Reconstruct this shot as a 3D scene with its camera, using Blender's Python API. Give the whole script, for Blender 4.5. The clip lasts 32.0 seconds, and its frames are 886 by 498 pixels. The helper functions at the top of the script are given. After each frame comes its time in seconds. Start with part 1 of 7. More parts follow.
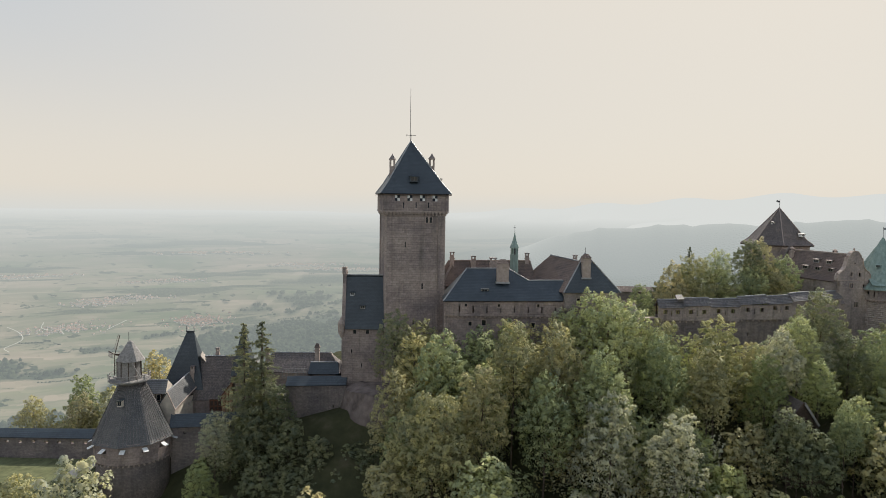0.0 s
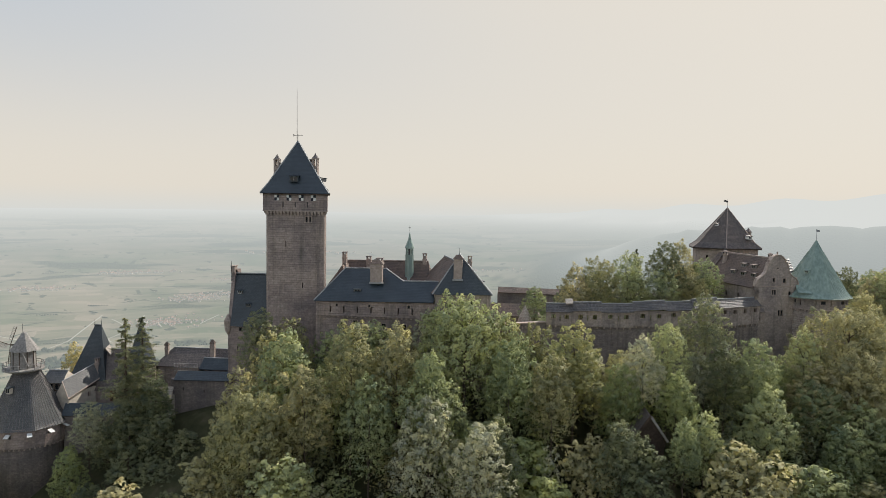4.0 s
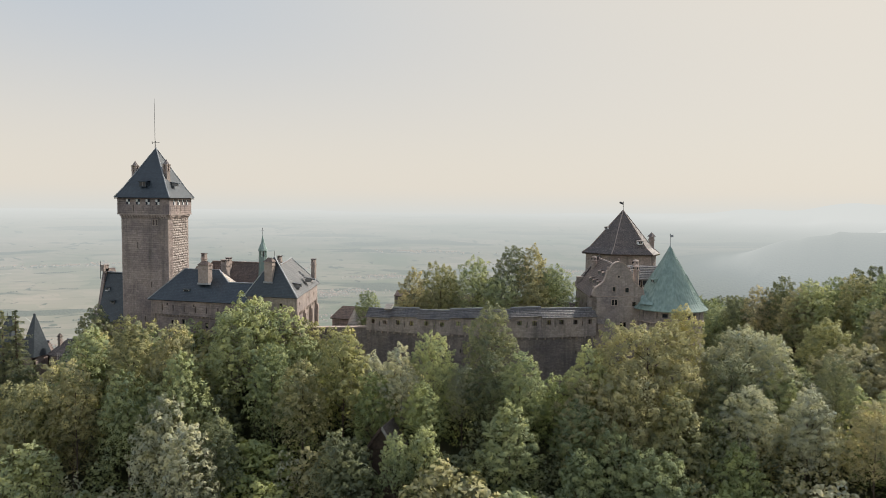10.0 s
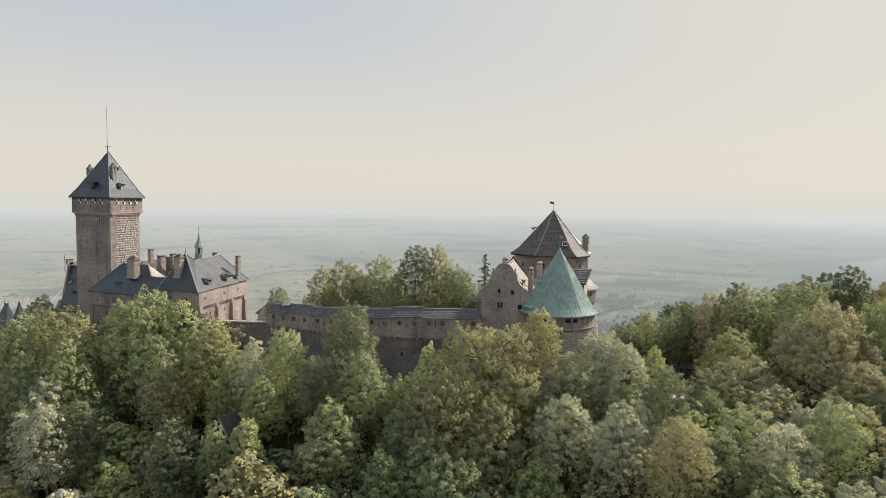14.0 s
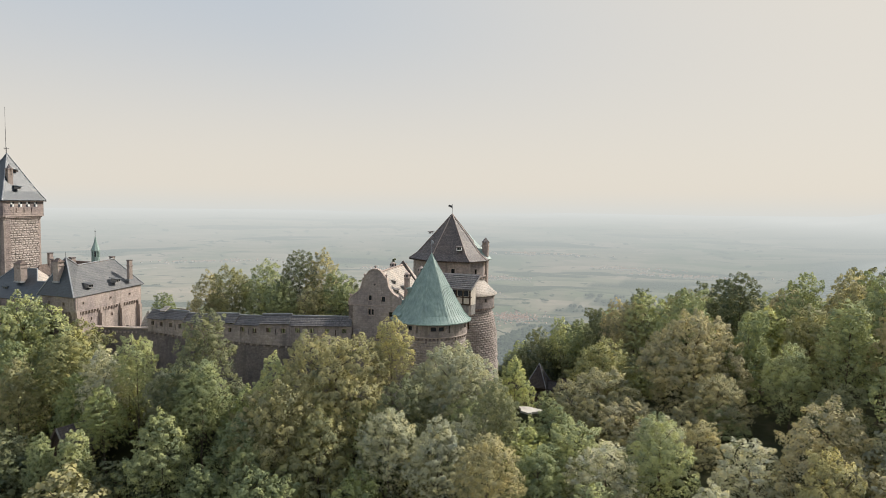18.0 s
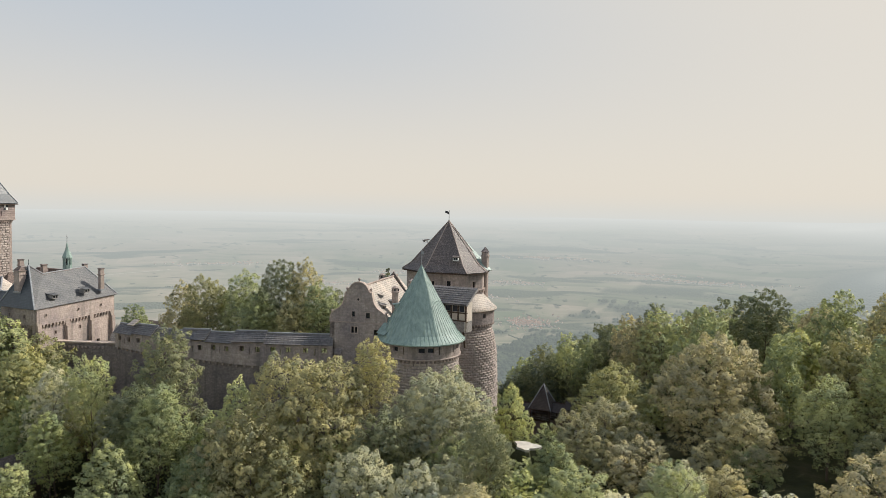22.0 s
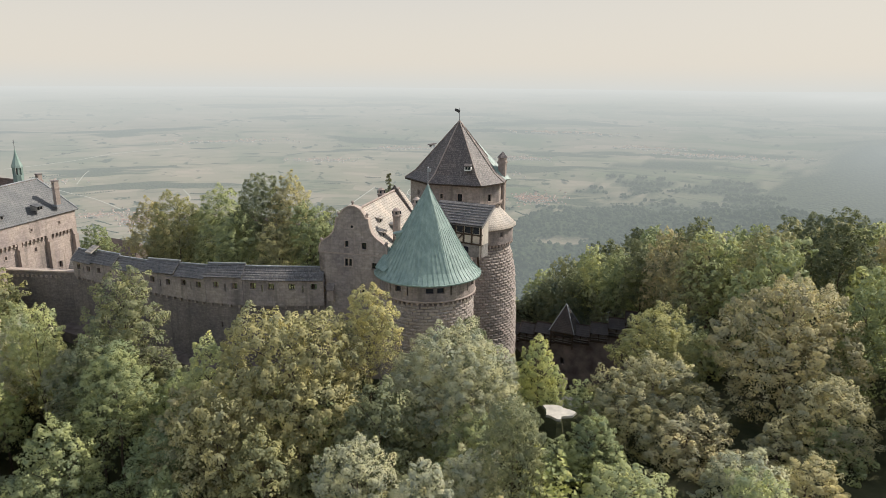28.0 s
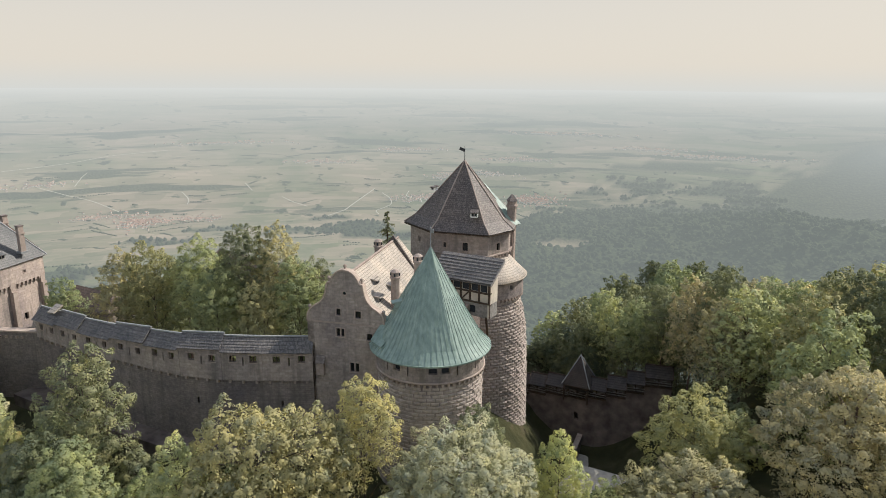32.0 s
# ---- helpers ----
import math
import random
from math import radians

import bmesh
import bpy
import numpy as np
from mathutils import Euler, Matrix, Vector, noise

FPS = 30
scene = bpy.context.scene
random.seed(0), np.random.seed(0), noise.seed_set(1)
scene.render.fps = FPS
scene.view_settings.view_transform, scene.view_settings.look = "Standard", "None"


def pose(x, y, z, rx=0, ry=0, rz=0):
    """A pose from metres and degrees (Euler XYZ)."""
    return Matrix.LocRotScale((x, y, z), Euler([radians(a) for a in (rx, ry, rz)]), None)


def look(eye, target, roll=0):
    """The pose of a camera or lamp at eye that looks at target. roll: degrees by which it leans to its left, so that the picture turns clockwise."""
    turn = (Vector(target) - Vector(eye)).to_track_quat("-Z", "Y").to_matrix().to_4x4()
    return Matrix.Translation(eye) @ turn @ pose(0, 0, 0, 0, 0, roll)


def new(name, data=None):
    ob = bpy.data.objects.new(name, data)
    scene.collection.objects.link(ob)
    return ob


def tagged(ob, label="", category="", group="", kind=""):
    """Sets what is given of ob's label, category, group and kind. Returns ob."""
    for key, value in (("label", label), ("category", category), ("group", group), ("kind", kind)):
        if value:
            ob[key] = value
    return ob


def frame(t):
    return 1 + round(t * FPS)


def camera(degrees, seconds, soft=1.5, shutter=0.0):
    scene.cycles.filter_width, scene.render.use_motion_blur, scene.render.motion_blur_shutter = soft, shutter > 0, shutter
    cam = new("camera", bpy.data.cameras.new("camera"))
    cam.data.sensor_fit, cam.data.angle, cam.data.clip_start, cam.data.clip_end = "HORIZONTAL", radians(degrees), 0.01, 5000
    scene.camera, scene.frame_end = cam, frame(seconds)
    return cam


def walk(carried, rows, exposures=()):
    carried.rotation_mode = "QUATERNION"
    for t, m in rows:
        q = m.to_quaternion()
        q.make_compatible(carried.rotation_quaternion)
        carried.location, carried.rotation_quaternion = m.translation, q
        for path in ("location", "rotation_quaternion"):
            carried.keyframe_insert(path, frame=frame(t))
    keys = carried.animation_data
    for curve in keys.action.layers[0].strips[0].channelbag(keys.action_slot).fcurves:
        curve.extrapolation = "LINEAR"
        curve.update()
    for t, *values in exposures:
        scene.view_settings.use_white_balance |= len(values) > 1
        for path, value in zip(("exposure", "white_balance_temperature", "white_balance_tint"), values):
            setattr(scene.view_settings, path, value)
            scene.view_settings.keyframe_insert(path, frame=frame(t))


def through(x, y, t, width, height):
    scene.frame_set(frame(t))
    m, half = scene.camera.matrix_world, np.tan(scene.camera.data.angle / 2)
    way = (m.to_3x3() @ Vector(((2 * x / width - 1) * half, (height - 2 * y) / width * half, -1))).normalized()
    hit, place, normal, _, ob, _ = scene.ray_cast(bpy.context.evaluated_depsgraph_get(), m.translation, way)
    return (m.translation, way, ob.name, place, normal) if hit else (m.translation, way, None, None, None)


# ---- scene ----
cam = camera(66.13, 32.0, soft=0.6)
# seconds, x, y, z, yaw, pitch, roll
ROWS = [
    (0.0, -4.55, 2.06, 32.72, -2.64, -3.87, 0.89),
    (0.5, 1.03, 1.99, 32.74, -1.38, -3.89, 0.90),
    (1.0, 6.67, 2.04, 32.77, -0.22, -3.91, 0.93),
    (1.5, 12.44, 2.22, 32.81, 0.76, -3.91, 0.94),
    (2.0, 18.35, 2.50, 32.89, 1.61, -3.92, 0.93),
    (2.5, 24.38, 2.91, 33.01, 2.46, -3.95, 0.92),
    (3.0, 30.45, 3.43, 33.08, 3.29, -3.95, 0.93),
    (3.5, 36.54, 3.99, 33.04, 4.11, -3.89, 0.93),
    (5.5, 61.19, 7.54, 33.80, 7.07, -4.02, 0.74),
    (6.0, 67.09, 8.57, 33.84, 7.65, -3.98, 0.72),
    (6.5, 72.91, 9.59, 33.86, 8.27, -3.94, 0.70),
    (7.0, 78.64, 10.67, 33.88, 8.90, -3.90, 0.68),
    (7.5, 84.23, 11.87, 34.00, 9.59, -3.90, 0.67),
    (8.0, 89.72, 13.15, 34.15, 10.59, -3.92, 0.66),
    (8.5, 94.99, 14.46, 34.33, 11.91, -3.95, 0.67),
    (9.0, 100.16, 15.84, 34.51, 13.36, -3.98, 0.68),
    (9.5, 105.48, 17.36, 34.63, 14.89, -4.01, 0.68),
    (10.0, 110.93, 19.01, 34.71, 16.44, -4.03, 0.68),
    (10.5, 116.43, 20.80, 34.76, 17.94, -4.05, 0.68),
    (11.0, 121.90, 22.69, 34.83, 19.37, -4.09, 0.67),
    (11.5, 127.34, 24.68, 34.90, 20.79, -4.11, 0.68),
    (12.0, 132.89, 26.83, 34.92, 22.24, -4.12, 0.69),
    (12.5, 138.55, 29.10, 34.94, 23.59, -4.13, 0.69),
    (13.0, 144.31, 31.45, 34.97, 24.79, -4.14, 0.69),
    (13.5, 150.21, 33.86, 35.02, 25.71, -4.12, 0.70),
    (14.0, 156.15, 36.32, 35.10, 26.16, -4.11, 0.71),
    (14.5, 161.87, 38.76, 35.21, 26.34, -4.12, 0.74),
    (15.0, 166.96, 41.19, 35.33, 26.46, -4.13, 0.79),
    (15.5, 171.38, 43.61, 35.49, 26.56, -4.14, 0.83),
    (17.5, 179.08, 51.37, 35.93, 26.99, -4.10, 0.74),
    (18.0, 179.49, 53.12, 36.02, 27.13, -4.05, 0.77),
    (18.5, 179.71, 54.85, 36.13, 27.27, -4.00, 0.81),
    (19.0, 179.68, 56.58, 36.25, 27.41, -3.96, 0.88),
    (19.5, 179.45, 58.31, 36.36, 27.55, -3.92, 0.97),
    (20.0, 179.09, 60.06, 36.46, 27.70, -3.87, 1.05),
    (20.5, 178.63, 61.81, 36.52, 27.86, -3.83, 1.09),
    (21.0, 178.07, 63.57, 36.51, 28.01, -3.80, 1.11),
    (21.5, 177.44, 65.30, 36.47, 28.14, -3.76, 1.12),
    (22.0, 176.75, 67.03, 36.51, 28.26, -3.75, 1.10),
    (22.5, 175.99, 68.72, 36.67, 28.38, -3.75, 1.05),
    (23.0, 175.20, 70.36, 36.85, 28.51, -3.78, 1.00),
    (23.5, 174.38, 71.94, 36.88, 28.57, -5.47, 0.79),
    (24.0, 173.57, 73.56, 37.05, 28.63, -8.61, 0.54),
    (24.5, 172.77, 75.21, 37.18, 28.74, -11.60, 0.29),
    (26.5, 168.34, 82.03, 38.93, 28.69, -14.38, 0.41),
    (27.0, 167.30, 83.55, 39.60, 28.66, -14.34, 0.46),
    (27.5, 166.28, 85.06, 40.28, 28.64, -14.30, 0.48),
    (28.0, 165.29, 86.57, 40.98, 28.63, -14.26, 0.49),
    (28.5, 164.31, 88.09, 41.71, 28.62, -14.24, 0.49),
    (29.0, 163.35, 89.59, 42.46, 28.61, -14.24, 0.50),
    (29.5, 162.41, 91.09, 43.21, 28.61, -14.25, 0.50),
    (30.0, 161.48, 92.60, 43.98, 28.62, -14.27, 0.50),
    (30.5, 160.58, 94.09, 44.75, 28.62, -14.28, 0.47),
    (31.0, 159.69, 95.56, 45.51, 28.62, -14.28, 0.45),
    (31.5, 158.81, 97.01, 46.21, 28.60, -14.28, 0.43),
    (32.0, 157.94, 98.46, 46.78, 28.59, -14.26, 0.41),
]


def eye_pose(x, y, z, yaw, pitch, roll):
    a, b = radians(yaw), radians(pitch)
    ahead = Vector((-math.sin(a) * math.cos(b), math.cos(a) * math.cos(b), math.sin(b)))
    eye = Vector((x, y, z))
    return look(eye, eye + ahead, roll)


walk(cam, [(r[0], eye_pose(*r[1:])) for r in ROWS])

# ---- sky, sun and exposure ----
SUN_AZ, SUN_EL = radians(34), radians(40)
SUN_DIR = Vector((math.sin(SUN_AZ) * math.cos(SUN_EL), math.cos(SUN_AZ) * math.cos(SUN_EL), math.sin(SUN_EL)))
world = bpy.data.worlds.new("hazy_sky")
scene.world = world
world.use_nodes = True
wt = world.node_tree
wt.nodes.clear()
w_out = wt.nodes.new("ShaderNodeOutputWorld")
w_bg = wt.nodes.new("ShaderNodeBackground")
w_sky = wt.nodes.new("ShaderNodeTexSky")
w_sky.sky_type = "NISHITA"
w_sky.sun_disc = False
w_sky.sun_elevation = SUN_EL
w_sky.sun_rotation = SUN_AZ
w_sky.altitude = 700
w_sky.air_density, w_sky.dust_density, w_sky.ozone_density = 1.0, 4.0, 1.0
w_scale = wt.nodes.new("ShaderNodeMix")
w_scale.data_type, w_scale.blend_type = "RGBA", "MULTIPLY"
w_scale.inputs["Factor"].default_value = 1.0
wt.links.new(w_sky.outputs["Color"], w_scale.inputs[6])
w_scale.inputs[7].default_value = (0.07, 0.07, 0.07, 1)
w_mix = wt.nodes.new("ShaderNodeMix")
w_mix.data_type, w_mix.clamp_result = "RGBA", False
w_mix.inputs["Factor"].default_value = 0.93
wt.links.new(w_scale.outputs[2], w_mix.inputs[6])
# thin milky haze over the whole sky: cream towards the sun, pale blue-grey away from it
w_co = wt.nodes.new("ShaderNodeTexCoord")
w_dot = wt.nodes.new("ShaderNodeVectorMath")
w_dot.operation = "DOT_PRODUCT"
wt.links.new(w_co.outputs["Generated"], w_dot.inputs[0])
w_dot.inputs[1].default_value = SUN_DIR
w_sep = wt.nodes.new("ShaderNodeSeparateXYZ")
wt.links.new(w_co.outputs["Generated"], w_sep.inputs[0])


def sky_range(value, lo, hi, to_lo, to_hi):
    r = wt.nodes.new("ShaderNodeMapRange")
    r.interpolation_type = "SMOOTHSTEP"
    for k, v in (("From Min", lo), ("From Max", hi), ("To Min", to_lo), ("To Max", to_hi)):
        r.inputs[k].default_value = v
    wt.links.new(value, r.inputs["Value"])
    return r.outputs["Result"]


def sky_mix(fac, a, b):
    m = wt.nodes.new("ShaderNodeMix")
    m.data_type = "RGBA"
    wt.links.new(fac, m.inputs["Factor"])
    for v, slot in ((a, m.inputs[6]), (b, m.inputs[7])):
        if isinstance(v, tuple):
            slot.default_value = (*v, 1)
        else:
            wt.links.new(v, slot)
    return m.outputs[2]


w_blue = wt.nodes.new("ShaderNodeMath")
w_blue.operation = "MULTIPLY"
wt.links.new(sky_range(w_dot.outputs["Value"], 0.30, 0.92, 1.0, 0.0), w_blue.inputs[0])
wt.links.new(sky_range(w_sep.outputs["Z"], 0.02, 0.30, 0.0, 1.0), w_blue.inputs[1])
w_haze = sky_mix(w_blue.outputs[0], (0.795, 0.742, 0.655), (0.56, 0.61, 0.665))
w_haze = sky_mix(sky_range(w_sep.outputs["Z"], 0.30, 0.85, 0.0, 1.0), w_haze, (0.44, 0.52, 0.66))
w_haze = sky_mix(sky_range(w_sep.outputs["Z"], -0.03, 0.022, 1.0, 0.0), w_haze, (0.705, 0.725, 0.705))
wt.links.new(w_haze, w_mix.inputs[7])
wt.links.new(w_mix.outputs[2], w_bg.inputs["Color"])
w_bg.inputs["Strength"].default_value = 1.0
wt.links.new(w_bg.outputs["Background"], w_out.inputs["Surface"])

sun_data = bpy.data.lights.new("sun", "SUN")
sun_data.energy, sun_data.angle, sun_data.color = 5.0, radians(0.6), (1.0, 0.93, 0.83)
sun = new("sun", sun_data)
sun.matrix_world = look(SUN_DIR * 600, (0, 0, 0))
scene.view_settings.exposure = 0.0

# ---- materials ----
class Nodes:
    def __init__(self, name):
        self.m = bpy.data.materials.new(name)
        self.m.use_nodes = True
        self.t = self.m.node_tree
        self.b = self.t.nodes["Principled BSDF"]
        self.o = self.t.nodes["Material Output"]

    def n(self, kind, **put):
        node = self.t.nodes.new("ShaderNode" + kind)
        for k, v in put.items():
            if k in node.inputs:
                node.inputs[k].default_value = v
        return node

    def link(self, a, b):
        self.t.links.new(a, b)

    def pos(self):
        return self.n("NewGeometry").outputs["Position"]

    def noise(self, scale, detail=4, vec=None, rough=0.55):
        x = self.n("TexNoise", Scale=scale, Detail=detail, Roughness=rough)
        self.link(vec or self.pos(), x.inputs["Vector"])
        return x.outputs["Fac"]

    def ramp(self, fac, stops):
        r = self.n("ValToRGB")
        for k, (at, col) in enumerate(stops):
            e = r.color_ramp.elements[k] if k < 2 else r.color_ramp.elements.new(at)
            e.position, e.color = at, (*col, 1)
        self.link(fac, r.inputs["Fac"])
        return r.outputs["Color"]

    def mix(self, fac, a, b, how="MIX"):
        x = self.n("Mix")
        x.data_type, x.blend_type = "RGBA", how
        for v, s in ((fac, x.inputs[0]), (a, x.inputs[6]), (b, x.inputs[7])):
            if isinstance(v, (int, float)):
                s.default_value = v
            elif isinstance(v, tuple):
                s.default_value = (*v, 1)
            else:
                self.link(v, s)
        return x.outputs[2]

    def math(self, op, a, b=0.0):
        x = self.n("Math")
        x.operation = op
        for v, s in ((a, x.inputs[0]), (b, x.inputs[1])):
            if isinstance(v, (int, float)):
                s.default_value = v
            else:
                self.link(v, s)
        return x.outputs[0]

    def wall_uv(self):
        """Along the wall and up it, in metres."""
        g = self.n("NewGeometry")
        c = self.n("VectorMath")
        c.operation = "CROSS_PRODUCT"
        c.inputs[0].default_value = (0, 0, 1)
        self.link(g.outputs["True Normal"], c.inputs[1])
        nn = self.n("VectorMath")
        nn.operation = "NORMALIZE"
        self.link(c.outputs[0], nn.inputs[0])
        d = self.n("VectorMath")
        d.operation = "DOT_PRODUCT"
        self.link(nn.outputs[0], d.inputs[0])
        self.link(g.outputs["Position"], d.inputs[1])
        s = self.n("SeparateXYZ")
        self.link(g.outputs["Position"], s.inputs[0])
        j = self.n("CombineXYZ")
        self.link(d.outputs["Value"], j.inputs[0])
        self.link(s.outputs["Z"], j.inputs[1])
        return j.outputs[0]

    def bump(self, height, strength=0.5, dist=0.05, after=None):
        x = self.n("Bump", Strength=strength, Distance=dist)
        self.link(height, x.inputs["Height"])
        if after is not None:
            self.link(after, x.inputs["Normal"])
        return x.outputs["Normal"]

    def done(self, color, rough=0.85, normal=None, spec=0.3, metal=0.0):
        if isinstance(color, tuple):
            self.b.inputs["Base Color"].default_value = (*color, 1)
        else:
            self.link(color, self.b.inputs["Base Color"])
        if isinstance(rough, float):
            self.b.inputs["Roughness"].default_value = rough
        else:
            self.link(rough, self.b.inputs["Roughness"])
        self.b.inputs["Specular IOR Level"].default_value = spec
        self.b.inputs["Metallic"].default_value = metal
        if normal is not None:
            self.link(normal, self.b.inputs["Normal"])
        return self.m


def masonry(name, a, b, joint, bw=1.1, bh=0.52, relief=0.8, stain=(0.12, 0.11, 0.10)):
    k = Nodes(name)
    uv = k.wall_uv()
    w = k.n("TexNoise", Scale=0.35, Detail=2.0)
    k.link(k.pos(), w.inputs["Vector"])
    brick = k.n("TexBrick", Scale=1.0)
    brick.inputs["Brick Width"].default_value, brick.inputs["Row Height"].default_value = bw, bh
    brick.inputs["Mortar Size"].default_value, brick.inputs["Mortar Smooth"].default_value = 0.025, 0.4
    brick.inputs["Bias"].default_value = -0.1
    brick.inputs["Color1"].default_value, brick.inputs["Color2"].default_value = (*a, 1), (*b, 1)
    brick.inputs["Mortar"].default_value = (*joint, 1)
    wav = k.n("TexNoise", Scale=0.9, Detail=2.0)
    k.link(k.pos(), wav.inputs["Vector"])
    off = k.n("VectorMath")
    off.operation = "MULTIPLY_ADD"
    k.link(wav.outputs["Color"], off.inputs[0])
    off.inputs[1].default_value = (0.5, 0.22, 0.0)
    k.link(uv, off.inputs[2])
    k.link(off.outputs[0], brick.inputs["Vector"])
    big = k.ramp(k.noise(0.16, 5), [(0.32, (0.62, 0.62, 0.66)), (0.6, (1.05, 1.02, 0.98))])
    col = k.mix(1.0, brick.outputs["Color"], big, "MULTIPLY")
    fine = k.ramp(k.noise(2.3, 6), [(0.3, (0.72, 0.72, 0.72)), (0.7, (1.16, 1.14, 1.12))])
    col = k.mix(0.8, col, fine, "MULTIPLY")
    # long rain streaks
    st = k.n("Mapping")
    st.inputs["Scale"].default_value = (0.9, 0.9, 0.06)
    k.link(k.pos(), st.inputs["Vector"])
    sn = k.noise(1.0, 4, st.outputs[0])
    sf = k.ramp(sn, [(0.52, (0, 0, 0)), (0.72, (0.55, 0.55, 0.55))])
    col = k.mix(sf, col, stain)
    h = k.math("ADD", k.math("MULTIPLY", brick.outputs["Fac"], -1.0), k.math("MULTIPLY", k.noise(3.5, 5), 0.8))
    return k.done(col, 0.92, k.bump(h, relief, 0.12), 0.15)


def tiles(name, a, b, rows=0.34, gloss=0.55, relief=0.5, spec=0.3, mottle=0.0):
    k = Nodes(name)
    g = k.pos()
    s = k.n("SeparateXYZ")
    k.link(g, s.inputs[0])
    uv = k.wall_uv()
    brick = k.n("TexBrick", Scale=1.0)
    brick.inputs["Brick Width"].default_value, brick.inputs["Row Height"].default_value = 0.36, rows
    brick.inputs["Mortar Size"].default_value, brick.inputs["Mortar Smooth"].default_value = 0.03, 0.6
    brick.inputs["Color1"].default_value, brick.inputs["Color2"].default_value = (*a, 1), (*b, 1)
    brick.inputs["Mortar"].default_value = (*[c * 0.45 for c in a], 1)
    k.link(uv, brick.inputs["Vector"])
    big = k.ramp(k.noise(0.3, 5), [(0.3, (0.7, 0.72, 0.74)), (0.65, (1.12, 1.08, 1.04))])
    col = k.mix(1.0, brick.outputs["Color"], big, "MULTIPLY")
    col = k.mix(0.6, col, k.ramp(k.noise(5.0, 3), [(0.3, (0.65, 0.65, 0.65)), (0.7, (1.25, 1.22, 1.18))]), "MULTIPLY")
    # single tiles weathered paler than their neighbours
    spot = k.ramp(k.noise(3.2, 1), [(0.55, (0, 0, 0)), (0.62, (1, 1, 1))])
    col = k.mix(k.math("MULTIPLY", spot, mottle), col, tuple(min(1.0, c * 2.1) for c in b))
    h = k.math("SUBTRACT", k.math("MULTIPLY", k.noise(6, 3), 0.5), brick.outputs["Fac"])
    return k.done(col, gloss, k.bump(h, relief, 0.06), spec)


def rough_plain(name, col, rough=0.8, var=0.25, scale=1.5, relief=0.3, spec=0.2, metal=0.0):
    k = Nodes(name)
    lo, hi = tuple(c * (1 - var) for c in col), tuple(min(1.0, c * (1 + var)) for c in col)
    c1 = k.ramp(k.noise(scale, 6), [(0.3, lo), (0.7, hi)])
    c2 = k.mix(0.5, c1, k.ramp(k.noise(scale * 0.15, 3), [(0.35, (0.75, 0.75, 0.75)), (0.65, (1.15, 1.15, 1.15))]), "MULTIPLY")
    return k.done(c2, rough, k.bump(k.noise(scale * 4, 5), relief, 0.04), spec, metal)


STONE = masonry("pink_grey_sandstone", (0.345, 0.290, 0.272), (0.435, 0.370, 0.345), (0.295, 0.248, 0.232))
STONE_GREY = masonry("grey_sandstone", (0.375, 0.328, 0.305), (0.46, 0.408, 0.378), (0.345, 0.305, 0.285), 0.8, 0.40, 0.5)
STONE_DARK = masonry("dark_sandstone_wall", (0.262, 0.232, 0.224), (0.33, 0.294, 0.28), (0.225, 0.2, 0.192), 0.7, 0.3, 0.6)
# lighter copy of the sandstone: sunlight put into the colour
STONE_SUNLIT = masonry("sunlit_tone_sandstone", (0.46, 0.395, 0.365), (0.54, 0.465, 0.43), (0.40, 0.34, 0.315), 0.9, 0.45, 0.5)
STONE_TRIM = rough_plain("dressed_sandstone", (0.37, 0.305, 0.27), 0.85, 0.2, 2.0)
STONE_PALE = rough_plain("pale_sandstone_coping", (0.44, 0.36, 0.31), 0.85, 0.2, 2.0)
BOSS = rough_plain("bossed_sandstone", (0.40, 0.348, 0.312), 0.95, 0.24, 1.3, 0.8, 0.1)
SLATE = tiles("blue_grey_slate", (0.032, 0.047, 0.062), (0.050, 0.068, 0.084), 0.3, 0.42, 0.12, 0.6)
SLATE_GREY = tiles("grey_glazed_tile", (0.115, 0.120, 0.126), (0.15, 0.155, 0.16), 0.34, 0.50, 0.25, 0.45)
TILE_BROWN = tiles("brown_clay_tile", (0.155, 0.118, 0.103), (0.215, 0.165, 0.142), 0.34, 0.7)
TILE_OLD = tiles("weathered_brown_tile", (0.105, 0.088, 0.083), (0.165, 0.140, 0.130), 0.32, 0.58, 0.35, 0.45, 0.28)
# pale tile: sun glare on right-hand roof slopes put into the colour
TILE_PALE = tiles("sunlit_tone_tile", (0.47, 0.42, 0.365), (0.53, 0.475, 0.42), 0.32, 0.65, 0.12, 0.35)
TILE_DUSK = tiles("dark_gallery_tile", (0.075, 0.066, 0.064), (0.10, 0.088, 0.084), 0.32, 0.7, 0.3, 0.25)
TILE_WALK = tiles("dark_grey_walkway_tile", (0.13, 0.125, 0.13), (0.19, 0.18, 0.175), 0.4, 0.5, 0.6, 0.35, 0.25)
WOOD_DARK = rough_plain("dark_oak_timber", (0.085, 0.062, 0.048), 0.8, 0.35, 3.0)
WOOD_GREY = rough_plain("weathered_grey_boards", (0.28, 0.265, 0.25), 0.85, 0.3, 2.5)
PLASTER = rough_plain("cream_lime_plaster", (0.60, 0.54, 0.46), 0.9, 0.15, 1.2)
WHITE_PAINT = rough_plain("white_painted_board", (0.78, 0.78, 0.76), 0.6, 0.08, 3.0, 0.1)
# black paint of the shutters, and the painted shade inside openings
BLACK_PAINT_SHADE = rough_plain("black_paint_and_opening_shade", (0.03, 0.035, 0.045), 0.6, 0.2, 3.0, 0.1)
IRON = rough_plain("dark_iron", (0.06, 0.06, 0.065), 0.5, 0.2, 4.0, 0.1, 0.4, 0.6)
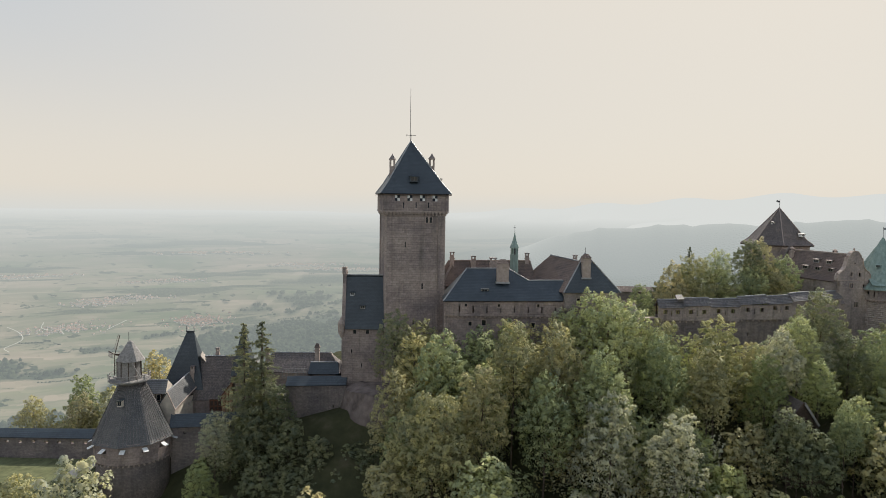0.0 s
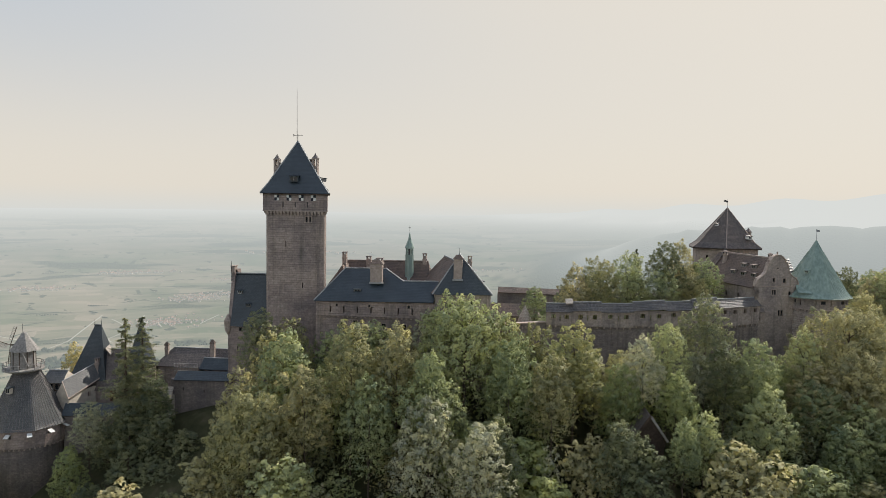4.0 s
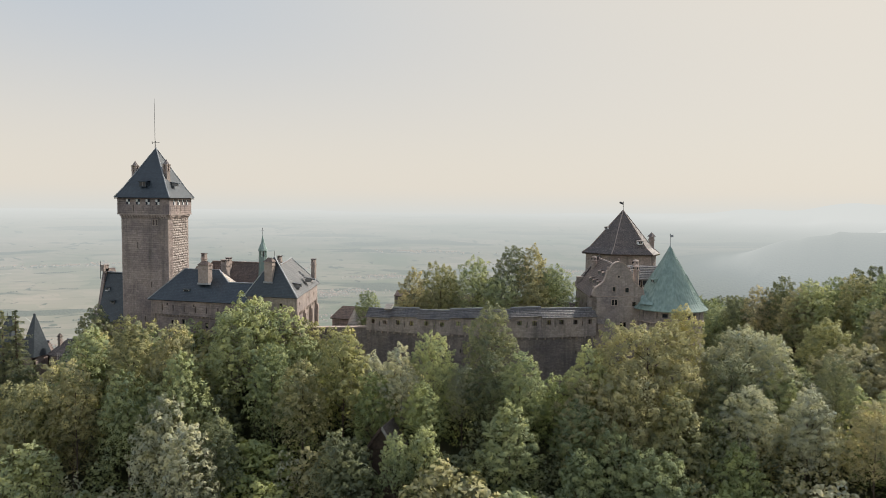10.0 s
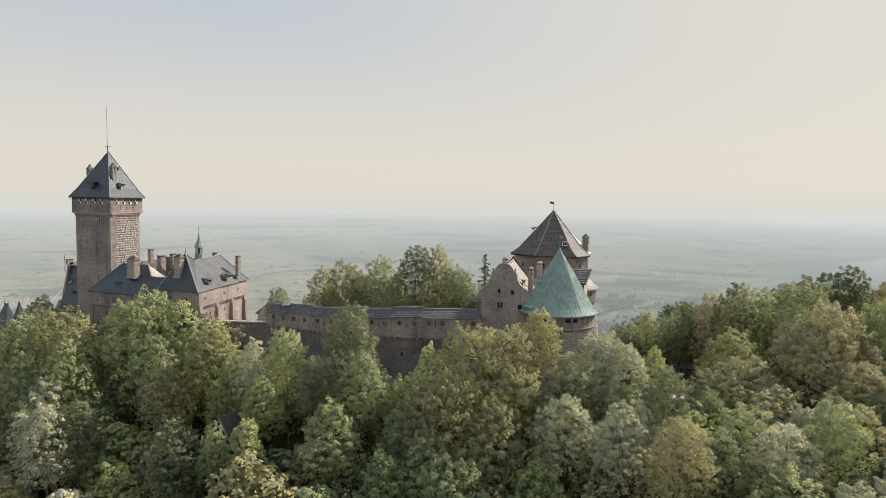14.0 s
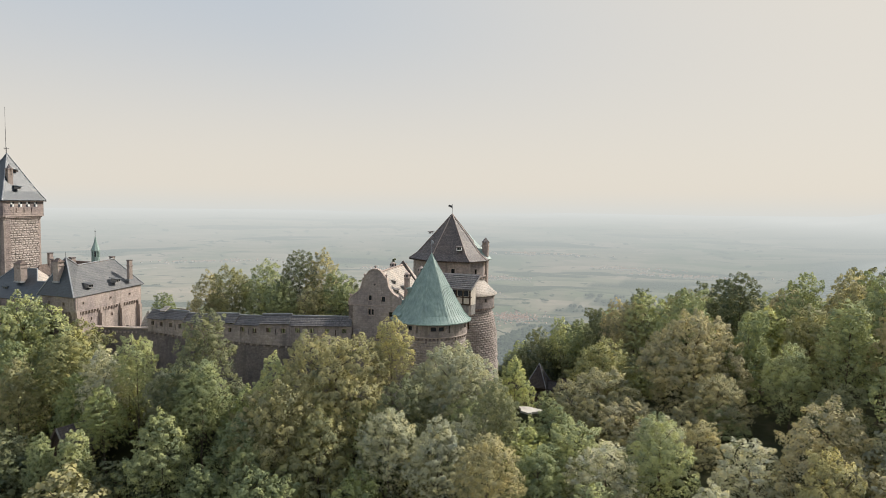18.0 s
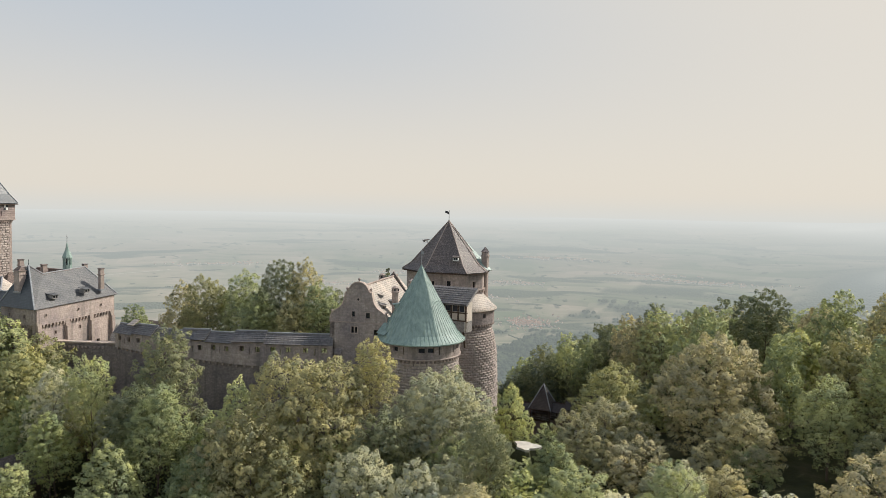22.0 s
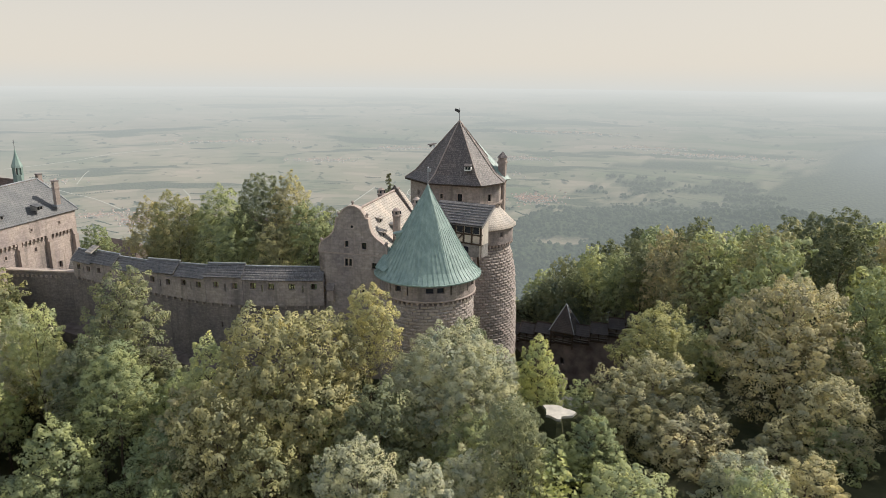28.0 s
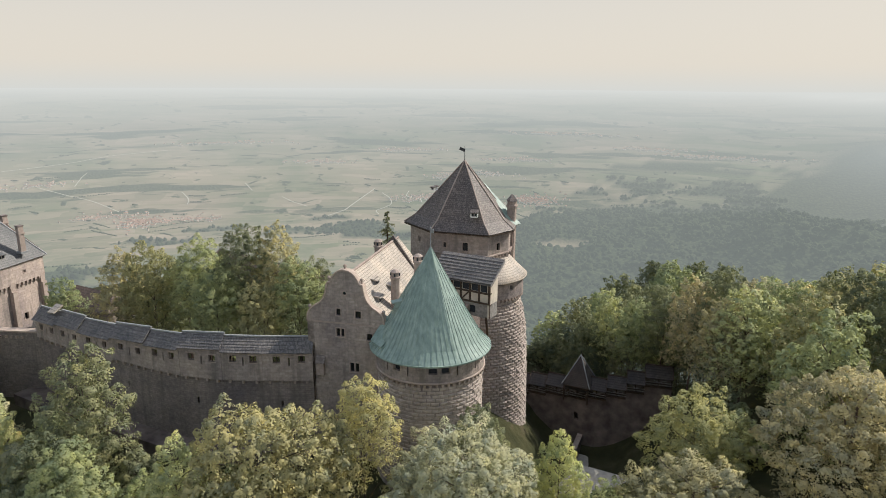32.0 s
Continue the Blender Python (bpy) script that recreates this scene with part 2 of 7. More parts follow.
LEAD = rough_plain("lead_ridge_cap", (0.30, 0.31, 0.32), 0.5, 0.2, 2.0, 0.2, 0.4)
BARK = rough_plain("grey_brown_bark", (0.13, 0.10, 0.08), 0.95, 0.4, 2.0, 0.8, 0.1)
GRASS = rough_plain("short_grass", (0.135, 0.145, 0.075), 0.95, 0.3, 0.8, 0.5, 0.1)
GRAVEL = rough_plain("pale_gravel", (0.52, 0.48, 0.42), 0.95, 0.15, 1.5, 0.4, 0.1)
ROCK = rough_plain("dark_rock", (0.19, 0.155, 0.14), 0.95, 0.4, 0.5, 1.0, 0.1)


def copper():
    k = Nodes("green_copper_patina")
    st = k.n("Mapping")
    st.inputs["Scale"].default_value = (1.6, 1.6, 0.10)
    k.link(k.pos(), st.inputs["Vector"])
    streak = k.noise(1.2, 5, st.outputs[0])
    col = k.ramp(streak, [(0.3, (0.19, 0.262, 0.232)), (0.5, (0.245, 0.332, 0.295)), (0.72, (0.315, 0.40, 0.36))])
    col = k.mix(0.55, col, k.ramp(k.noise(0.5, 5), [(0.35, (0.78, 0.80, 0.80)), (0.68, (1.14, 1.10, 1.10))]), "MULTIPLY")
    return k.done(col, 0.55, k.bump(k.noise(1.5, 4), 0.25, 0.05), 0.35)


COPPER = copper()


def glass():
    k = Nodes("dark_window_glass")
    return k.done((0.015, 0.018, 0.022), 0.12, k.bump(k.noise(1.5, 2), 0.05, 0.02), 0.5)


GLASS = glass()
WOOD_RED = rough_plain("red_brown_timber", (0.17, 0.085, 0.055), 0.8, 0.3, 3.0)
PLASTER_OCHRE = rough_plain("ochre_brick_infill", (0.40, 0.25, 0.16), 0.9, 0.2, 2.0)


def leaf(name, dark, mid, light, through=0.19):
    k = Nodes(name)
    g = k.n("NewGeometry")
    o = k.n("ObjectInfo")
    col = k.ramp(g.outputs["Random Per Island"], [(0.0, [0.4 * a + 0.6 * b for a, b in zip(dark, mid)]), (0.5, mid), (1.0, [0.5 * a + 0.5 * b for a, b in zip(light, mid)])])
    hsv = k.n("HueSaturation", Saturation=0.84, Fac=1.0)
    k.link(col, hsv.inputs["Color"])
    k.link(k.math("ADD", k.math("MULTIPLY", o.outputs["Random"], 0.5), 0.83), hsv.inputs["Value"])
    k.link(k.math("ADD", k.math("MULTIPLY", o.outputs["Random"], -0.040), 0.506), hsv.inputs["Hue"])
    # golden lit spots and bluish dim ones painted into the leaf colour
    lit_patch = k.ramp(k.noise(0.45, 3), [(0.3, (0.70, 0.78, 0.84)), (0.7, (1.46, 1.36, 1.02))])
    c = k.mix(1.0, hsv.outputs[0], lit_patch, "MULTIPLY")
    k.done(c, 0.70, None, 0.10)
    tr = k.n("BsdfTranslucent")
    k.link(k.mix(1.0, c, (through * 2.2, through * 2.3, through * 1.7), "MULTIPLY"), tr.inputs["Color"])
    # a leaf lets about as much light through as it throws back
    both = k.n("AddShader")
    k.link(k.b.outputs[0], both.inputs[0])
    k.link(tr.outputs[0], both.inputs[1])
    k.link(both.outputs[0], k.o.inputs["Surface"])
    return k.m


LEAF = {
    "green": leaf("green_leaves", (0.148, 0.179, 0.094), (0.218, 0.253, 0.129), (0.275, 0.304, 0.166)),
    "bright": leaf("bright_green_leaves", (0.164, 0.202, 0.083), (0.241, 0.276, 0.114), (0.298, 0.321, 0.140)),
    "olive": leaf("olive_yellow_leaves", (0.182, 0.177, 0.088), (0.263, 0.253, 0.128), (0.311, 0.299, 0.156)),
    "brown": leaf("browning_leaves", (0.172, 0.163, 0.090), (0.245, 0.232, 0.132), (0.295, 0.280, 0.162)),
    "silver": leaf("silver_green_leaves", (0.230, 0.232, 0.164), (0.319, 0.320, 0.233), (0.377, 0.366, 0.279)),
    "yellow": leaf("yellow_green_leaves", (0.211, 0.205, 0.095), (0.300, 0.289, 0.131), (0.353, 0.330, 0.157)),
    "dark": leaf("dark_green_leaves", (0.092, 0.107, 0.067), (0.133, 0.151, 0.089), (0.179, 0.192, 0.110)),
    "needle": leaf("dark_needles", (0.085, 0.099, 0.066), (0.126, 0.135, 0.088), (0.160, 0.168, 0.112), 0.35),
    "straw": leaf("thin_straw_brown_leaves", (0.225, 0.207, 0.122), (0.298, 0.276, 0.166), (0.350, 0.325, 0.198)),
}


def ground_near():
    k = Nodes("forest_floor")
    c = k.ramp(k.noise(0.25, 6), [(0.3, (0.035, 0.04, 0.02)), (0.55, (0.06, 0.06, 0.03)), (0.75, (0.10, 0.085, 0.055))])
    return k.done(c, 0.95, k.bump(k.noise(1.2, 5), 0.7, 0.3), 0.1)


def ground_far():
    """Wooded slopes and fields, with distance haze painted over them as emission."""
    k = Nodes("painted_haze_distance")
    p = k.pos()
    wob = k.n("TexNoise", Scale=0.0018, Detail=3.0)
    k.link(p, wob.inputs["Vector"])
    add = k.n("VectorMath")
    add.operation = "MULTIPLY_ADD"
    k.link(wob.outputs["Color"], add.inputs[0])
    add.inputs[1].default_value = (150, 150, 0)
    k.link(p, add.inputs[2])
    # fields and woods lie in long strips along the foot of the hills: metres round the ridge, metres away from it
    away = k.n("SeparateXYZ")
    k.link(add.outputs[0], away.inputs[0])
    dx, dy = k.math("SUBTRACT", away.outputs[0], 60.0), k.math("SUBTRACT", away.outputs[1], 170.0)
    run = k.math("MULTIPLY", k.math("ARCTAN2", dx, dy), 2900.0)
    dist = k.math("SQRT", k.math("ADD", k.math("MULTIPLY", dx, dx), k.math("MULTIPLY", dy, dy)))
    strip = k.n("CombineXYZ")
    k.link(run, strip.inputs[0])
    k.link(dist, strip.inputs[1])

    def parcels(sx, sy, turn):
        mp = k.n("Mapping")
        mp.inputs["Scale"].default_value = (sx, sy, 0.0)
        mp.inputs["Rotation"].default_value = (0, 0, turn)
        k.link(strip.outputs[0], mp.inputs["Vector"])
        return mp.outputs[0]

    stops = [(0.0, (0.115, 0.140, 0.072)), (0.2, (0.200, 0.222, 0.112)), (0.38, (0.105, 0.125, 0.068)), (0.52, (0.270, 0.250, 0.165)), (0.70, (0.520, 0.410, 0.310)), (0.86, (0.360, 0.300, 0.215)), (1.0, (0.130, 0.150, 0.080))]
    cols = []
    for sx, sy, turn in ((0.0042, 0.016, 0.05), (0.011, 0.040, -0.08)):
        v = k.n("TexVoronoi", Scale=1.0)
        v.distance = "CHEBYCHEV"
        v.inputs["Randomness"].default_value = 0.7
        k.link(parcels(sx, sy, turn), v.inputs["Vector"])
        sep = k.n("SeparateColor")
        k.link(v.outputs["Color"], sep.inputs[0])
        cols.append(k.ramp(sep.outputs[0], stops))
    field = k.mix(0.3, cols[0], cols[1])
    # broad sweeps of green vineyard and of tan stubble
    field = k.mix(0.42, field, k.ramp(k.noise(0.0014, 3), [(0.40, (0.135, 0.165, 0.085)), (0.56, (0.46, 0.345, 0.26))]))
    edge = k.n("TexVoronoi", Scale=1.0)
    edge.feature = "DISTANCE_TO_EDGE"
    k.link(parcels(0.0040, 0.012, 0.1), edge.inputs["Vector"])
    line = k.ramp(edge.outputs["Distance"], [(0.018, (1, 1, 1)), (0.035, (0, 0, 0))])
    gate = k.ramp(k.noise(0.004, 3), [(0.60, (0, 0, 0)), (0.64, (1, 1, 1))])
    hedge_line = k.math("MULTIPLY", line, gate)
    stub = k.n("Attribute")
    stub.attribute_name = "stubble"
    field = k.mix(k.math("MULTIPLY", stub.outputs["Fac"], 0.55), field, k.mix(0.4, (0.56, 0.43, 0.31), cols[1]))
    crown = k.n("TexVoronoi", Scale=0.085)
    k.link(p, crown.inputs["Vector"])
    tree_c = k.ramp(crown.outputs["Distance"], [(0.0, (0.085, 0.105, 0.05)), (0.6, (0.045, 0.06, 0.035)), (1.0, (0.025, 0.035, 0.022))])
    tree_c = k.mix(0.7, tree_c, k.ramp(k.noise(0.012, 4), [(0.3, (0.7, 0.75, 0.75)), (0.7, (1.3, 1.2, 1.0))]), "MULTIPLY")
    hedge = k.ramp(k.noise(0.013, 4), [(0.64, (0, 0, 0)), (0.67, (1, 1, 1))])
    sx = k.n("SeparateXYZ")
    k.link(p, sx.inputs[0])
    steep = k.n("NewGeometry")
    sn = k.n("SeparateXYZ")
    k.link(steep.outputs["Normal"], sn.inputs[0])
    slope_f = k.ramp(sn.outputs["Z"], [(0.955, (1, 1, 1)), (0.985, (0, 0, 0))])
    far = k.n("VectorMath")
    far.operation = "DISTANCE"
    k.link(p, far.inputs[0])
    far.inputs[1].default_value = (60, 150, 0)
    nearf = k.n("MapRange")
    nearf.inputs["From Min"].default_value, nearf.inputs["From Max"].default_value = 900, 1500
    nearf.inputs["To Min"].default_value, nearf.inputs["To Max"].default_value = 1, 0
    k.link(far.outputs["Value"], nearf.inputs["Value"])
    isfar = k.n("MapRange")
    isfar.inputs["From Min"].default_value, isfar.inputs["From Max"].default_value = 2300, 2800
    isfar.inputs["To Min"].default_value, isfar.inputs["To Max"].default_value = 1, 0
    k.link(far.outputs["Value"], isfar.inputs["Value"])
    wf = k.math("MAXIMUM", nearf.outputs[0], k.math("MAXIMUM", k.math("MULTIPLY", slope_f, isfar.outputs[0]), k.math("MAXIMUM", hedge, hedge_line)))
    hill = k.n("Attribute")
    hill.attribute_name = "wooded"
    wf = k.math("MAXIMUM", wf, hill.outputs["Fac"])
    # long belts of wood across the plain
    belt = k.ramp(k.noise(1.0, 4, parcels(0.0013, 0.0075, 0.04)), [(0.565, (0, 0, 0)), (0.60, (0.9, 0.9, 0.9))])
    on_plain = k.n("MapRange")
    on_plain.inputs["From Min"].default_value, on_plain.inputs["From Max"].default_value = 2650, 2800
    k.link(far.outputs["Value"], on_plain.inputs["Value"])
    wf = k.math("MAXIMUM", wf, k.math("MULTIPLY", belt, on_plain.outputs[0]))
    col = k.mix(wf, field, tree_c)
    k.done(col, 0.95, k.bump(k.math("MULTIPLY", crown.outputs["Distance"], wf), 0.6, 6.0), 0.05)
    # haze painted in: emission mixed over the surface by its distance
    haze_glow = k.n("Attribute")
    haze_glow.attribute_name = "haze_glow"
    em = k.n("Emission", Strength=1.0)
    tone = k.ramp(haze_glow.outputs["Fac"], [(0.0, (0.28, 0.325, 0.325)), (0.45, (0.335, 0.378, 0.375)), (0.62, (0.42, 0.453, 0.44)), (0.8, (0.47, 0.508, 0.505)), (0.92, (0.595, 0.622, 0.605)), (1.0, (0.695, 0.712, 0.69))])
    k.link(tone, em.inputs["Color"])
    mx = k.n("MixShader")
    k.link(haze_glow.outputs["Fac"], mx.inputs[0])
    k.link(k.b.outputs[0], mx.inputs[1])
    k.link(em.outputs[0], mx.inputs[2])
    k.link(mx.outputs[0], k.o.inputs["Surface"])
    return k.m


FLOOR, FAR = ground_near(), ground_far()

# ---- builders ----
def mesh_of(name, verts, faces, mat, smooth=False):
    me = bpy.data.meshes.new(name)
    me.from_pydata([tuple(v) for v in verts], [], faces)
    me.materials.append(mat)
    if smooth:
        me.polygons.foreach_set("use_smooth", [True] * len(me.polygons))
    me.update()
    return me


def thing(name, at, label, category, group="", kind=""):
    e = new(name)
    e.location = at
    e.empty_display_size = 0.5
    return tagged(e, label, category, group, kind)


def attach(ob, parent):
    ob.parent = parent
    off = Vector(parent.location)
    if parent.parent:
        off += Vector(parent.parent.location)
    ob.matrix_parent_inverse = Matrix.Identity(4)
    ob.location = Vector(ob.location) - off
    return ob


def part(name, vf, mat, parent, label="", smooth=False):
    """One mesh object, given in world metres, under a thing or a part."""
    ob = new(name, mesh_of(name, vf[0], vf[1], mat, smooth))
    if label:
        ob["label"] = label
    if parent is not None:
        attach(ob, parent)
    return ob


def solo(name, vf, mat, label, category="", group="", kind="", smooth=False):
    return tagged(new(name, mesh_of(name, vf[0], vf[1], mat, smooth)), label, category, group, kind)


def join(*many):
    vs, fs = [], []
    for v, f in many:
        o = len(vs)
        vs += list(v)
        fs += [tuple(i + o for i in q) for q in f]
    return vs, fs


def box(a, b):
    (x0, y0, z0), (x1, y1, z1) = a, b
    v = [(x, y, z) for z in (z0, z1) for x, y in ((x0, y0), (x1, y0), (x1, y1), (x0, y1))]
    return v, [(3, 2, 1, 0), (4, 5, 6, 7), (0, 1, 5, 4), (1, 2, 6, 5), (2, 3, 7, 6), (3, 0, 4, 7)]


def turned(vf, m):
    return [tuple(m @ Vector(v)) for v in vf[0]], vf[1]


def beam(p, q, w, h=None, bevel=True):
    """A squared bar from p to q."""
    p, q = Vector(p), Vector(q)
    h = h or w
    d = q - p
    t = d.to_track_quat("Z", "Y").to_matrix().to_4x4()
    b = min(w, h) * 0.18 if bevel else 0
    ring = [(w / 2 - b, -h / 2), (w / 2, -h / 2 + b), (w / 2, h / 2 - b), (w / 2 - b, h / 2), (-w / 2 + b, h / 2), (-w / 2, h / 2 - b), (-w / 2, -h / 2 + b), (-w / 2 + b, -h / 2)]
    v = [Matrix.Translation(p) @ t @ Vector((x, y, z)) for z in (0, d.length) for x, y in ring]
    n = 8
    return [tuple(i) for i in v], [tuple(range(n - 1, -1, -1)), tuple(range(n, 2 * n))] + [(i, (i + 1) % n, n + (i + 1) % n, n + i) for i in range(n)]


def lathe(cx, cy, prof, n=32, a0=0.0, a1=360.0, cap=True):
    """A turned body from (radius, z) pairs, foot first."""
    full = abs(a1 - a0) >= 359.9
    m = n if full else n + 1
    v, f = [], []
    for r, z in prof:
        for k in range(m):
            a = radians(a0 + (a1 - a0) * k / n)
            v.append((cx + r * math.cos(a), cy + r * math.sin(a), z))
    for j in range(len(prof) - 1):
        for k in range(n):
            k2 = (k + 1) % m
            f.append((j * m + k, j * m + k2, (j + 1) * m + k2, (j + 1) * m + k))
    if cap and full:
        f.append(tuple(range(m - 1, -1, -1)))
        if prof[-1][0] > 0.02:
            f.append(tuple((len(prof) - 1) * m + k for k in range(m)))
    return v, f


def prism(poly, z0, z1):
    n = len(poly)
    v = [(x, y, z0) for x, y in poly] + [(x, y, z1) for x, y in poly]
    return v, [tuple(range(n - 1, -1, -1)), tuple(range(n, 2 * n))] + [(i, (i + 1) % n, n + (i + 1) % n, n + i) for i in range(n)]


def slab(pts, thick):
    """A sheet with thickness below it; pts run anticlockwise seen from outside."""
    p = [Vector(q) for q in pts]
    n = (p[1] - p[0]).cross(p[2] - p[0]).normalized()
    k = len(p)
    v = [tuple(q) for q in p] + [tuple(q - n * thick) for q in p]
    return v, [tuple(range(k)), tuple(range(2 * k - 1, k - 1, -1))] + [(i, k + i, k + (i + 1) % k, (i + 1) % k) for i in range(k)]


def wall_panel(p, q, z0, z1, thick, holes=()):
    """An upright wall from p to q (its outer face to the right of the way), with holes (u, z, w, h) right through it."""
    p, q = Vector((*p, 0)), Vector((*q, 0))
    d = (q - p).normalized()
    L = (q - p).length
    nrm = Vector((-d.y, d.x, 0))
    us = sorted({0.0, L, *[max(0, min(L, h[0] - h[2] / 2)) for h in holes], *[max(0, min(L, h[0] + h[2] / 2)) for h in holes]})
    zs = sorted({z0, z1, *[h[1] for h in holes], *[h[1] + h[3] for h in holes]})
    inside = lambda u, z: any(abs(u - h[0]) < h[2] / 2 and h[1] < z < h[1] + h[3] for h in holes)
    nu, nz = len(us), len(zs)
    v = [tuple(p + d * u + nrm * (thick if b else 0) + Vector((0, 0, z))) for b in (0, 1) for z in zs for u in us]
    at = lambda b, j, i: b * nu * nz + j * nu + i
    solid = {(j, i): not inside((us[i] + us[i + 1]) / 2, (zs[j] + zs[j + 1]) / 2) for j in range(nz - 1) for i in range(nu - 1)}
    f = []
    for (j, i), s in solid.items():
        if not s:
            continue
        f.append((at(0, j, i), at(0, j, i + 1), at(0, j + 1, i + 1), at(0, j + 1, i)))
        f.append((at(1, j, i + 1), at(1, j, i), at(1, j + 1, i), at(1, j + 1, i + 1)))
        if not solid.get((j, i - 1)):
            f.append((at(0, j, i), at(0, j + 1, i), at(1, j + 1, i), at(1, j, i)))
        if not solid.get((j, i + 1)):
            f.append((at(0, j, i + 1), at(1, j, i + 1), at(1, j + 1, i + 1), at(0, j + 1, i + 1)))
        if not solid.get((j - 1, i)):
            f.append((at(0, j, i), at(1, j, i), at(1, j, i + 1), at(0, j, i + 1)))
        if not solid.get((j + 1, i)):
            f.append((at(0, j + 1, i), at(0, j + 1, i + 1), at(1, j + 1, i + 1), at(1, j + 1, i)))
    return v, f


class Face:
    """A wall's outer face: from u along it, n out of it and z up to the world."""

    def __init__(self, p, q):
        self.p, self.q = Vector((*p, 0)), Vector((*q, 0))
        self.d = (self.q - self.p).normalized()
        self.n = Vector((self.d.y, -self.d.x, 0))
        self.L = (self.q - self.p).length

    def at(self, u, n, z):
        return tuple(self.p + self.d * u + self.n * n + Vector((0, 0, z)))

    def block(self, u0, u1, n0, n1, z0, z1):
        v = [self.at(u, n, z) for z in (z0, z1) for u, n in ((u0, n1), (u1, n1), (u1, n0), (u0, n0))]
        return v, [(3, 2, 1, 0), (4, 5, 6, 7), (0, 1, 5, 4), (1, 2, 6, 5), (2, 3, 7, 6), (3, 0, 4, 7)]


def window(face, u, z, w, h, parent, lights=1, deep=0.32, frame_mat=None, name="window"):
    """A stone-framed window set into its hole: frame, mullions and dark panes."""
    fm = frame_mat or STONE_TRIM
    t = 0.13
    fr = join(face.block(u - w / 2 - t, u - w / 2 + 0.02, -0.05, 0.06, z - t, z + h + t), face.block(u + w / 2 - 0.02, u + w / 2 + t, -0.05, 0.06, z - t, z + h + t),
              face.block(u - w / 2, u + w / 2, -0.05, 0.06, z + h, z + h + t), face.block(u - w / 2 - t, u + w / 2 + t, -0.05, 0.12, z - t, z - 0.01))
    win = part(name, fr, fm, parent)
    for i in range(lights):
        a, b = u - w / 2 + w * i / lights, u - w / 2 + w * (i + 1) / lights
        part("pane", face.block(a, b, -deep - 0.03, -deep, z, z + h), GLASS, win)
        if i:
            part("mullion", face.block(a - 0.07, a + 0.07, -deep + 0.01, 0.02, z, z + h), fm, win)
    return win


def hip_roof(eave, ridge, thick=0.18):
    """Four slopes over four eave corners (anticlockwise from above) to a ridge a-b; a stands over edge 3-0, b over edge 1-2."""
    e, (a, b) = eave, ridge
    return [slab([e[0], e[1], b, a], thick), slab([e[1], e[2], b], thick), slab([e[2], e[3], a, b], thick), slab([e[3], e[0], a], thick)]


def ridge_cap(p, q, r=0.16):
    return beam(Vector(p) + Vector((0, 0, 0.05)), Vector(q) + Vector((0, 0, 0.05)), r * 2, r * 1.6)

# ---- the ridge, the plain and the far hills: one sheet ----
def smooth01(a, b, x):
    t = np.clip((x - a) / (b - a), 0, 1)
    return t * t * (3 - 2 * t)


def bump2(x, y, cx, cy, rx, ry):
    return np.exp(-(((x - cx) / rx) ** 2 + ((y - cy) / ry) ** 2))


def ground_z(x, y):
    """The height of the castle's ridge, without the plain."""
    x, y = np.asarray(x, float), np.asarray(y, float)
    crest = np.interp(x, [-400, -110, -65, -35, -5, 25, 112, 125, 160, 200, 400], [-150, -38, -30, -18, -10, -5, -5, -9, -1, 0, -14])
    south = np.minimum(0, y - 151 - 0.12 * np.clip(x - 125, 0, 80)) * np.interp(x, [90, 160], [0.6, 0.52])
    north = np.minimum(0, 222 + 0.25 * np.clip(x - 140, 0, 160) - y) * 0.52
    west = np.minimum(0, x + 110) * 0.0
    z = crest + south + north + west
    z = z - 16 * bump2(x, y, 131, 207, 13, 22) - 5 * bump2(x, y, 120, 222, 22, 14) - 10 * bump2(x, y, 115, 217, 9, 9)
    return z


CX, CY = 60.0, 170.0


def far_z(r, az):
    """The plain below the ridge and the hills, by distance and bearing (degrees right of north)."""
    low = np.where(r < 2700, -500.0, 33 - r * np.interp(r, [2700, 3200, 3800, 4400, 4950], [0.1974, 0.134, 0.078, 0.038, 0.0150]))
    # wooded foothills to the right, in three ranks
    h = np.zeros_like(low)
    wob = 0.5 * np.sin(az * 0.55 + 1.0) + 0.3 * np.sin(az * 1.3) + 0.2 * np.sin(az * 2.9 + 0.6)
    rank1 = smooth01(-22, 12, az) * (150 + 90 * smooth01(5, 38, az) + 22 * wob) * np.exp(-((r - 2250 + 12 * az) / 430.0) ** 2)
    rank2 = (np.interp(az, [-1, 2, 6, 10, 13, 15, 19.5, 24, 33, 60], [0, 20, 95, 190, 244, 272, 303, 305, 345, 300]) + smooth01(2, 10, az) * (14 * wob + 3 * np.sin(az * 3.7 + 2))) * np.exp(-((r - 3350) / 430.0) ** 2)
    rank3 = (np.interp(az, [-3, 3, 8, 19.5, 30, 60], [0, 55, 95, 165, 220, 200]) + smooth01(3, 10, az) * 14 * np.sin(az * 0.9 + 0.5)) * np.exp(-((r - 4600) / 260.0) ** 2)
    rank2 = rank2 + (np.interp(az, [14, 18, 22, 28, 33, 60], [0, 110, 160, 190, 205, 190]) + smooth01(15, 20, az) * 9 * np.sin(az * 1.1)) * np.exp(-((r - 4000) / 200.0) ** 2)
    left = smooth01(-75, -95, az) * 200 * np.exp(-((r - 2600) / 800.0) ** 2)
    return low + rank1 + rank2 + rank3 + left, rank1 + rank2 + rank3 + left


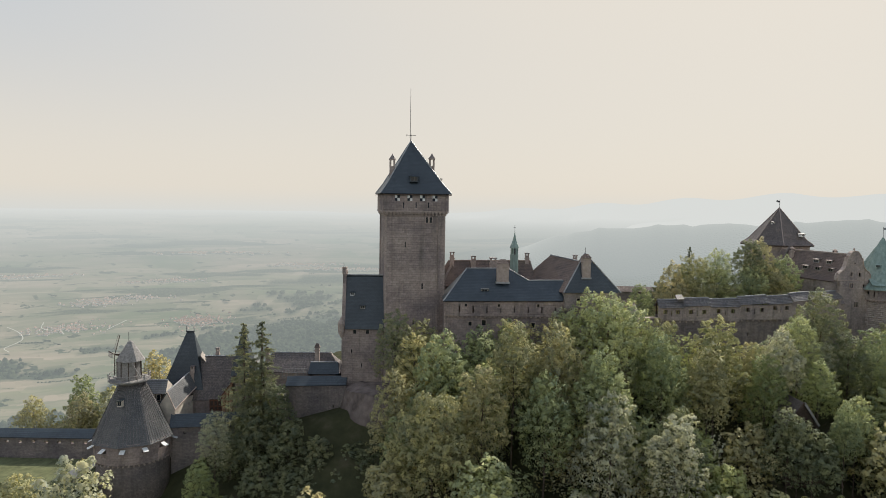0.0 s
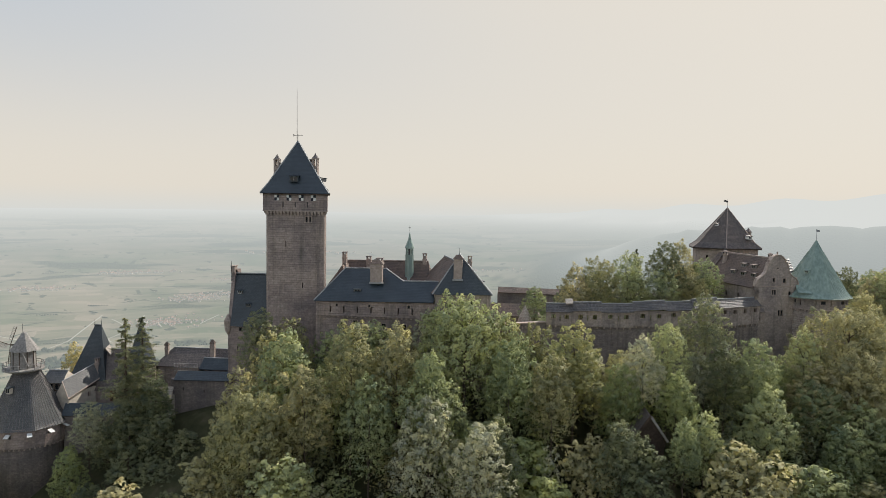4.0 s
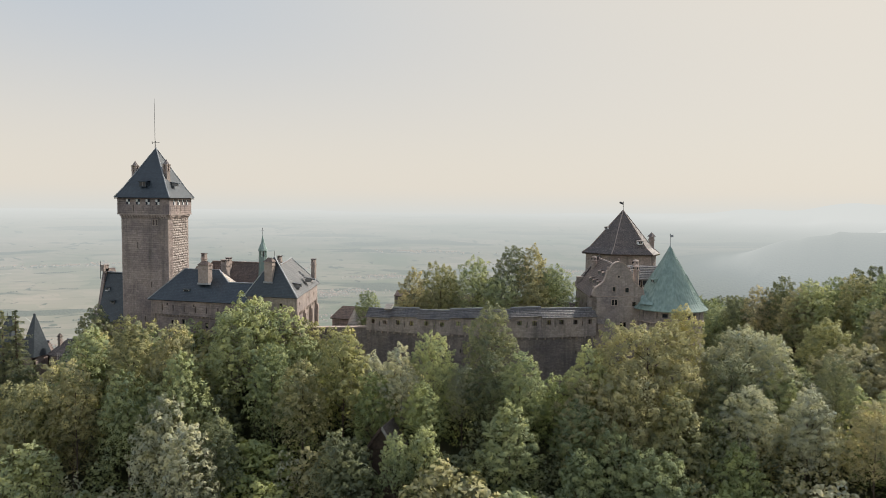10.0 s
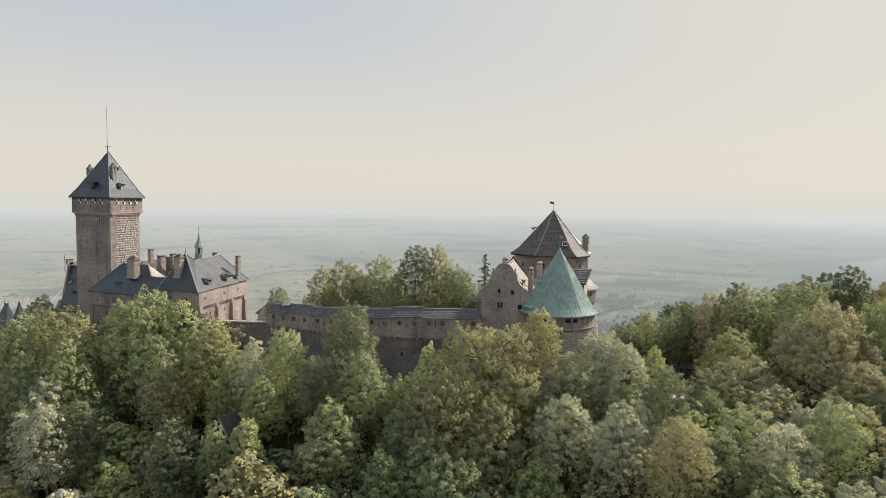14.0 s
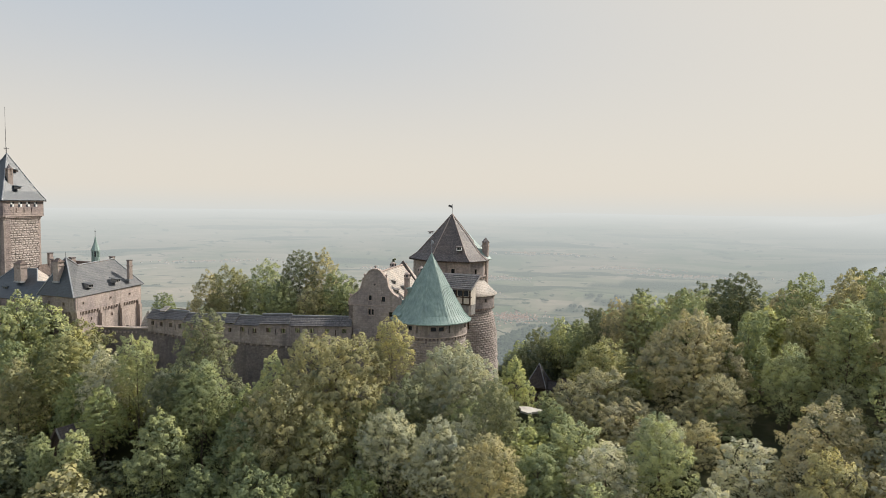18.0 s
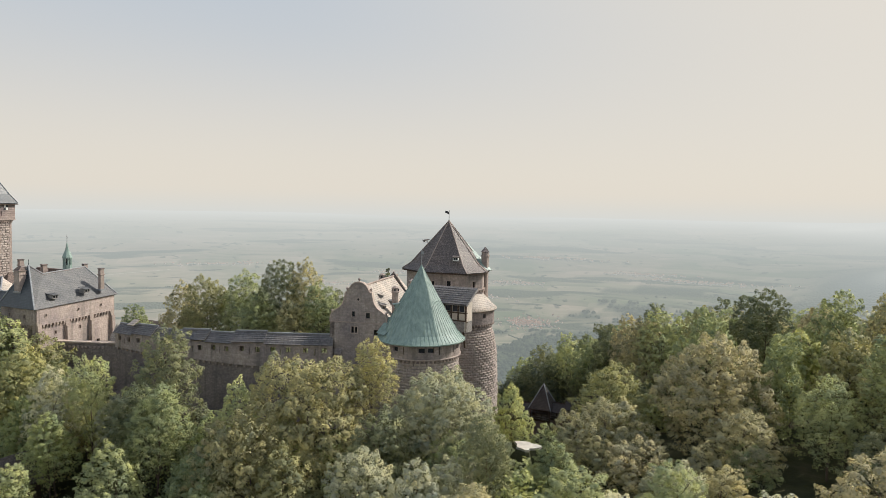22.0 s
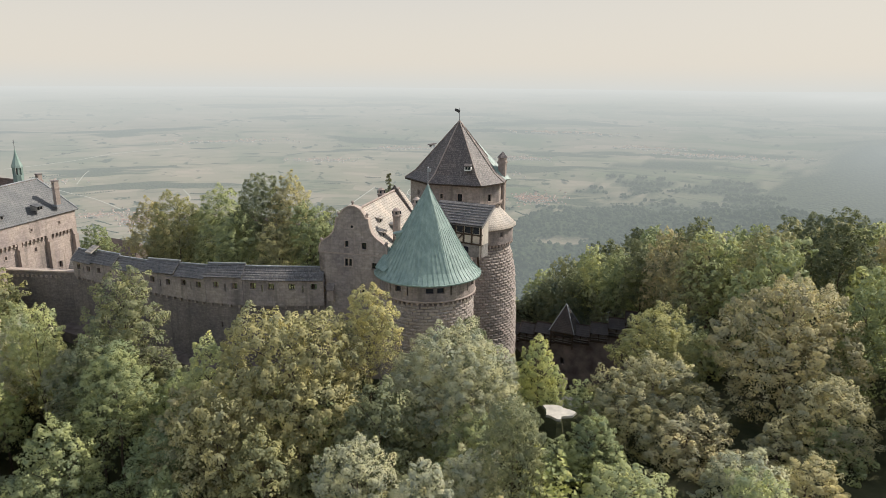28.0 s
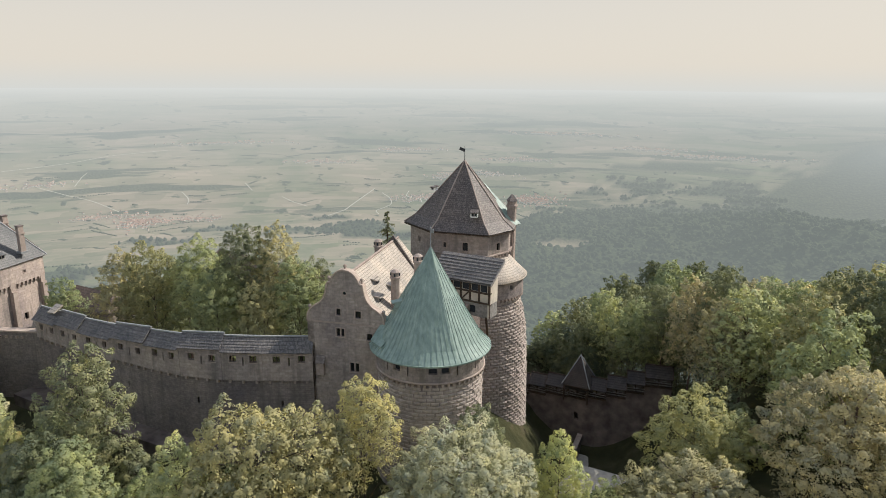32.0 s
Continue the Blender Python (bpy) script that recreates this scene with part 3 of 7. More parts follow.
def forested(r, az, n):
    """Where forest covers the foot of the ridge: all to the right, the near slopes to the left."""
    reach = np.interp(az, [-180, -75, -58, -45, -30, -24, -20, -17.5, -15, -11, -4, 6, 20, 180], [2600, 2300, 1950, 1750, 1700, 2150, 2560, 2720, 2980, 3150, 3200, 3300, 3500, 3000])
    edge = np.clip((reach + 260 * n - r) / 30, 0, 1)
    clearing = (np.abs(r - 2130 - 6 * (az + 17)) < 26) & (az > -19.6) & (az < -14.5)
    clearing = clearing | ((np.abs(r - 2880 - 9 * (az + 12) - 80 * n) < 55) & (az > -24) & (az < -4))
    copse = (bump2(az, r, -35, 2400, 3.2, 110) + bump2(az, r, -8, 3330, 6.5, 90) + bump2(az, r, -27, 2520, 2.0, 60) + bump2(az + 6 * n, r, -41, 2330, 4.5, 45) + bump2(az, r + 60 * n, -47, 2440, 3.5, 30) + bump2(az, r, -37.5, 2560, 1.8, 28) + bump2(az + 4 * n, r, -33, 2250, 3.0, 40) + bump2(az, r + 50 * n, -52, 2300, 3.5, 40) + bump2(az, r, -22.5, 2700, 2.0, 30) > 0.5)
    return np.where(clearing, 0.0, np.maximum(edge, copse))


def sheet_z(x, y):
    r = np.hypot(x - CX, y - CY)
    az = np.degrees(np.arctan2(x - CX, y - CY))
    fz, hills = far_z(r, az)
    k = smooth01(230, 900, r)
    nz = np.maximum(ground_z(x, y), -330)
    spur = 90 * smooth01(20, 70, az) * np.exp(-((r - 700) / 420.0) ** 2) + 60 * smooth01(-20, 25, az) * np.exp(-((r - 1150) / 330.0) ** 2)
    return nz * (1 - k) + fz * k + spur * k, hills, r, az


radii = list(np.arange(0, 240, 3.2)) + list(np.geomspace(240, 4940, 130))
NA = 520
ang = np.linspace(0, 2 * np.pi, NA, endpoint=False)
R, A = np.meshgrid(np.array(radii[1:]), ang, indexing="ij")
X, Y = CX + R * np.sin(A), CY + R * np.cos(A)
Z, HILL, RR, AZ = sheet_z(X, Y)
rough = np.array([noise.fractal(Vector((x * 0.006, y * 0.006, 0.3)), 1.0, 2.0, 5) for x, y in zip(X.ravel(), Y.ravel())]).reshape(X.shape)
fine = np.array([noise.fractal(Vector((x * 0.0045 + 9, y * 0.0045, 1.7)), 1.0, 2.1, 4) for x, y in zip(X.ravel(), Y.ravel())]).reshape(X.shape)
Z = Z + 26 * fine * smooth01(500, 1100, RR) * forested(RR, AZ, rough) * (RR < 3000)
Z = Z + rough * np.interp(RR, [0, 150, 300, 1200, 2300, 2900, 4900], [0.3, 0.6, 8, 14, 6, 1.2, 1.0]) * (1 + 1.6 * np.clip(HILL / 120, 0, 1))
gv = [(CX, CY, float(ground_z(CX, CY)))] + list(zip(X.ravel().tolist(), Y.ravel().tolist(), Z.ravel().tolist()))
gf = [(0, 1 + (k + 1) % NA, 1 + k) for k in range(NA)]
for j in range(len(radii) - 2):
    for k in range(NA):
        k2 = (k + 1) % NA
        gf.append((1 + j * NA + k, 1 + j * NA + k2, 1 + (j + 1) * NA + k2, 1 + (j + 1) * NA + k))
gme = mesh_of("ground", gv, gf, FLOOR, True)
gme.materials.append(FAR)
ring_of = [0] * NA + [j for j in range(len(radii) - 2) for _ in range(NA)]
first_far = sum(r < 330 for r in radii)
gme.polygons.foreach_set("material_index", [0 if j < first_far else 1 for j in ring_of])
wooded = gme.attributes.new("wooded", "FLOAT", "POINT")
WOODS = np.maximum(np.clip(HILL / 45, 0, 1), forested(RR, AZ, rough))
wooded.data.foreach_set("value", [0.0] + WOODS.ravel().tolist())
# painted haze: hardly any close by, milky far off
HAZE_R, HAZE_V = [0, 350, 900, 1600, 2300, 2900, 3500, 4200, 4950], [0.05, 0.18, 0.36, 0.47, 0.51, 0.56, 0.70, 0.87, 1.0]
HAZE_GLOW = np.clip(np.interp(RR, HAZE_R, HAZE_V) + 0.22 * np.clip(HILL / 150, 0, 1) * (RR > 2700), 0, 1)
STUB = smooth01(2850, 3100, RR) * smooth01(-22, -36, AZ) * np.clip(0.75 + 0.9 * np.sin(AZ * 0.5 + RR * 0.006) * 0.5 + rough, 0, 1)
stub = gme.attributes.new("stubble", "FLOAT", "POINT")
stub.data.foreach_set("value", [0.0] + STUB.ravel().tolist())
haze_glow = gme.attributes.new("haze_glow", "FLOAT", "POINT")
haze_glow.data.foreach_set("value", [0.05] + HAZE_GLOW.ravel().tolist())
ground = tagged(new("ground", gme), "wooded castle ridge falling to a hazy plain of fields", "ground", kind="structure")


def on_sheet(x, y):
    return float(sheet_z(np.array([x], float), np.array([y], float))[0][0])


def at_bearing(az, r):
    a = radians(az)
    return CX + r * math.sin(a), CY + r * math.cos(a)


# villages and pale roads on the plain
def haze_painted(name, col, haze, k=0.5):
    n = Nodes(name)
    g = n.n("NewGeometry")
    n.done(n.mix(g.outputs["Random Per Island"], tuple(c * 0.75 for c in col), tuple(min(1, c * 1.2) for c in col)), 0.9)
    # haze painted in: a share k of flat emission over the colour
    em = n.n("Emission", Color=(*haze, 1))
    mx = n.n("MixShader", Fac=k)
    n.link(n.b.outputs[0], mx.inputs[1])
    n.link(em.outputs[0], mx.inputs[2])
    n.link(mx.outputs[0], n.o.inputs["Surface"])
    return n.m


# tracks get painted haze too
V_ROAD = haze_painted("far_pale_tracks", (0.52, 0.48, 0.40), (0.52, 0.56, 0.54), 0.6)
rng = random.Random(5)


def village(az, r, n, spread_a, spread_r, big=1.0, haze=0.6):
    """Tightly grouped gabled houses, walls and roofs."""
    walls, roofs = [], []
    for _ in range(n):
        a = az + rng.gauss(0, spread_a)
        d = r + rng.gauss(0, spread_r) + 6 * spread_r * (rng.random() - 0.5) * (rng.random() < 0.35)
        x, y = at_bearing(a, d)
        z = on_sheet(x, y) - 1
        w, l, h = rng.uniform(7, 11) * big, rng.uniform(9, 18) * big, rng.uniform(3.5, 5.5)
        m = pose(x, y, z, 0, 0, rng.uniform(0, 180))
        walls.append(turned(box((-w / 2, -l / 2, 0), (w / 2, l / 2, h)), m))
        rv = [(-w / 2 - .5, -l / 2, h), (w / 2 + .5, -l / 2, h), (w / 2 + .5, l / 2, h), (-w / 2 - .5, l / 2, h), (0, -l / 2, h + w * .5), (0, l / 2, h + w * .5)]
        roofs.append(turned((rv, [(0, 1, 4), (2, 3, 5), (1, 2, 5, 4), (3, 0, 4, 5), (3, 2, 1, 0)]), m))
    x, y = at_bearing(az, r)
    e = thing("village", (x, y, on_sheet(x, y)), "distant village of pale houses with red-brown roofs", "village", kind="stuff")
    part("house_walls", join(*walls), haze_painted("far_pale_house_walls", (0.56, 0.51, 0.45), (0.50, 0.53, 0.51), haze), e)
    part("house_roofs", join(*roofs), haze_painted("far_tiled_roofs", (0.42, 0.25, 0.19), (0.49, 0.50, 0.47), haze), e)


# bearing, distance, houses, spread in bearing and distance, size, share of painted haze
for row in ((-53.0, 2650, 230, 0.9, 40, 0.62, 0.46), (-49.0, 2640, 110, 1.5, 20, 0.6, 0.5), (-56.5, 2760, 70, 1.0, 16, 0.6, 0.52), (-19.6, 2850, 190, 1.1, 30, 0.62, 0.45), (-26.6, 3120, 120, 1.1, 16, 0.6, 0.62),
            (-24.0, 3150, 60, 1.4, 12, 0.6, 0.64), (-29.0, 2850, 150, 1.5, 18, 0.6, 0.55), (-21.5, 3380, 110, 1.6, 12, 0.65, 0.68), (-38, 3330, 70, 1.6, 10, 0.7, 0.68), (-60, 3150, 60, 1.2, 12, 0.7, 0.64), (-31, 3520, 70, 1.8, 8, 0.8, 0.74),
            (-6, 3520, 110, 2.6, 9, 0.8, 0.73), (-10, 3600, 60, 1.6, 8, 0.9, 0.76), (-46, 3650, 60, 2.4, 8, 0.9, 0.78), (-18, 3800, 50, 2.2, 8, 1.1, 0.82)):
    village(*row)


def track(pts, wide):
    """A winding track through bearings and distances, drawn as one smooth strip."""
    key = [at_bearing(*p) for p in pts]
    key = [key[0]] + key + [key[-1]]
    line = []
    for i in range(1, len(key) - 2):
        p0, p1, p2, p3 = [np.array(q) for q in key[i - 1:i + 3]]
        for k in range(12):
            t = k / 12
            line.append(0.5 * (2 * p1 + (p2 - p0) * t + (2 * p0 - 5 * p1 + 4 * p2 - p3) * t * t + (3 * p1 - p0 - 3 * p2 + p3) * t ** 3))
    vs, fs = [], []
    for i, (x, y) in enumerate(line):
        x2, y2 = line[min(i + 1, len(line) - 1)]
        x1, y1 = line[max(i - 1, 0)]
        dx, dy = x2 - x1, y2 - y1
        d = math.hypot(dx, dy) or 1
        for s in (-1, 1):
            px, py = x - s * dy / d * wide / 2, y + s * dx / d * wide / 2
            vs.append((px, py, on_sheet(px, py) + 5))
        if i:
            fs.append((2 * i - 2, 2 * i - 1, 2 * i + 1, 2 * i))
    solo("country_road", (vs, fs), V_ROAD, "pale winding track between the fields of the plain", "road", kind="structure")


for pts, wide in (([(-38.0, 2560), (-36.4, 2680), (-35.4, 2780), (-34.4, 2880), (-33.6, 2960)], 4.6), ([(-33.2, 2600), (-33.4, 2680), (-32.2, 2760), (-32.3, 2840), (-33.0, 2910)], 3.4),
                  ([(-30.6, 2930), (-30.8, 2870), (-30.3, 2840)], 3.2), ([(-29.6, 2840), (-29.4, 2780)], 3.2), ([(-26.4, 2800), (-25.6, 2850), (-24.8, 2900)], 3.4),
                  ([(-59.8, 3120), (-58.0, 3020), (-56.2, 2930), (-54.4, 2790)], 3.6), ([(-57.4, 3110), (-56.8, 3210), (-56.4, 3270)], 3.4), ([(-49.3, 2840), (-49.2, 2900), (-49.7, 2990)], 3.2),
                  ([(-44.6, 3060), (-44.0, 2960)], 3.2), ([(-41.6, 2880), (-40.6, 2810), (-39.4, 2750)], 3.4), ([(-62, 3350), (-57.5, 3420), (-54.5, 3500), (-50, 3560)], 4.4)):
    track(pts, wide)

# crowns of the far woods and hedges: low clumps, too many to count
wr = np.random.RandomState(31)


def far_woods(name, label, az, r, high, wide):
    """Little uneven domes of foliage at the given bearings and distances."""
    n = len(az)
    x, y = CX + r * np.sin(np.radians(az)), CY + r * np.cos(np.radians(az))
    k = [int(np.argmin(np.abs(np.array(radii[1:]) - q))) for q in r]
    j = ((az % 360) / 360 * NA).round().astype(int) % NA
    z = Z[k, j]
    spin = wr.rand(n) * 6.28
    v = []
    for rad, h in ((1.0, -0.25), (0.86, 0.45)):
        for c in range(6):
            a = spin + c * math.pi / 3
            q = rad * wide * wr.uniform(0.8, 1.2, n)
            v.append(np.stack([x + q * np.cos(a), y + q * np.sin(a), z + h * high * wr.uniform(0.85, 1.15, n)], 1))
    v.append(np.stack([x + wr.normal(size=n) * 0.2 * wide, y + wr.normal(size=n) * 0.2 * wide, z + high], 1))
    v = np.stack(v, 1).reshape(-1, 3)
    f = [(c, (c + 1) % 6, 6 + (c + 1) % 6, 6 + c) for c in range(6)] + [(6 + c, 6 + (c + 1) % 6, 12) for c in range(6)]
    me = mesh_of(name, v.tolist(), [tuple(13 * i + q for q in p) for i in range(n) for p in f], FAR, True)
    # far crowns carry the same painted haze
    for at, val in (("haze_glow", np.repeat(np.interp(r, HAZE_R, HAZE_V), 13)), ("wooded", np.ones(13 * n))):
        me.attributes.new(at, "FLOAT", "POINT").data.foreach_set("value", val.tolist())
    tagged(new(name, me), label, "forest", kind="stuff")


n0 = 22000
wa, wd = wr.uniform(-60, 40, n0), np.sqrt(wr.uniform(650.0 ** 2, 3260.0 ** 2, n0))
wn = np.array([noise.fractal(Vector((x * 0.006, y * 0.006, 0.3)), 1.0, 2.0, 5) for x, y in zip(CX + wd * np.sin(np.radians(wa)), CY + wd * np.cos(np.radians(wa)))])
keep_it = (forested(wd, wa, wn) > 0.5) & (wd < np.interp(wa, [-4, 2], [3260, 2850]))
wa, wd = wa[keep_it], wd[keep_it]
far_woods("far_forest", "hazy green forest covering the hills below the ridge", wa, wd, wr.uniform(6, 13, len(wa)), wr.uniform(5, 11, len(wa)))
ha, hd = [], []
for _ in range(80):
    a0, r0, run, turn = wr.uniform(-64, 2), wr.uniform(2050, 3600), wr.randint(5, 22), wr.choice([-0.5, 0.42, 1.9])
    for q in range(run):
        ha.append(a0 + math.degrees(q * 11 * math.cos(turn) / r0))
        hd.append(r0 + q * 11 * math.sin(turn) * 0.6 + wr.normal() * 2)
far_woods("far_hedges", "lines of hedge and small copses between the fields", np.array(ha), np.array(hd), wr.uniform(2, 4.5, len(ha)), wr.uniform(3, 6, len(ha)))

# ---- trees ----
tr = np.random.RandomState(11)


def cards(points, normals, size, rs, shade=None):
    """Small leaf sprays, one pointed blade each, at points and facing along normals."""
    n = len(points)
    nr = normals / np.linalg.norm(normals, axis=1)[:, None]
    u = np.cross(nr, rs.normal(size=(n, 3)))
    u /= np.linalg.norm(u, axis=1)[:, None] + 1e-9
    w = np.cross(nr, u)
    s = size[:, None]
    v = np.stack([points + u * s * 0.62, points - u * s * 0.42 + w * s * 0.46, points - u * s * 0.42 - w * s * 0.46], 1).reshape(-1, 3)
    return v, np.arange(3 * n).reshape(-1, 3), np.repeat(nr if shade is None else shade, 3, axis=0)


def leaf_mesh(name, v, f, n, mat):
    me = bpy.data.meshes.new(name)
    me.from_pydata(v.tolist(), [], f.tolist())
    me.materials.append(mat)
    me.update()
    # leaves of a tuft lie along its rounded surface, so they take the light together
    me.shade_smooth()
    me.attributes.new("custom_normal", "FLOAT_VECTOR", "POINT").data.foreach_set("vector", n.astype(np.float32).ravel())
    return me


def crown_points(R, high, nleaf, size, seed, egg=0.0, puff=1.0):
    """A crown built like a real one: great lobes on the limbs, each covered in tufts of leaves that stand apart, with shaded gaps between them."""
    rs = np.random.RandomState(seed)

    def reach(u):
        dome = math.sqrt(max(0.0, 1 - ((u - 0.42) / 0.60) ** 2)) if u > 0.42 else 0.86 + 0.14 * u / 0.42
        cone = ((1.03 - u) / 0.68) ** 0.8 if u > 0.35 else 0.9 + 0.1 * u / 0.35
        return dome * (1 - egg) + cone * egg

    lobes = []
    for u, count, big in ((0.10, 6, 0.34), (0.25, 7, 0.32), (0.41, 8, 0.31), (0.56, 8, 0.29), (0.70, 6, 0.27), (0.83, 4, 0.24)):
        off = rs.rand() * 6.28
        for k in range(count):
            a = off + 2 * math.pi * (k + rs.uniform(-0.4, 0.4)) / count
            uu = u + rs.uniform(-0.08, 0.08)
            r = R * big * rs.uniform(0.68, 1.28)
            d = max(0.0, reach(uu) * R * rs.uniform(0.74, 1.14) - r)
            lobes.append((np.array([d * math.cos(a), d * math.sin(a), uu * high]), r))
    for k in range(3):
        lobes.append((np.array([rs.normal() * 0.16 * R, rs.normal() * 0.16 * R, high - R * rs.uniform(0.22, 0.5)]), R * rs.uniform(0.16, 0.24)))
    C, LR = np.array([c for c, _ in lobes]), np.array([r for _, r in lobes])
    cen, rad, out, mass = np.zeros((0, 3)), [], [], []
    base = 1.22 * puff * (R / 5.0) ** 0.2
    for c, r in lobes:
        for _ in range(int(46 * (r / base) ** 2) + 20):
            d = rs.normal(size=3)
            d[2] = d[2] * 0.9 + 0.30
            d /= np.linalg.norm(d)
            q = base * rs.uniform(0.50, 0.98)
            p = c + d * r * rs.uniform(0.80, 1.16) * np.array([1.0, 1.0, 1.4])
            if p[2] < 0.02 * high or (np.linalg.norm((C - p) * np.array([1.0, 1.0, 0.8]), axis=1) < LR * 0.78).any():
                continue
            if len(cen) and (np.linalg.norm(cen - p, axis=1) < 1.12 * np.maximum(q, rad)).any():
                continue
            cen = np.vstack([cen, p])
            rad.append(q)
            out.append(d)
            mass.append(d * 0.6 + (p - np.array([0.0, 0.0, 0.42 * high])) / R * 0.35)
    rad, out = np.array(rad), np.array(out)
    share = rad ** 2 * np.interp(cen[:, 2] / high, [0.0, 0.35, 0.55], [0.3, 0.5, 1.0])
    cnt = np.maximum(6, (nleaf * share / share.sum()).astype(int))
    P, N, S = [], [], []
    for c, r, k, o, g in zip(cen, rad, cnt, out, mass):
        d = rs.normal(size=(k, 3))
        d = d / np.linalg.norm(d, axis=1)[:, None] + o * 0.35 + np.array([0, 0, 0.40])
        d /= np.linalg.norm(d, axis=1)[:, None]
        # each tuft is a spray that tapers along its twig, outwards and up
        along = rs.rand(k, 1) ** 1.2
        twig = o * 0.75 + np.array([0, 0, 0.45]) + rs.normal(size=3) * 0.18
        spread = (0.78 + 0.26 * rs.rand(k, 1)) * (1 - 0.72 * along)
        P.append(c + d * r * spread * np.array([1.05, 1.05, 0.85]) + twig * r * (1.25 * along - 0.25))
        N.append(d * 0.95 + o * 0.2 + rs.normal(size=(k, 3)) * 0.24 + np.array([0, 0, 0.12]))
        S.append(d * 0.75 + g + rs.normal(size=(k, 3)) * 0.14)
    P, N, S = np.concatenate(P), np.concatenate(N), np.concatenate(S)
    P[:, 2] *= high / P[:, 2].max()
    return cards(P, N, rs.uniform(*size, len(P)), rs, S / np.linalg.norm(S, axis=1)[:, None])


def limb(p, q, r0, r1, n=7, k=4, wob=0.25):
    p, q = np.array(p, float), np.array(q, float)
    v, f = [], []
    for i in range(k + 1):
        t = i / k
        c = p + (q - p) * t + tr.normal(size=3) * wob * math.sin(math.pi * t)
        r = r0 + (r1 - r0) * t
        for j in range(n):
            a = 2 * math.pi * j / n
            v.append((c[0] + r * math.cos(a), c[1] + r * math.sin(a), c[2]))
    for i in range(k):
        for j in range(n):
            f.append((i * n + j, i * n + (j + 1) % n, (i + 1) * n + (j + 1) % n, (i + 1) * n + j))
    return v, f


def trunk_mesh(name, H=18.0, R=5.6):
    ps = [limb((0, 0, -1.5), (0, 0, H * 0.8), 0.34, 0.07, 7, 5, 0.2)]
    for k in range(11):
        a = 2.4 * k + tr.rand()
        z = H * (0.28 + 0.045 * k)
        ps.append(limb((0, 0, z), (R * 0.72 * math.cos(a), R * 0.72 * math.sin(a), z + H * 0.16), 0.13, 0.03, 4, 3, 0.3))
    return mesh_of(name, *join(*ps), BARK, True)


def conifer_mesh(name, H=22.0, R=3.4, nleaf=24000):
    rs = np.random.RandomState(77)
    P, N, S = [], [], []
    whorls = 34
    for k in range(whorls):
        t = k / (whorls - 1)
        z0 = H * (0.08 + 0.915 * t)
        reach = R * (1 - t) ** 0.68 * rs.uniform(0.7, 1.12) + 0.12
        nb = 5 if t < 0.6 else 4
        for b in range(nb):
            a = 2 * math.pi * (b + rs.rand() * 0.8) / nb + k * 1.3
            L = reach * rs.uniform(0.5, 1.12)
            z = z0 + rs.uniform(-1.2, 1.0) * H / whorls
            m = max(6, int(nleaf / whorls / nb * (0.3 + 1.4 * (1 - t))))
            s = rs.rand(m) ** 0.75
            side = rs.normal(size=m) * 0.15 * L * (1.1 - s)
            hang = -np.abs(rs.normal(size=m)) * 0.45 * (0.3 + s) * (0.4 + 0.6 * (1 - t))
            x = L * s * math.cos(a) - side * math.sin(a)
            y = L * s * math.sin(a) + side * math.cos(a)
            zz = z - 0.42 * L * s + 0.22 * L * s ** 3 + hang
            P.append(np.stack([x, y, zz], 1))
            N.append(rs.normal(size=(m, 3)) * 0.5 + np.array([math.cos(a) * 0.6, math.sin(a) * 0.6, 0.5]))
            S.append(rs.uniform(0.08, 0.19, m))
    return leaf_mesh(name, *cards(np.concatenate(P), np.concatenate(N), np.concatenate(S), rs), LEAF["needle"])


TRUNKS = [trunk_mesh("trunk") for _ in range(3)]
# crown radius, height and egg shape, leaves and their size: grand trees, near ones, those at mid distance, far ones
GRADES = {"grand": (8.5, 18.5, 0.30, 46000, (0.17, 0.31)), "grand_mid": (8.5, 19.0, 0.30, 24000, (0.24, 0.43)), "near": (5.0, 15.5, 0.5, 19500, (0.15, 0.27)), "mid": (5.0, 16.5, 0.5, 10500, (0.22, 0.38)), "far": (5.0, 14.0, 0.25, 4600, (0.36, 0.62))}
SHAPES = {}
for grade, (radius, high, egg, nleaf, size) in GRADES.items():
    SHAPES[grade] = [crown_points(radius, high, nleaf, size, 31 + 7 * i + len(grade), min(1.0, egg + 0.25 * (i - 1)), 1.0 if grade != "far" else 1.2) for i in range(4 if grade in ("near", "mid") else 2)]
CROWNS = {}


def crown_of(grade, kind, i):
    key = (grade, kind, i % len(SHAPES[grade]))
    if key not in CROWNS:
        CROWNS[key] = leaf_mesh("crown", *SHAPES[grade][key[2]], LEAF[kind])
    return CROWNS[key]


CONIFER = conifer_mesh("needles")
CON_TRUNK = mesh_of("trunk", *limb((0, 0, -1), (0, 0, 21.4), 0.3, 0.03, 8, 6, 0.05), BARK, True)
LABELS = {
    "green": "broadleaf tree in full mid-green leaf on the slope", "bright": "broadleaf tree with fresh bright green leaves",
    "olive": "broad tree turning olive-yellow in early autumn", "brown": "tree with thinning brownish autumn leaves",
    "silver": "tree with pale silvery-green foliage", "yellow": "tree with yellow-green leaves catching the sun", "dark": "dense dark green broadleaf tree",
    "straw": "tree with thin pale straw-brown leaves and bare twigs",
}
tcount = [0]


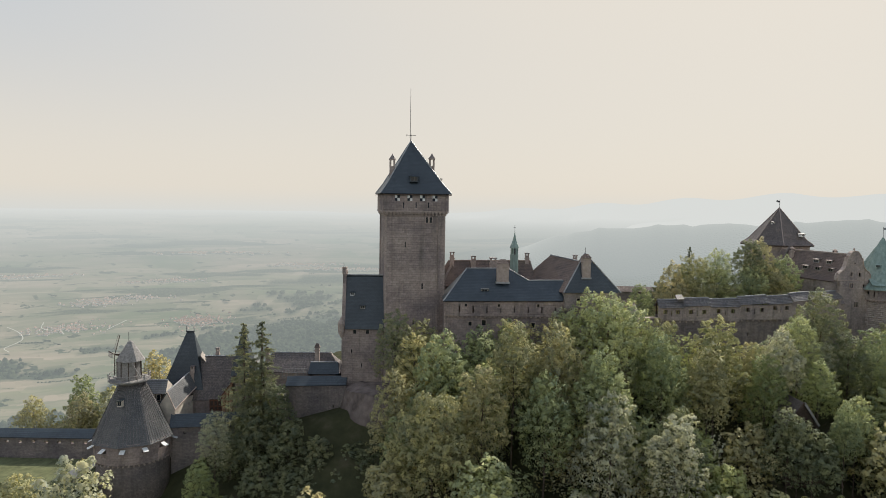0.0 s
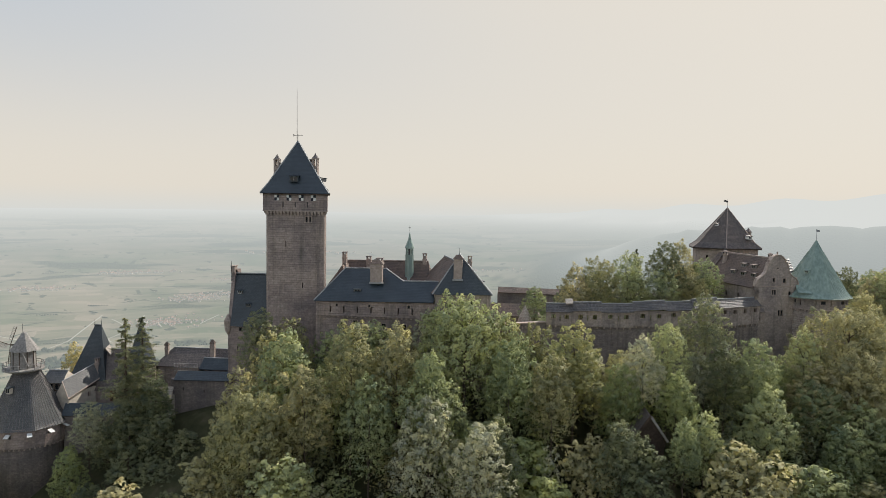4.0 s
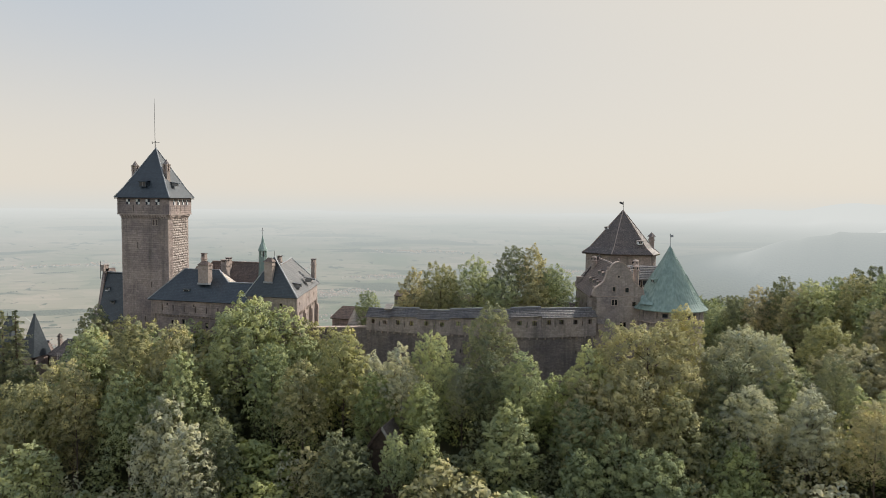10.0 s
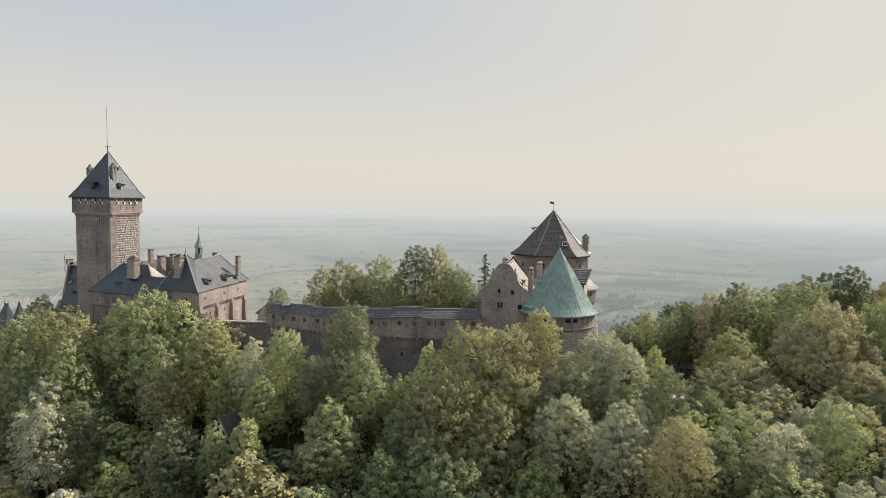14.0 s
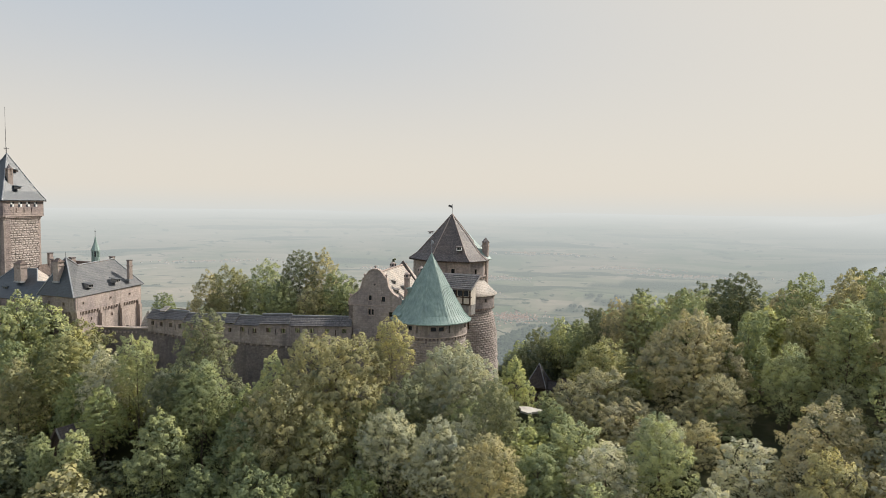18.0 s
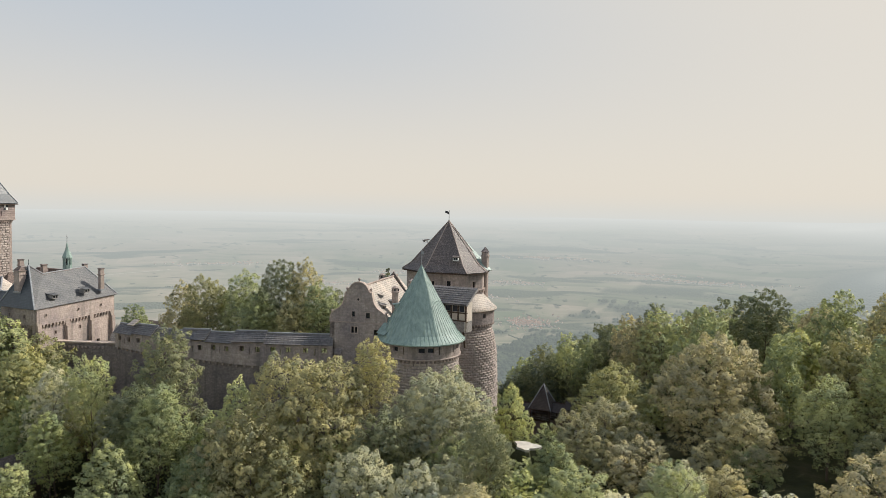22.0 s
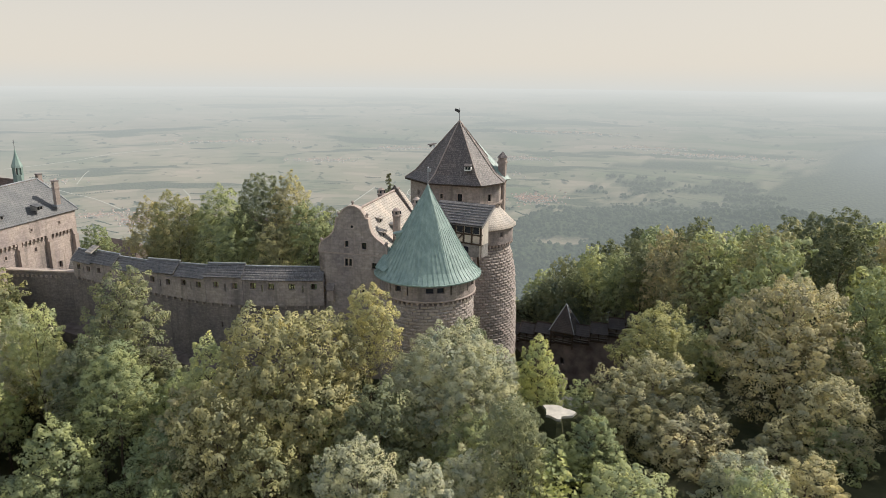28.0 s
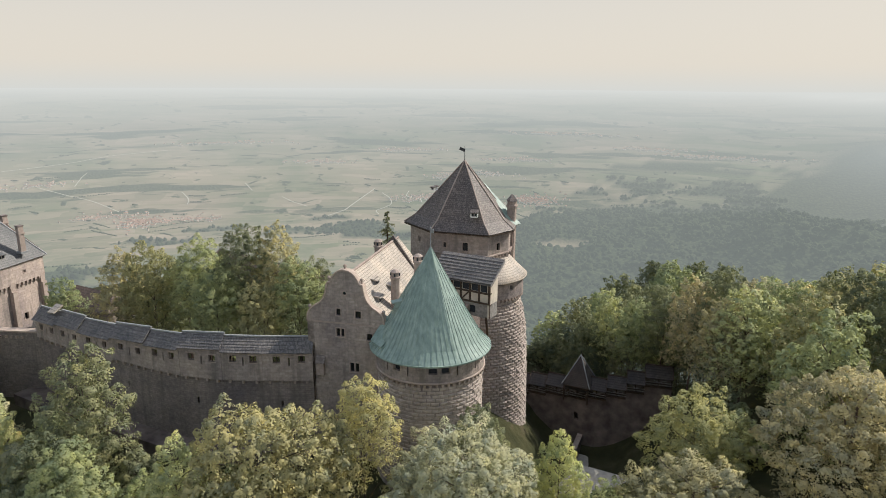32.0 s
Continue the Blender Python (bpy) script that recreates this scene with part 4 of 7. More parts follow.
def tree(kind, x, y, top, wide=5.5, grade=None, group="forest below the castle"):
    """A tree whose highest leaves reach `top`; its foot stands on the ground."""
    g = min(on_sheet(x, y), top - 7.0)
    h = top - g
    i = tcount[0]
    tcount[0] += 1
    e = thing("tree", (x, y, g), LABELS[kind], "tree", group)
    e.rotation_euler = (0, 0, (i * 2.39996) % 6.283)
    if grade is None:
        # the slope that the path ends over holds the finest leaves
        close = (84 < x < 190 and 118 < y < 184 and top > -3) or (60 < x < 86 and y > 126 and top > 2)
        grade = "near" if close else "mid" if top > -4 and y < 185 else "far"
        if wide > 7:
            grade = "grand" if close else "grand_mid"
    R, high = GRADES[grade][:2]
    k = wide / R
    up = max(0.8 * k, min(k * (1.0 + 0.12 * math.sin(i * 1.7)), 0.96 * h / high))
    c = new("crown", crown_of(grade, kind, i))
    c.parent = e
    c.scale, c.location = (k, k, up), (0, 0, h - high * up)
    t = new("trunk", TRUNKS[i % 3])
    t.parent = e
    t.scale = (wide / 7.5, wide / 7.5, (h - 1.2) / 18.0)
    return e


def conifer(x, y, top, wide=3.2, foot=None):
    g = on_sheet(x, y) if foot is None else foot
    e = thing("conifer", (x, y, g), "tall dark spruce with drooping branches", "conifer", "spruces")
    e.scale = (wide / 3.4, wide / 3.4, (top - g) / 22.0)
    e.rotation_euler = (0, 0, x)
    c = new("needles", CONIFER)
    c.parent = e
    t = new("trunk", CON_TRUNK)
    t.parent = e
    return e


# trees that stand out: kind, x, y, top, crown radius
MARKED = [
    ("green", 36.0, 139.5, 15.8, 9.3), ("olive", 43.5, 146.5, 9.6, 5.6), ("green", 1.5, 132.0, 8.5, 6.6), ("olive", 15.1, 128.8, 10.8, 5.2), ("olive", 23.5, 130.2, 11.0, 5.4),
    ("olive", -0.6, 118.0, 0.6, 7.6), ("green", 8.0, 110.8, -8.2, 5.0), ("silver", 40.2, 112.0, -1.6, 5.0), ("green", 30.6, 123.3, 7.4, 5.4), ("green", 44.6, 130.9, 7.9, 5.0),
    ("yellow", 57.2, 135.5, 11.0, 6.6), ("silver", 69.5, 133.2, 9.5, 4.4), ("green", 74.8, 136.3, 11.5, 4.0), ("dark", 83.9, 143.7, 16.0, 5.6), ("green", 90.7, 136.4, 8.5, 4.8),
    ("green", 102.0, 141.5, 10.3, 4.4), ("olive", 112.2, 145.6, 14.2, 9.5), ("yellow", 118.3, 153.4, 16.2, 4.2), ("silver", 130.5, 152.8, 12.6, 8.0), ("straw", 165.2, 179.0, 18.0, 8.8), ("straw", 170.2, 168.5, 9.5, 4.8), ("green", 180.6, 172.5, 14.6, 4.4), ("olive", 183.0, 184.0, 19.5, 5.4), ("green", 173.5, 184.5, 17.5, 4.6),
    ("yellow", 149.2, 178.5, 11.0, 5.9), ("straw", 151.0, 167.5, 8.2, 8.2), ("dark", 142.3, 143.8, 10.4, 3.6), ("bright", 136.8, 165.2, 9.0, 3.7), ("silver", 128.2, 136.6, 6.2, 4.5),
    ("dark", 85.8, 136.8, 8.0, 5.0), ("olive", 102.2, 137.2, 4.4, 5.8), ("bright", 175.4, 195.6, 17.2, 5.0), ("dark", 67.4, 117.4, -6.4, 4.4), ("dark", 63.6, 119.0, -3.0, 4.4), ("green", 73.8, 118.6, -1.8, 2.8), ("dark", 66.4, 120.4, -4.6, 3.0), ("olive", 83.3, 116.5, -4.8, 7.0),
    ("green", 77.9, 121.7, -1.5, 3.6), ("bright", 65.3, 130.6, 4.1, 4.4), ("olive", 117.2, 134.4, 4.8, 6.2), ("green", 102.0, 134.0, 1.5, 5.0), ("silver", 163.5, 156.0, 4.6, 6.4),
    ("green", 153.0, 147.0, 5.2, 5.6), ("silver", 136.6, 136.0, 6.4, 4.8), ("olive", 145.4, 133.5, 6.2, 4.4), ("yellow", 185.2, 140.0, 9.2, 5.0), ("silver", 176.0, 148.0, 5.8, 5.4), ("green", 147.2, 156.0, 4.6, 3.8), ("dark", 138.4, 154.5, 5.0, 3.2), ("green", 143.8, 154.0, 1.6, 3.2),
    ("dark", 187.0, 166.0, 10.5, 5.0), ("bright", 74.9, 129.0, 3.9, 4.0), ("silver", 80.1, 137.0, 5.4, 3.2), ("silver", 30.9, 118.0, 0.4, 5.8), ("dark", 42.5, 116.5, -1.8, 4.6),
    ("green", 90.7, 128.0, 2.3, 5.8), ("olive", 109.7, 136.0, 7.6, 6.2), ("green", 134.6, 148.0, 5.6, 4.8), ("silver", 138.6, 142.0, 5.0, 4.6), ("olive", 8.5, 121.0, 4.2, 5.0),
    ("green", 20.0, 121.5, 3.4, 5.0), ("olive", 52.5, 128.0, 6.0, 4.6),
]
for kind, x, y, top, wide in MARKED:
    tree(kind, x, y, top, wide)
# trees of the upper garden, inside the wall
for kind, x, y, top, wide in (("green", 50.8, 162.8, 14.1, 3.3), ("olive", 60.4, 167.4, 19.7, 4.8), ("olive", 66.4, 168.4, 21.2, 5.0), ("green", 73.4, 171.6, 22.4, 5.2), ("dark", 82.0, 173.2, 24.8, 4.6), ("olive", 86.4, 175.6, 25.4, 4.6), ("green", 80.5, 168.5, 19.0, 4.4),
                              ("green", 92.0, 174.0, 21.0, 4.8), ("dark", 66.5, 175.0, 17.0, 4.6), ("dark", 76.0, 176.0, 18.0, 4.6), ("olive", 88.5, 170.0, 17.5, 4.2), ("dark", 90.0, 180.0, 19.0, 4.6), ("dark", 58.5, 172.0, 14.0, 4.0)):
    tree(kind, x, y, top, wide, "near", group="trees of the upper garden")
conifer(83.0, 212.2, 20.5, 5.6)
conifer(-40.2, 147.6, 6.9, 7.6)
conifer(-36.4, 148.0, 7.2, 7.8)
# trees round the lower court
for kind, x, y, top, wide in (("silver", -61.5, 118.0, -10.6, 8.6), ("olive", -73.0, 121.0, -15.0, 5.5), ("silver", -44.2, 140.0, -10.2, 3.6), ("bright", -46.2, 136.0, -18.2, 3.6), ("dark", -35.0, 139.0, -19.0, 5.0),
                              ("dark", -26.0, 138.0, -21.5, 5.0), ("dark", -40.0, 133.0, -25.0, 4.6), ("yellow", -67.6, 172.0, -4.6, 5.4), ("green", -73.0, 176.0, -13.8, 5.4), ("olive", -82.0, 180.0, -15.6, 5.4), ("silver", -77.5, 172.0, -15.2, 4.8), ("brown", -88.0, 176.0, -16.6, 5.0),
                              ("green", -92.0, 186.0, -15.0, 5.0), ("olive", -101.0, 178.0, -18.0, 4.6), ("dark", -19.0, 138.0, -21.5, 4.4), ("dark", -23.5, 142.0, -15.8, 4.4), ("dark", -17.0, 142.0, -17.4, 4.4), ("dark", -10.0, 142.5, -14.0, 4.2), ("dark", -13.0, 138.0, -17.4, 4.4), ("dark", -29.0, 138.0, -20.5, 4.0), ("dark", -28.0, 129.0, -27.0, 5.2), ("dark", -20.0, 127.0, -23.0, 4.6), ("dark", -33.0, 147.0, -6.5, 4.5), 
                              ("dark", -38.0, 145.0, -11.0, 4.5), ("dark", -30.0, 143.0, -13.0, 4.5), ("dark", -42.0, 143.0, -15.0, 4.0)):
    tree(kind, x, y, top, wide, "mid", group="trees of the lower court")

# the rest of the forest, filled in between
frng = random.Random(23)
# clearings: by the hut and by the gravel terrace
taken = [(r[1], r[2], min(r[4], 6.5)) for r in MARKED] + [(69.4, 125.0, 4.5), (142.8, 153.0, 4.5), (141.5, 160.5, 4.0), (143.5, 150.0, 3.0), (71.0, 118.0, 4.0)]


def canopy_top(x, y):
    t = 13.0 + 0.74 * (y - 146 - 0.10 * max(0, x - 120))
    if x > 150:
        t = min(t + 0.10 * (x - 150), 17.5)
    return min(t, 15.0 if x < 150 else 18.0)


KINDS = ["green", "dark", "bright", "olive", "dark", "silver", "green", "yellow", "green", "olive"]
for _ in range(5200):
    x, y = frng.uniform(-30, 212), frng.uniform(96, 152)
    if (y > 147 and x < 128) or (x < -8 and y > 112) or x < -24:
        continue
    if y < 107 + max(0, x - 90) * 0.24 or x > 201:
        continue
    w = frng.uniform(4.6, 6.8)
    if any((x - a) ** 2 + (y - b) ** 2 < (0.60 * (w + c)) ** 2 for a, b, c in taken):
        continue
    # nothing reaches near the camera's line
    if any((x - r[1]) ** 2 + (y - r[2]) ** 2 < 22 ** 2 for r in ROWS):
        continue
    taken.append((x, y, w))
    # only low growth stands at the foot of the curtain wall
    tree(frng.choice(KINDS if x < 140 else ["silver", "green", "olive", "silver", "green", "straw"]), x, y, min(canopy_top(x, y) - frng.uniform(0.5, 5.5), 5.0 + frng.uniform(-2, 1) if y > 138 and 56 < x < 112 else 99), w)
# younger trees fill the gaps under the tall ones
UNDER = {kind: leaf_mesh("young_crown", *crown_points(4.9, 18.0, 1000, (0.46, 0.74), 5 + len(kind), 0.5, 1.5), LEAF[kind]) for kind in sorted(set(KINDS))}
under_v, under_m = [], []
for _ in range(700):
    x, y = frng.uniform(-6, 150), frng.uniform(100, 146)
    w = frng.uniform(3.0, 4.0)
    if any((x - a) ** 2 + (y - b) ** 2 < (0.50 * (w + c)) ** 2 for a, b, c in taken):
        continue
    if any((x - r[1]) ** 2 + (y - r[2]) ** 2 < 22 ** 2 for r in ROWS):
        continue
    taken.append((x, y, w))
    kind = frng.choice(KINDS)
    co = np.empty(len(UNDER[kind].vertices) * 3)
    UNDER[kind].vertices.foreach_get("co", co)
    co = co.reshape(-1, 3)
    turn = frng.uniform(0, 6.28)
    g, top = on_sheet(x, y), canopy_top(x, y) - frng.uniform(5.0, 9.0)
    hgt = max(8.0, top - g)
    wx = w / 4.9 * (co[:, 0] * math.cos(turn) - co[:, 1] * math.sin(turn))
    wy = w / 4.9 * (co[:, 0] * math.sin(turn) + co[:, 1] * math.cos(turn))
    under_v.append(np.stack([x + wx, y + wy, g + co[:, 2] * hgt / 18.0], 1))
    under_m.append(np.full(len(co) // 3, list(UNDER).index(kind)))
under_v, under_m = np.concatenate(under_v), np.concatenate(under_m)
under_mesh = bpy.data.meshes.new("undergrowth")
under_mesh.from_pydata(under_v.tolist(), [], np.arange(len(under_v)).reshape(-1, 3).tolist())
for kind in UNDER:
    under_mesh.materials.append(LEAF[kind])
under_mesh.polygons.foreach_set("material_index", under_m.astype(np.int32))
under_mesh.update()
tagged(new("undergrowth", under_mesh), "dense green young trees and shrubs under the tall forest", "undergrowth", kind="stuff")
for me in UNDER.values():
    bpy.data.meshes.remove(me)
# the wooded shoulder to the right of the castle
for _ in range(3000):
    x, y = frng.uniform(146, 208), frng.uniform(152, 285)
    edge = 150 + max(0, 205 - y) * 0.02
    if x < edge or (x < 158 and y < 200) or (x < 188 and y < 187):
        continue
    w = frng.uniform(4.6, 6.6)
    if any((x - a) ** 2 + (y - b) ** 2 < (0.74 * (w + c)) ** 2 for a, b, c in taken):
        continue
    if any((x - r[1]) ** 2 + (y - r[2]) ** 2 < 22 ** 2 for r in ROWS):
        continue
    taken.append((x, y, w))
    top = 20.4 - 0.19 * max(0, 172 - x) + 0.17 * max(0, x - 162) + 0.8 * math.sin(x * 0.09) + frng.uniform(-1.8, 1.0) - max(0, y - 205) * 0.235 - max(0, 192 - y) * 0.06
    tree(frng.choice(["olive", "green", "dark", "brown", "olive", "green", "silver", "green"]), x, y, top, w, "mid" if y < 240 else "far", group="forest on the shoulder")
for _ in range(900):
    x, y = frng.uniform(122, 162), frng.uniform(148, 206)
    if y > 176 and x < 137 or (x > 145 and 150 < y < 178) or (x < 150 and y > 168) or (x < 148 and y > 198):
        continue
    w = frng.uniform(4.0, 5.6)
    if any((x - a) ** 2 + (y - b) ** 2 < (0.74 * (w + c)) ** 2 for a, b, c in taken):
        continue
    taken.append((x, y, w))
    tree(frng.choice(["green", "silver", "green", "dark", "dark"]), x, y, (9.0 if y < 165 else 4.0) + max(0, x - 148) * 0.5 + frng.uniform(-3, 0.5), w)
# trees past the ditch, behind the timber gallery
for kind, x, y, top, wide in (("green", 110.3, 238.0, -4.0, 4.6), ("dark", 117.0, 235.0, 1.2, 4.8), ("green", 124.4, 232.0, 4.8, 4.8), ("green", 131.3, 227.0, 5.6, 4.6), ("dark", 136.7, 225.0, 9.3, 4.8), ("brown", 142.3, 222.0, 13.0, 5.0),
                              ("dark", 147.5, 221.0, 15.6, 5.2), ("brown", 148.8, 208.0, 14.2, 5.0), ("dark", 127.5, 238.0, 2.0, 4.6), ("dark", 121.0, 229.0, -1.5, 4.0), ("green", 137.0, 228.0, 4.5, 4.0), ("dark", 115.0, 229.5, -4.0, 4.0)):
    taken.append((x, y, wide))
    tree(kind, x, y, top, wide, "mid", group="forest behind the gallery")
for _ in range(400):
    x, y = frng.uniform(112, 152), frng.uniform(229, 275)
    w = frng.uniform(3.8, 5.2)
    if any((x - a) ** 2 + (y - b) ** 2 < (0.82 * (w + c)) ** 2 for a, b, c in taken):
        continue
    taken.append((x, y, w))
    tree(frng.choice(["green", "dark", "dark", "dark"]), x, y, min(-5 + (x - 112) * 0.42, 12 - (y - 229) * 0.2) + frng.uniform(-2, 1), w, group="forest behind the gallery")
# low growth under them closes the view between the trunks
for i in range(13):
    x = 107.0 + 3.6 * i
    tree("dark", x, 228.5 + 1.8 * (i % 3), -9.5 + 0.26 * (x - 107) + 1.2 * math.sin(i * 2.1), 3.6, "mid", group="forest behind the gallery")
# low trees in the dark hollow under the shoulder
for kind, x, y, top, wide in (("olive", 168.5, 157.5, 4.5, 5.0), ("straw", 165.5, 164.5, 5.0, 4.6), ("straw", 156.4, 161.0, 5.0, 5.4), ("green", 171.0, 167.5, 5.0, 4.8), ("silver", 162.0, 155.5, 3.5, 4.4)):
    tree(kind, x, y, top, wide)

# ---- the keep ----
KB = [(-10.5, 155.1), (2.9, 155.0), (-0.1, 166.3), (-12.2, 166.8)]
KC = (sum(p[0] for p in KB) / 4, sum(p[1] for p in KB) / 4)


def grown(poly, by):
    cx, cy = sum(p[0] for p in poly) / len(poly), sum(p[1] for p in poly) / len(poly)
    out = []
    for x, y in poly:
        d = math.hypot(x - cx, y - cy)
        out.append((x + (x - cx) / d * by * 1.414, y + (y - cy) / d * by * 1.414))
    return out


keep = thing("castle_keep", (KC[0], KC[1], -10), "tall square sandstone keep with steep slate roof and flagpole", "tower")
Z_BODY, Z_COR, Z_EAVE = -10.0, 30.6, 34.7
slits = {0: [(9.3, 28.2, 0.55, 1.25), (10.15, 28.2, 0.55, 1.25), (4.5, 22.6, 0.3, 1.3), (8.4, 13.2, 0.35, 1.3), (6.5, 5.0, 0.35, 1.2)],
         1: [(6.0, 24.0, 0.4, 1.3), (4.0, 17.5, 0.4, 1.2), (7.0, 12.0, 0.4, 1.2)], 2: [], 3: [(5, 20, 0.4, 1.2)]}
for i in range(4):
    p, q = KB[i], KB[(i + 1) % 4]
    part("wall", wall_panel(p, q, Z_BODY, Z_COR + 0.4, 1.6, slits[i]), STONE, keep, "rough-faced pink sandstone courses" if i == 1 else "")
    fc = Face(p, q)
    for u, z, w, h in slits[i]:
        window(fc, u, z, w, h, keep, 1, 0.5)
    # dressed corner stones, alternately long and short
    for k in range(46):
        z = Z_BODY + 0.88 * k
        if z > Z_COR - 0.9:
            break
        w = 0.9 if k % 2 else 0.55
        part("corner_stone", fc.block(fc.L - w, fc.L + 0.05, -0.3, 0.045, z, z + 0.8), STONE_TRIM, keep)
PARA = grown(KB, 0.62)
for i in range(4):
    p, q = PARA[i], PARA[(i + 1) % 4]
    fc = Face(p, q)
    L = fc.L
    holes = [(L * (0.22 + 0.19 * k), 33.05, 1.0, 1.25) for k in range(4)]
    arrow = [(L * (0.315 + 0.19 * k), 31.5, 0.25, 1.3) for k in range(3)]
    part("parapet_wall", wall_panel(p, q, Z_COR, Z_EAVE, 0.7, holes + arrow), STONE, keep)
    n = 17
    body = Face(KB[i], KB[(i + 1) % 4])
    for k in range(n):
        u = body.L * (k + 0.5) / n
        cs = join(body.block(u - 0.24, u + 0.24, -0.1, 0.58, Z_COR - 0.42, Z_COR), body.block(u - 0.2, u + 0.2, -0.1, 0.32, Z_COR - 0.8, Z_COR - 0.42))
        part("corbel", cs, STONE_TRIM, keep)
    part("string_course", fc.block(-0.04, L + 0.04, -0.2, 0.07, Z_COR - 0.02, Z_COR + 0.22), STONE_TRIM, keep)
    for u, z, w, h in holes:
        # two-leaved shutters, painted in a white and black check
        sh = part("shutter", fc.block(u - 0.56, u + 0.56, 0.02, 0.07, z - 0.02, z + 1.28), BLACK_PAINT_SHADE, keep, "checked black and white shutter") if i in (0, 1) else None
        if sh:
            part("white_square", fc.block(u - 0.55, u - 0.01, 0.075, 0.10, z + 0.64, z + 1.27), WHITE_PAINT, sh)
            part("white_square", fc.block(u + 0.01, u + 0.55, 0.075, 0.10, z - 0.01, z + 0.62), WHITE_PAINT, sh)
    for u, z, w, h in arrow:
        # black sheet painted as the shade behind the slit
        part("arrow_slit", fc.block(u - 0.12, u + 0.12, -0.5, -0.42, z, z + h), BLACK_PAINT_SHADE, keep)
EAVE = [(*p, Z_EAVE) for p in grown(KB, 1.15)]
APEX = Vector((-5.0, 161.0, 46.9))
mid_r = []
for e in EAVE:
    m = Vector(e).lerp(APEX, 0.22)
    m.z -= 0.35
    mid_r.append(m)
for i in range(4):
    a, b = Vector(EAVE[i]), Vector(EAVE[(i + 1) % 4])
    c, d = mid_r[(i + 1) % 4], mid_r[i]
    part("roof_slope", join(slab([a, b, c, d], 0.2), slab([d, c, APEX], 0.2)), SLATE, keep)
    part("hip_cap", join(ridge_cap(a, d, 0.13), ridge_cap(d, APEX, 0.13)), LEAD, keep)
part("eave_board", prism([p[:2] for p in EAVE], Z_EAVE - 0.34, Z_EAVE - 0.22), WOOD_DARK, keep)
part("flagpole", lathe(-5.2, 160.9, [(0.07, 46.2), (0.05, 52), (0.03, 58.8), (0.05, 58.9), (0.0, 59.0)], 8), IRON, keep)
part("weather_vane", join(beam((-6.0, 160.9, 48.2), (-3.9, 160.9, 48.2), 0.09), beam((-5.0, 160.9, 46.8), (-5.0, 160.9, 48.6), 0.09), beam((-6.0, 160.9, 47.95), (-6.0, 160.9, 48.5), 0.12)), IRON, keep)


def roof_turret(x, y, z0, z1, parent, w=0.62):
    """A slim open chimney turret with a pointed stone cap."""
    t = part("chimney_turret", join(box((x - w, y - w, z0), (x + w, y + w, z0 + (z1 - z0) * 0.52)), *[box((x + sx * w - 0.2, y + sy * w - 0.2, z0 + (z1 - z0) * 0.52), (x + sx * w + 0.2, y + sy * w + 0.2, z1 - 1.3)) for sx in (-0.7, 0.7) for sy in (-0.7, 0.7)],
                                   box((x - w - 0.1, y - w - 0.1, z1 - 1.3), (x + w + 0.1, y + w + 0.1, z1 - 1.1))), STONE_TRIM, parent, "open sandstone chimney turret")
    part("cap", lathe(x, y, [(w + 0.22, z1 - 1.1), (w * 0.7, z1 - 0.6), (0.12, z1 - 0.1), (0.0, z1 + 0.2)], 8), STONE_DARK, t)


roof_turret(-9.2, 158.6, 38.0, 43.6, keep)
roof_turret(-0.2, 158.6, 38.0, 43.9, keep)


def dormer(c, face_dir, w, h, depth, parent, roof_mat, wall_mat, lid=0.9):
    """A shed dormer: front with a dark opening, two cheeks and a lid."""
    d = Vector((face_dir[0], face_dir[1], 0)).normalized()
    s = Vector((-d.y, d.x, 0))
    c = Vector(c)
    p = lambda a, b, z: tuple(c + s * a + d * b + Vector((0, 0, z)))
    front = [p(-w / 2, 0, 0), p(w / 2, 0, 0), p(w / 2, 0, h), p(-w / 2, 0, h), p(-w / 2, -depth, h * lid), p(w / 2, -depth, h * lid), p(-w / 2, -depth, 0), p(w / 2, -depth, 0)]
    f = [(1, 0, 3, 2), (0, 6, 4, 3), (7, 1, 2, 5)]
    dm = part("dormer", (front, f), wall_mat, parent)
    part("opening", ([p(-w * .38, 0.02, h * .2), p(w * .38, 0.02, h * .2), p(w * .38, 0.02, h * .85), p(-w * .38, 0.02, h * .85), p(-w * .38, -0.12, h * .2), p(w * .38, -0.12, h * .2), p(w * .38, -0.12, h * .85), p(-w * .38, -0.12, h * .85)], [(1, 0, 3, 2), (0, 4, 7, 3), (5, 1, 2, 6), (4, 5, 6, 7)]), GLASS, dm)
    part("mullion", ([p(-0.05, 0.06, h * .2), p(0.05, 0.06, h * .2), p(0.05, 0.06, h * .85), p(-0.05, 0.06, h * .85), p(-0.05, 0, h * .2), p(0.05, 0, h * .2), p(0.05, 0, h * .85), p(-0.05, 0, h * .85)], [(1, 0, 3, 2), (0, 4, 7, 3), (5, 1, 2, 6), (3, 7, 6, 2)]), WOOD_GREY, dm)
    part("lid", slab([p(w * .6, 0.3, h - 0.05), p(-w * .6, 0.3, h - 0.05), p(-w * .6, -depth - .3, h * lid + depth * 0.25), p(w * .6, -depth - .3, h * lid + depth * 0.25)], -0.12), roof_mat, dm)


dormer((-4.2, 155.1, 37.3), (0.06, -1), 1.9, 1.3, 2.0, keep, SLATE, SLATE)
dormer((2.0, 159.8, 37.5), (1, 0.25), 1.0, 0.8, 1.2, keep, SLATE, WOOD_GREY)
dormer((-1.7, 161.4, 42.0), (1, 0.25), 0.7, 0.7, 0.9, keep, SLATE, WOOD_DARK)

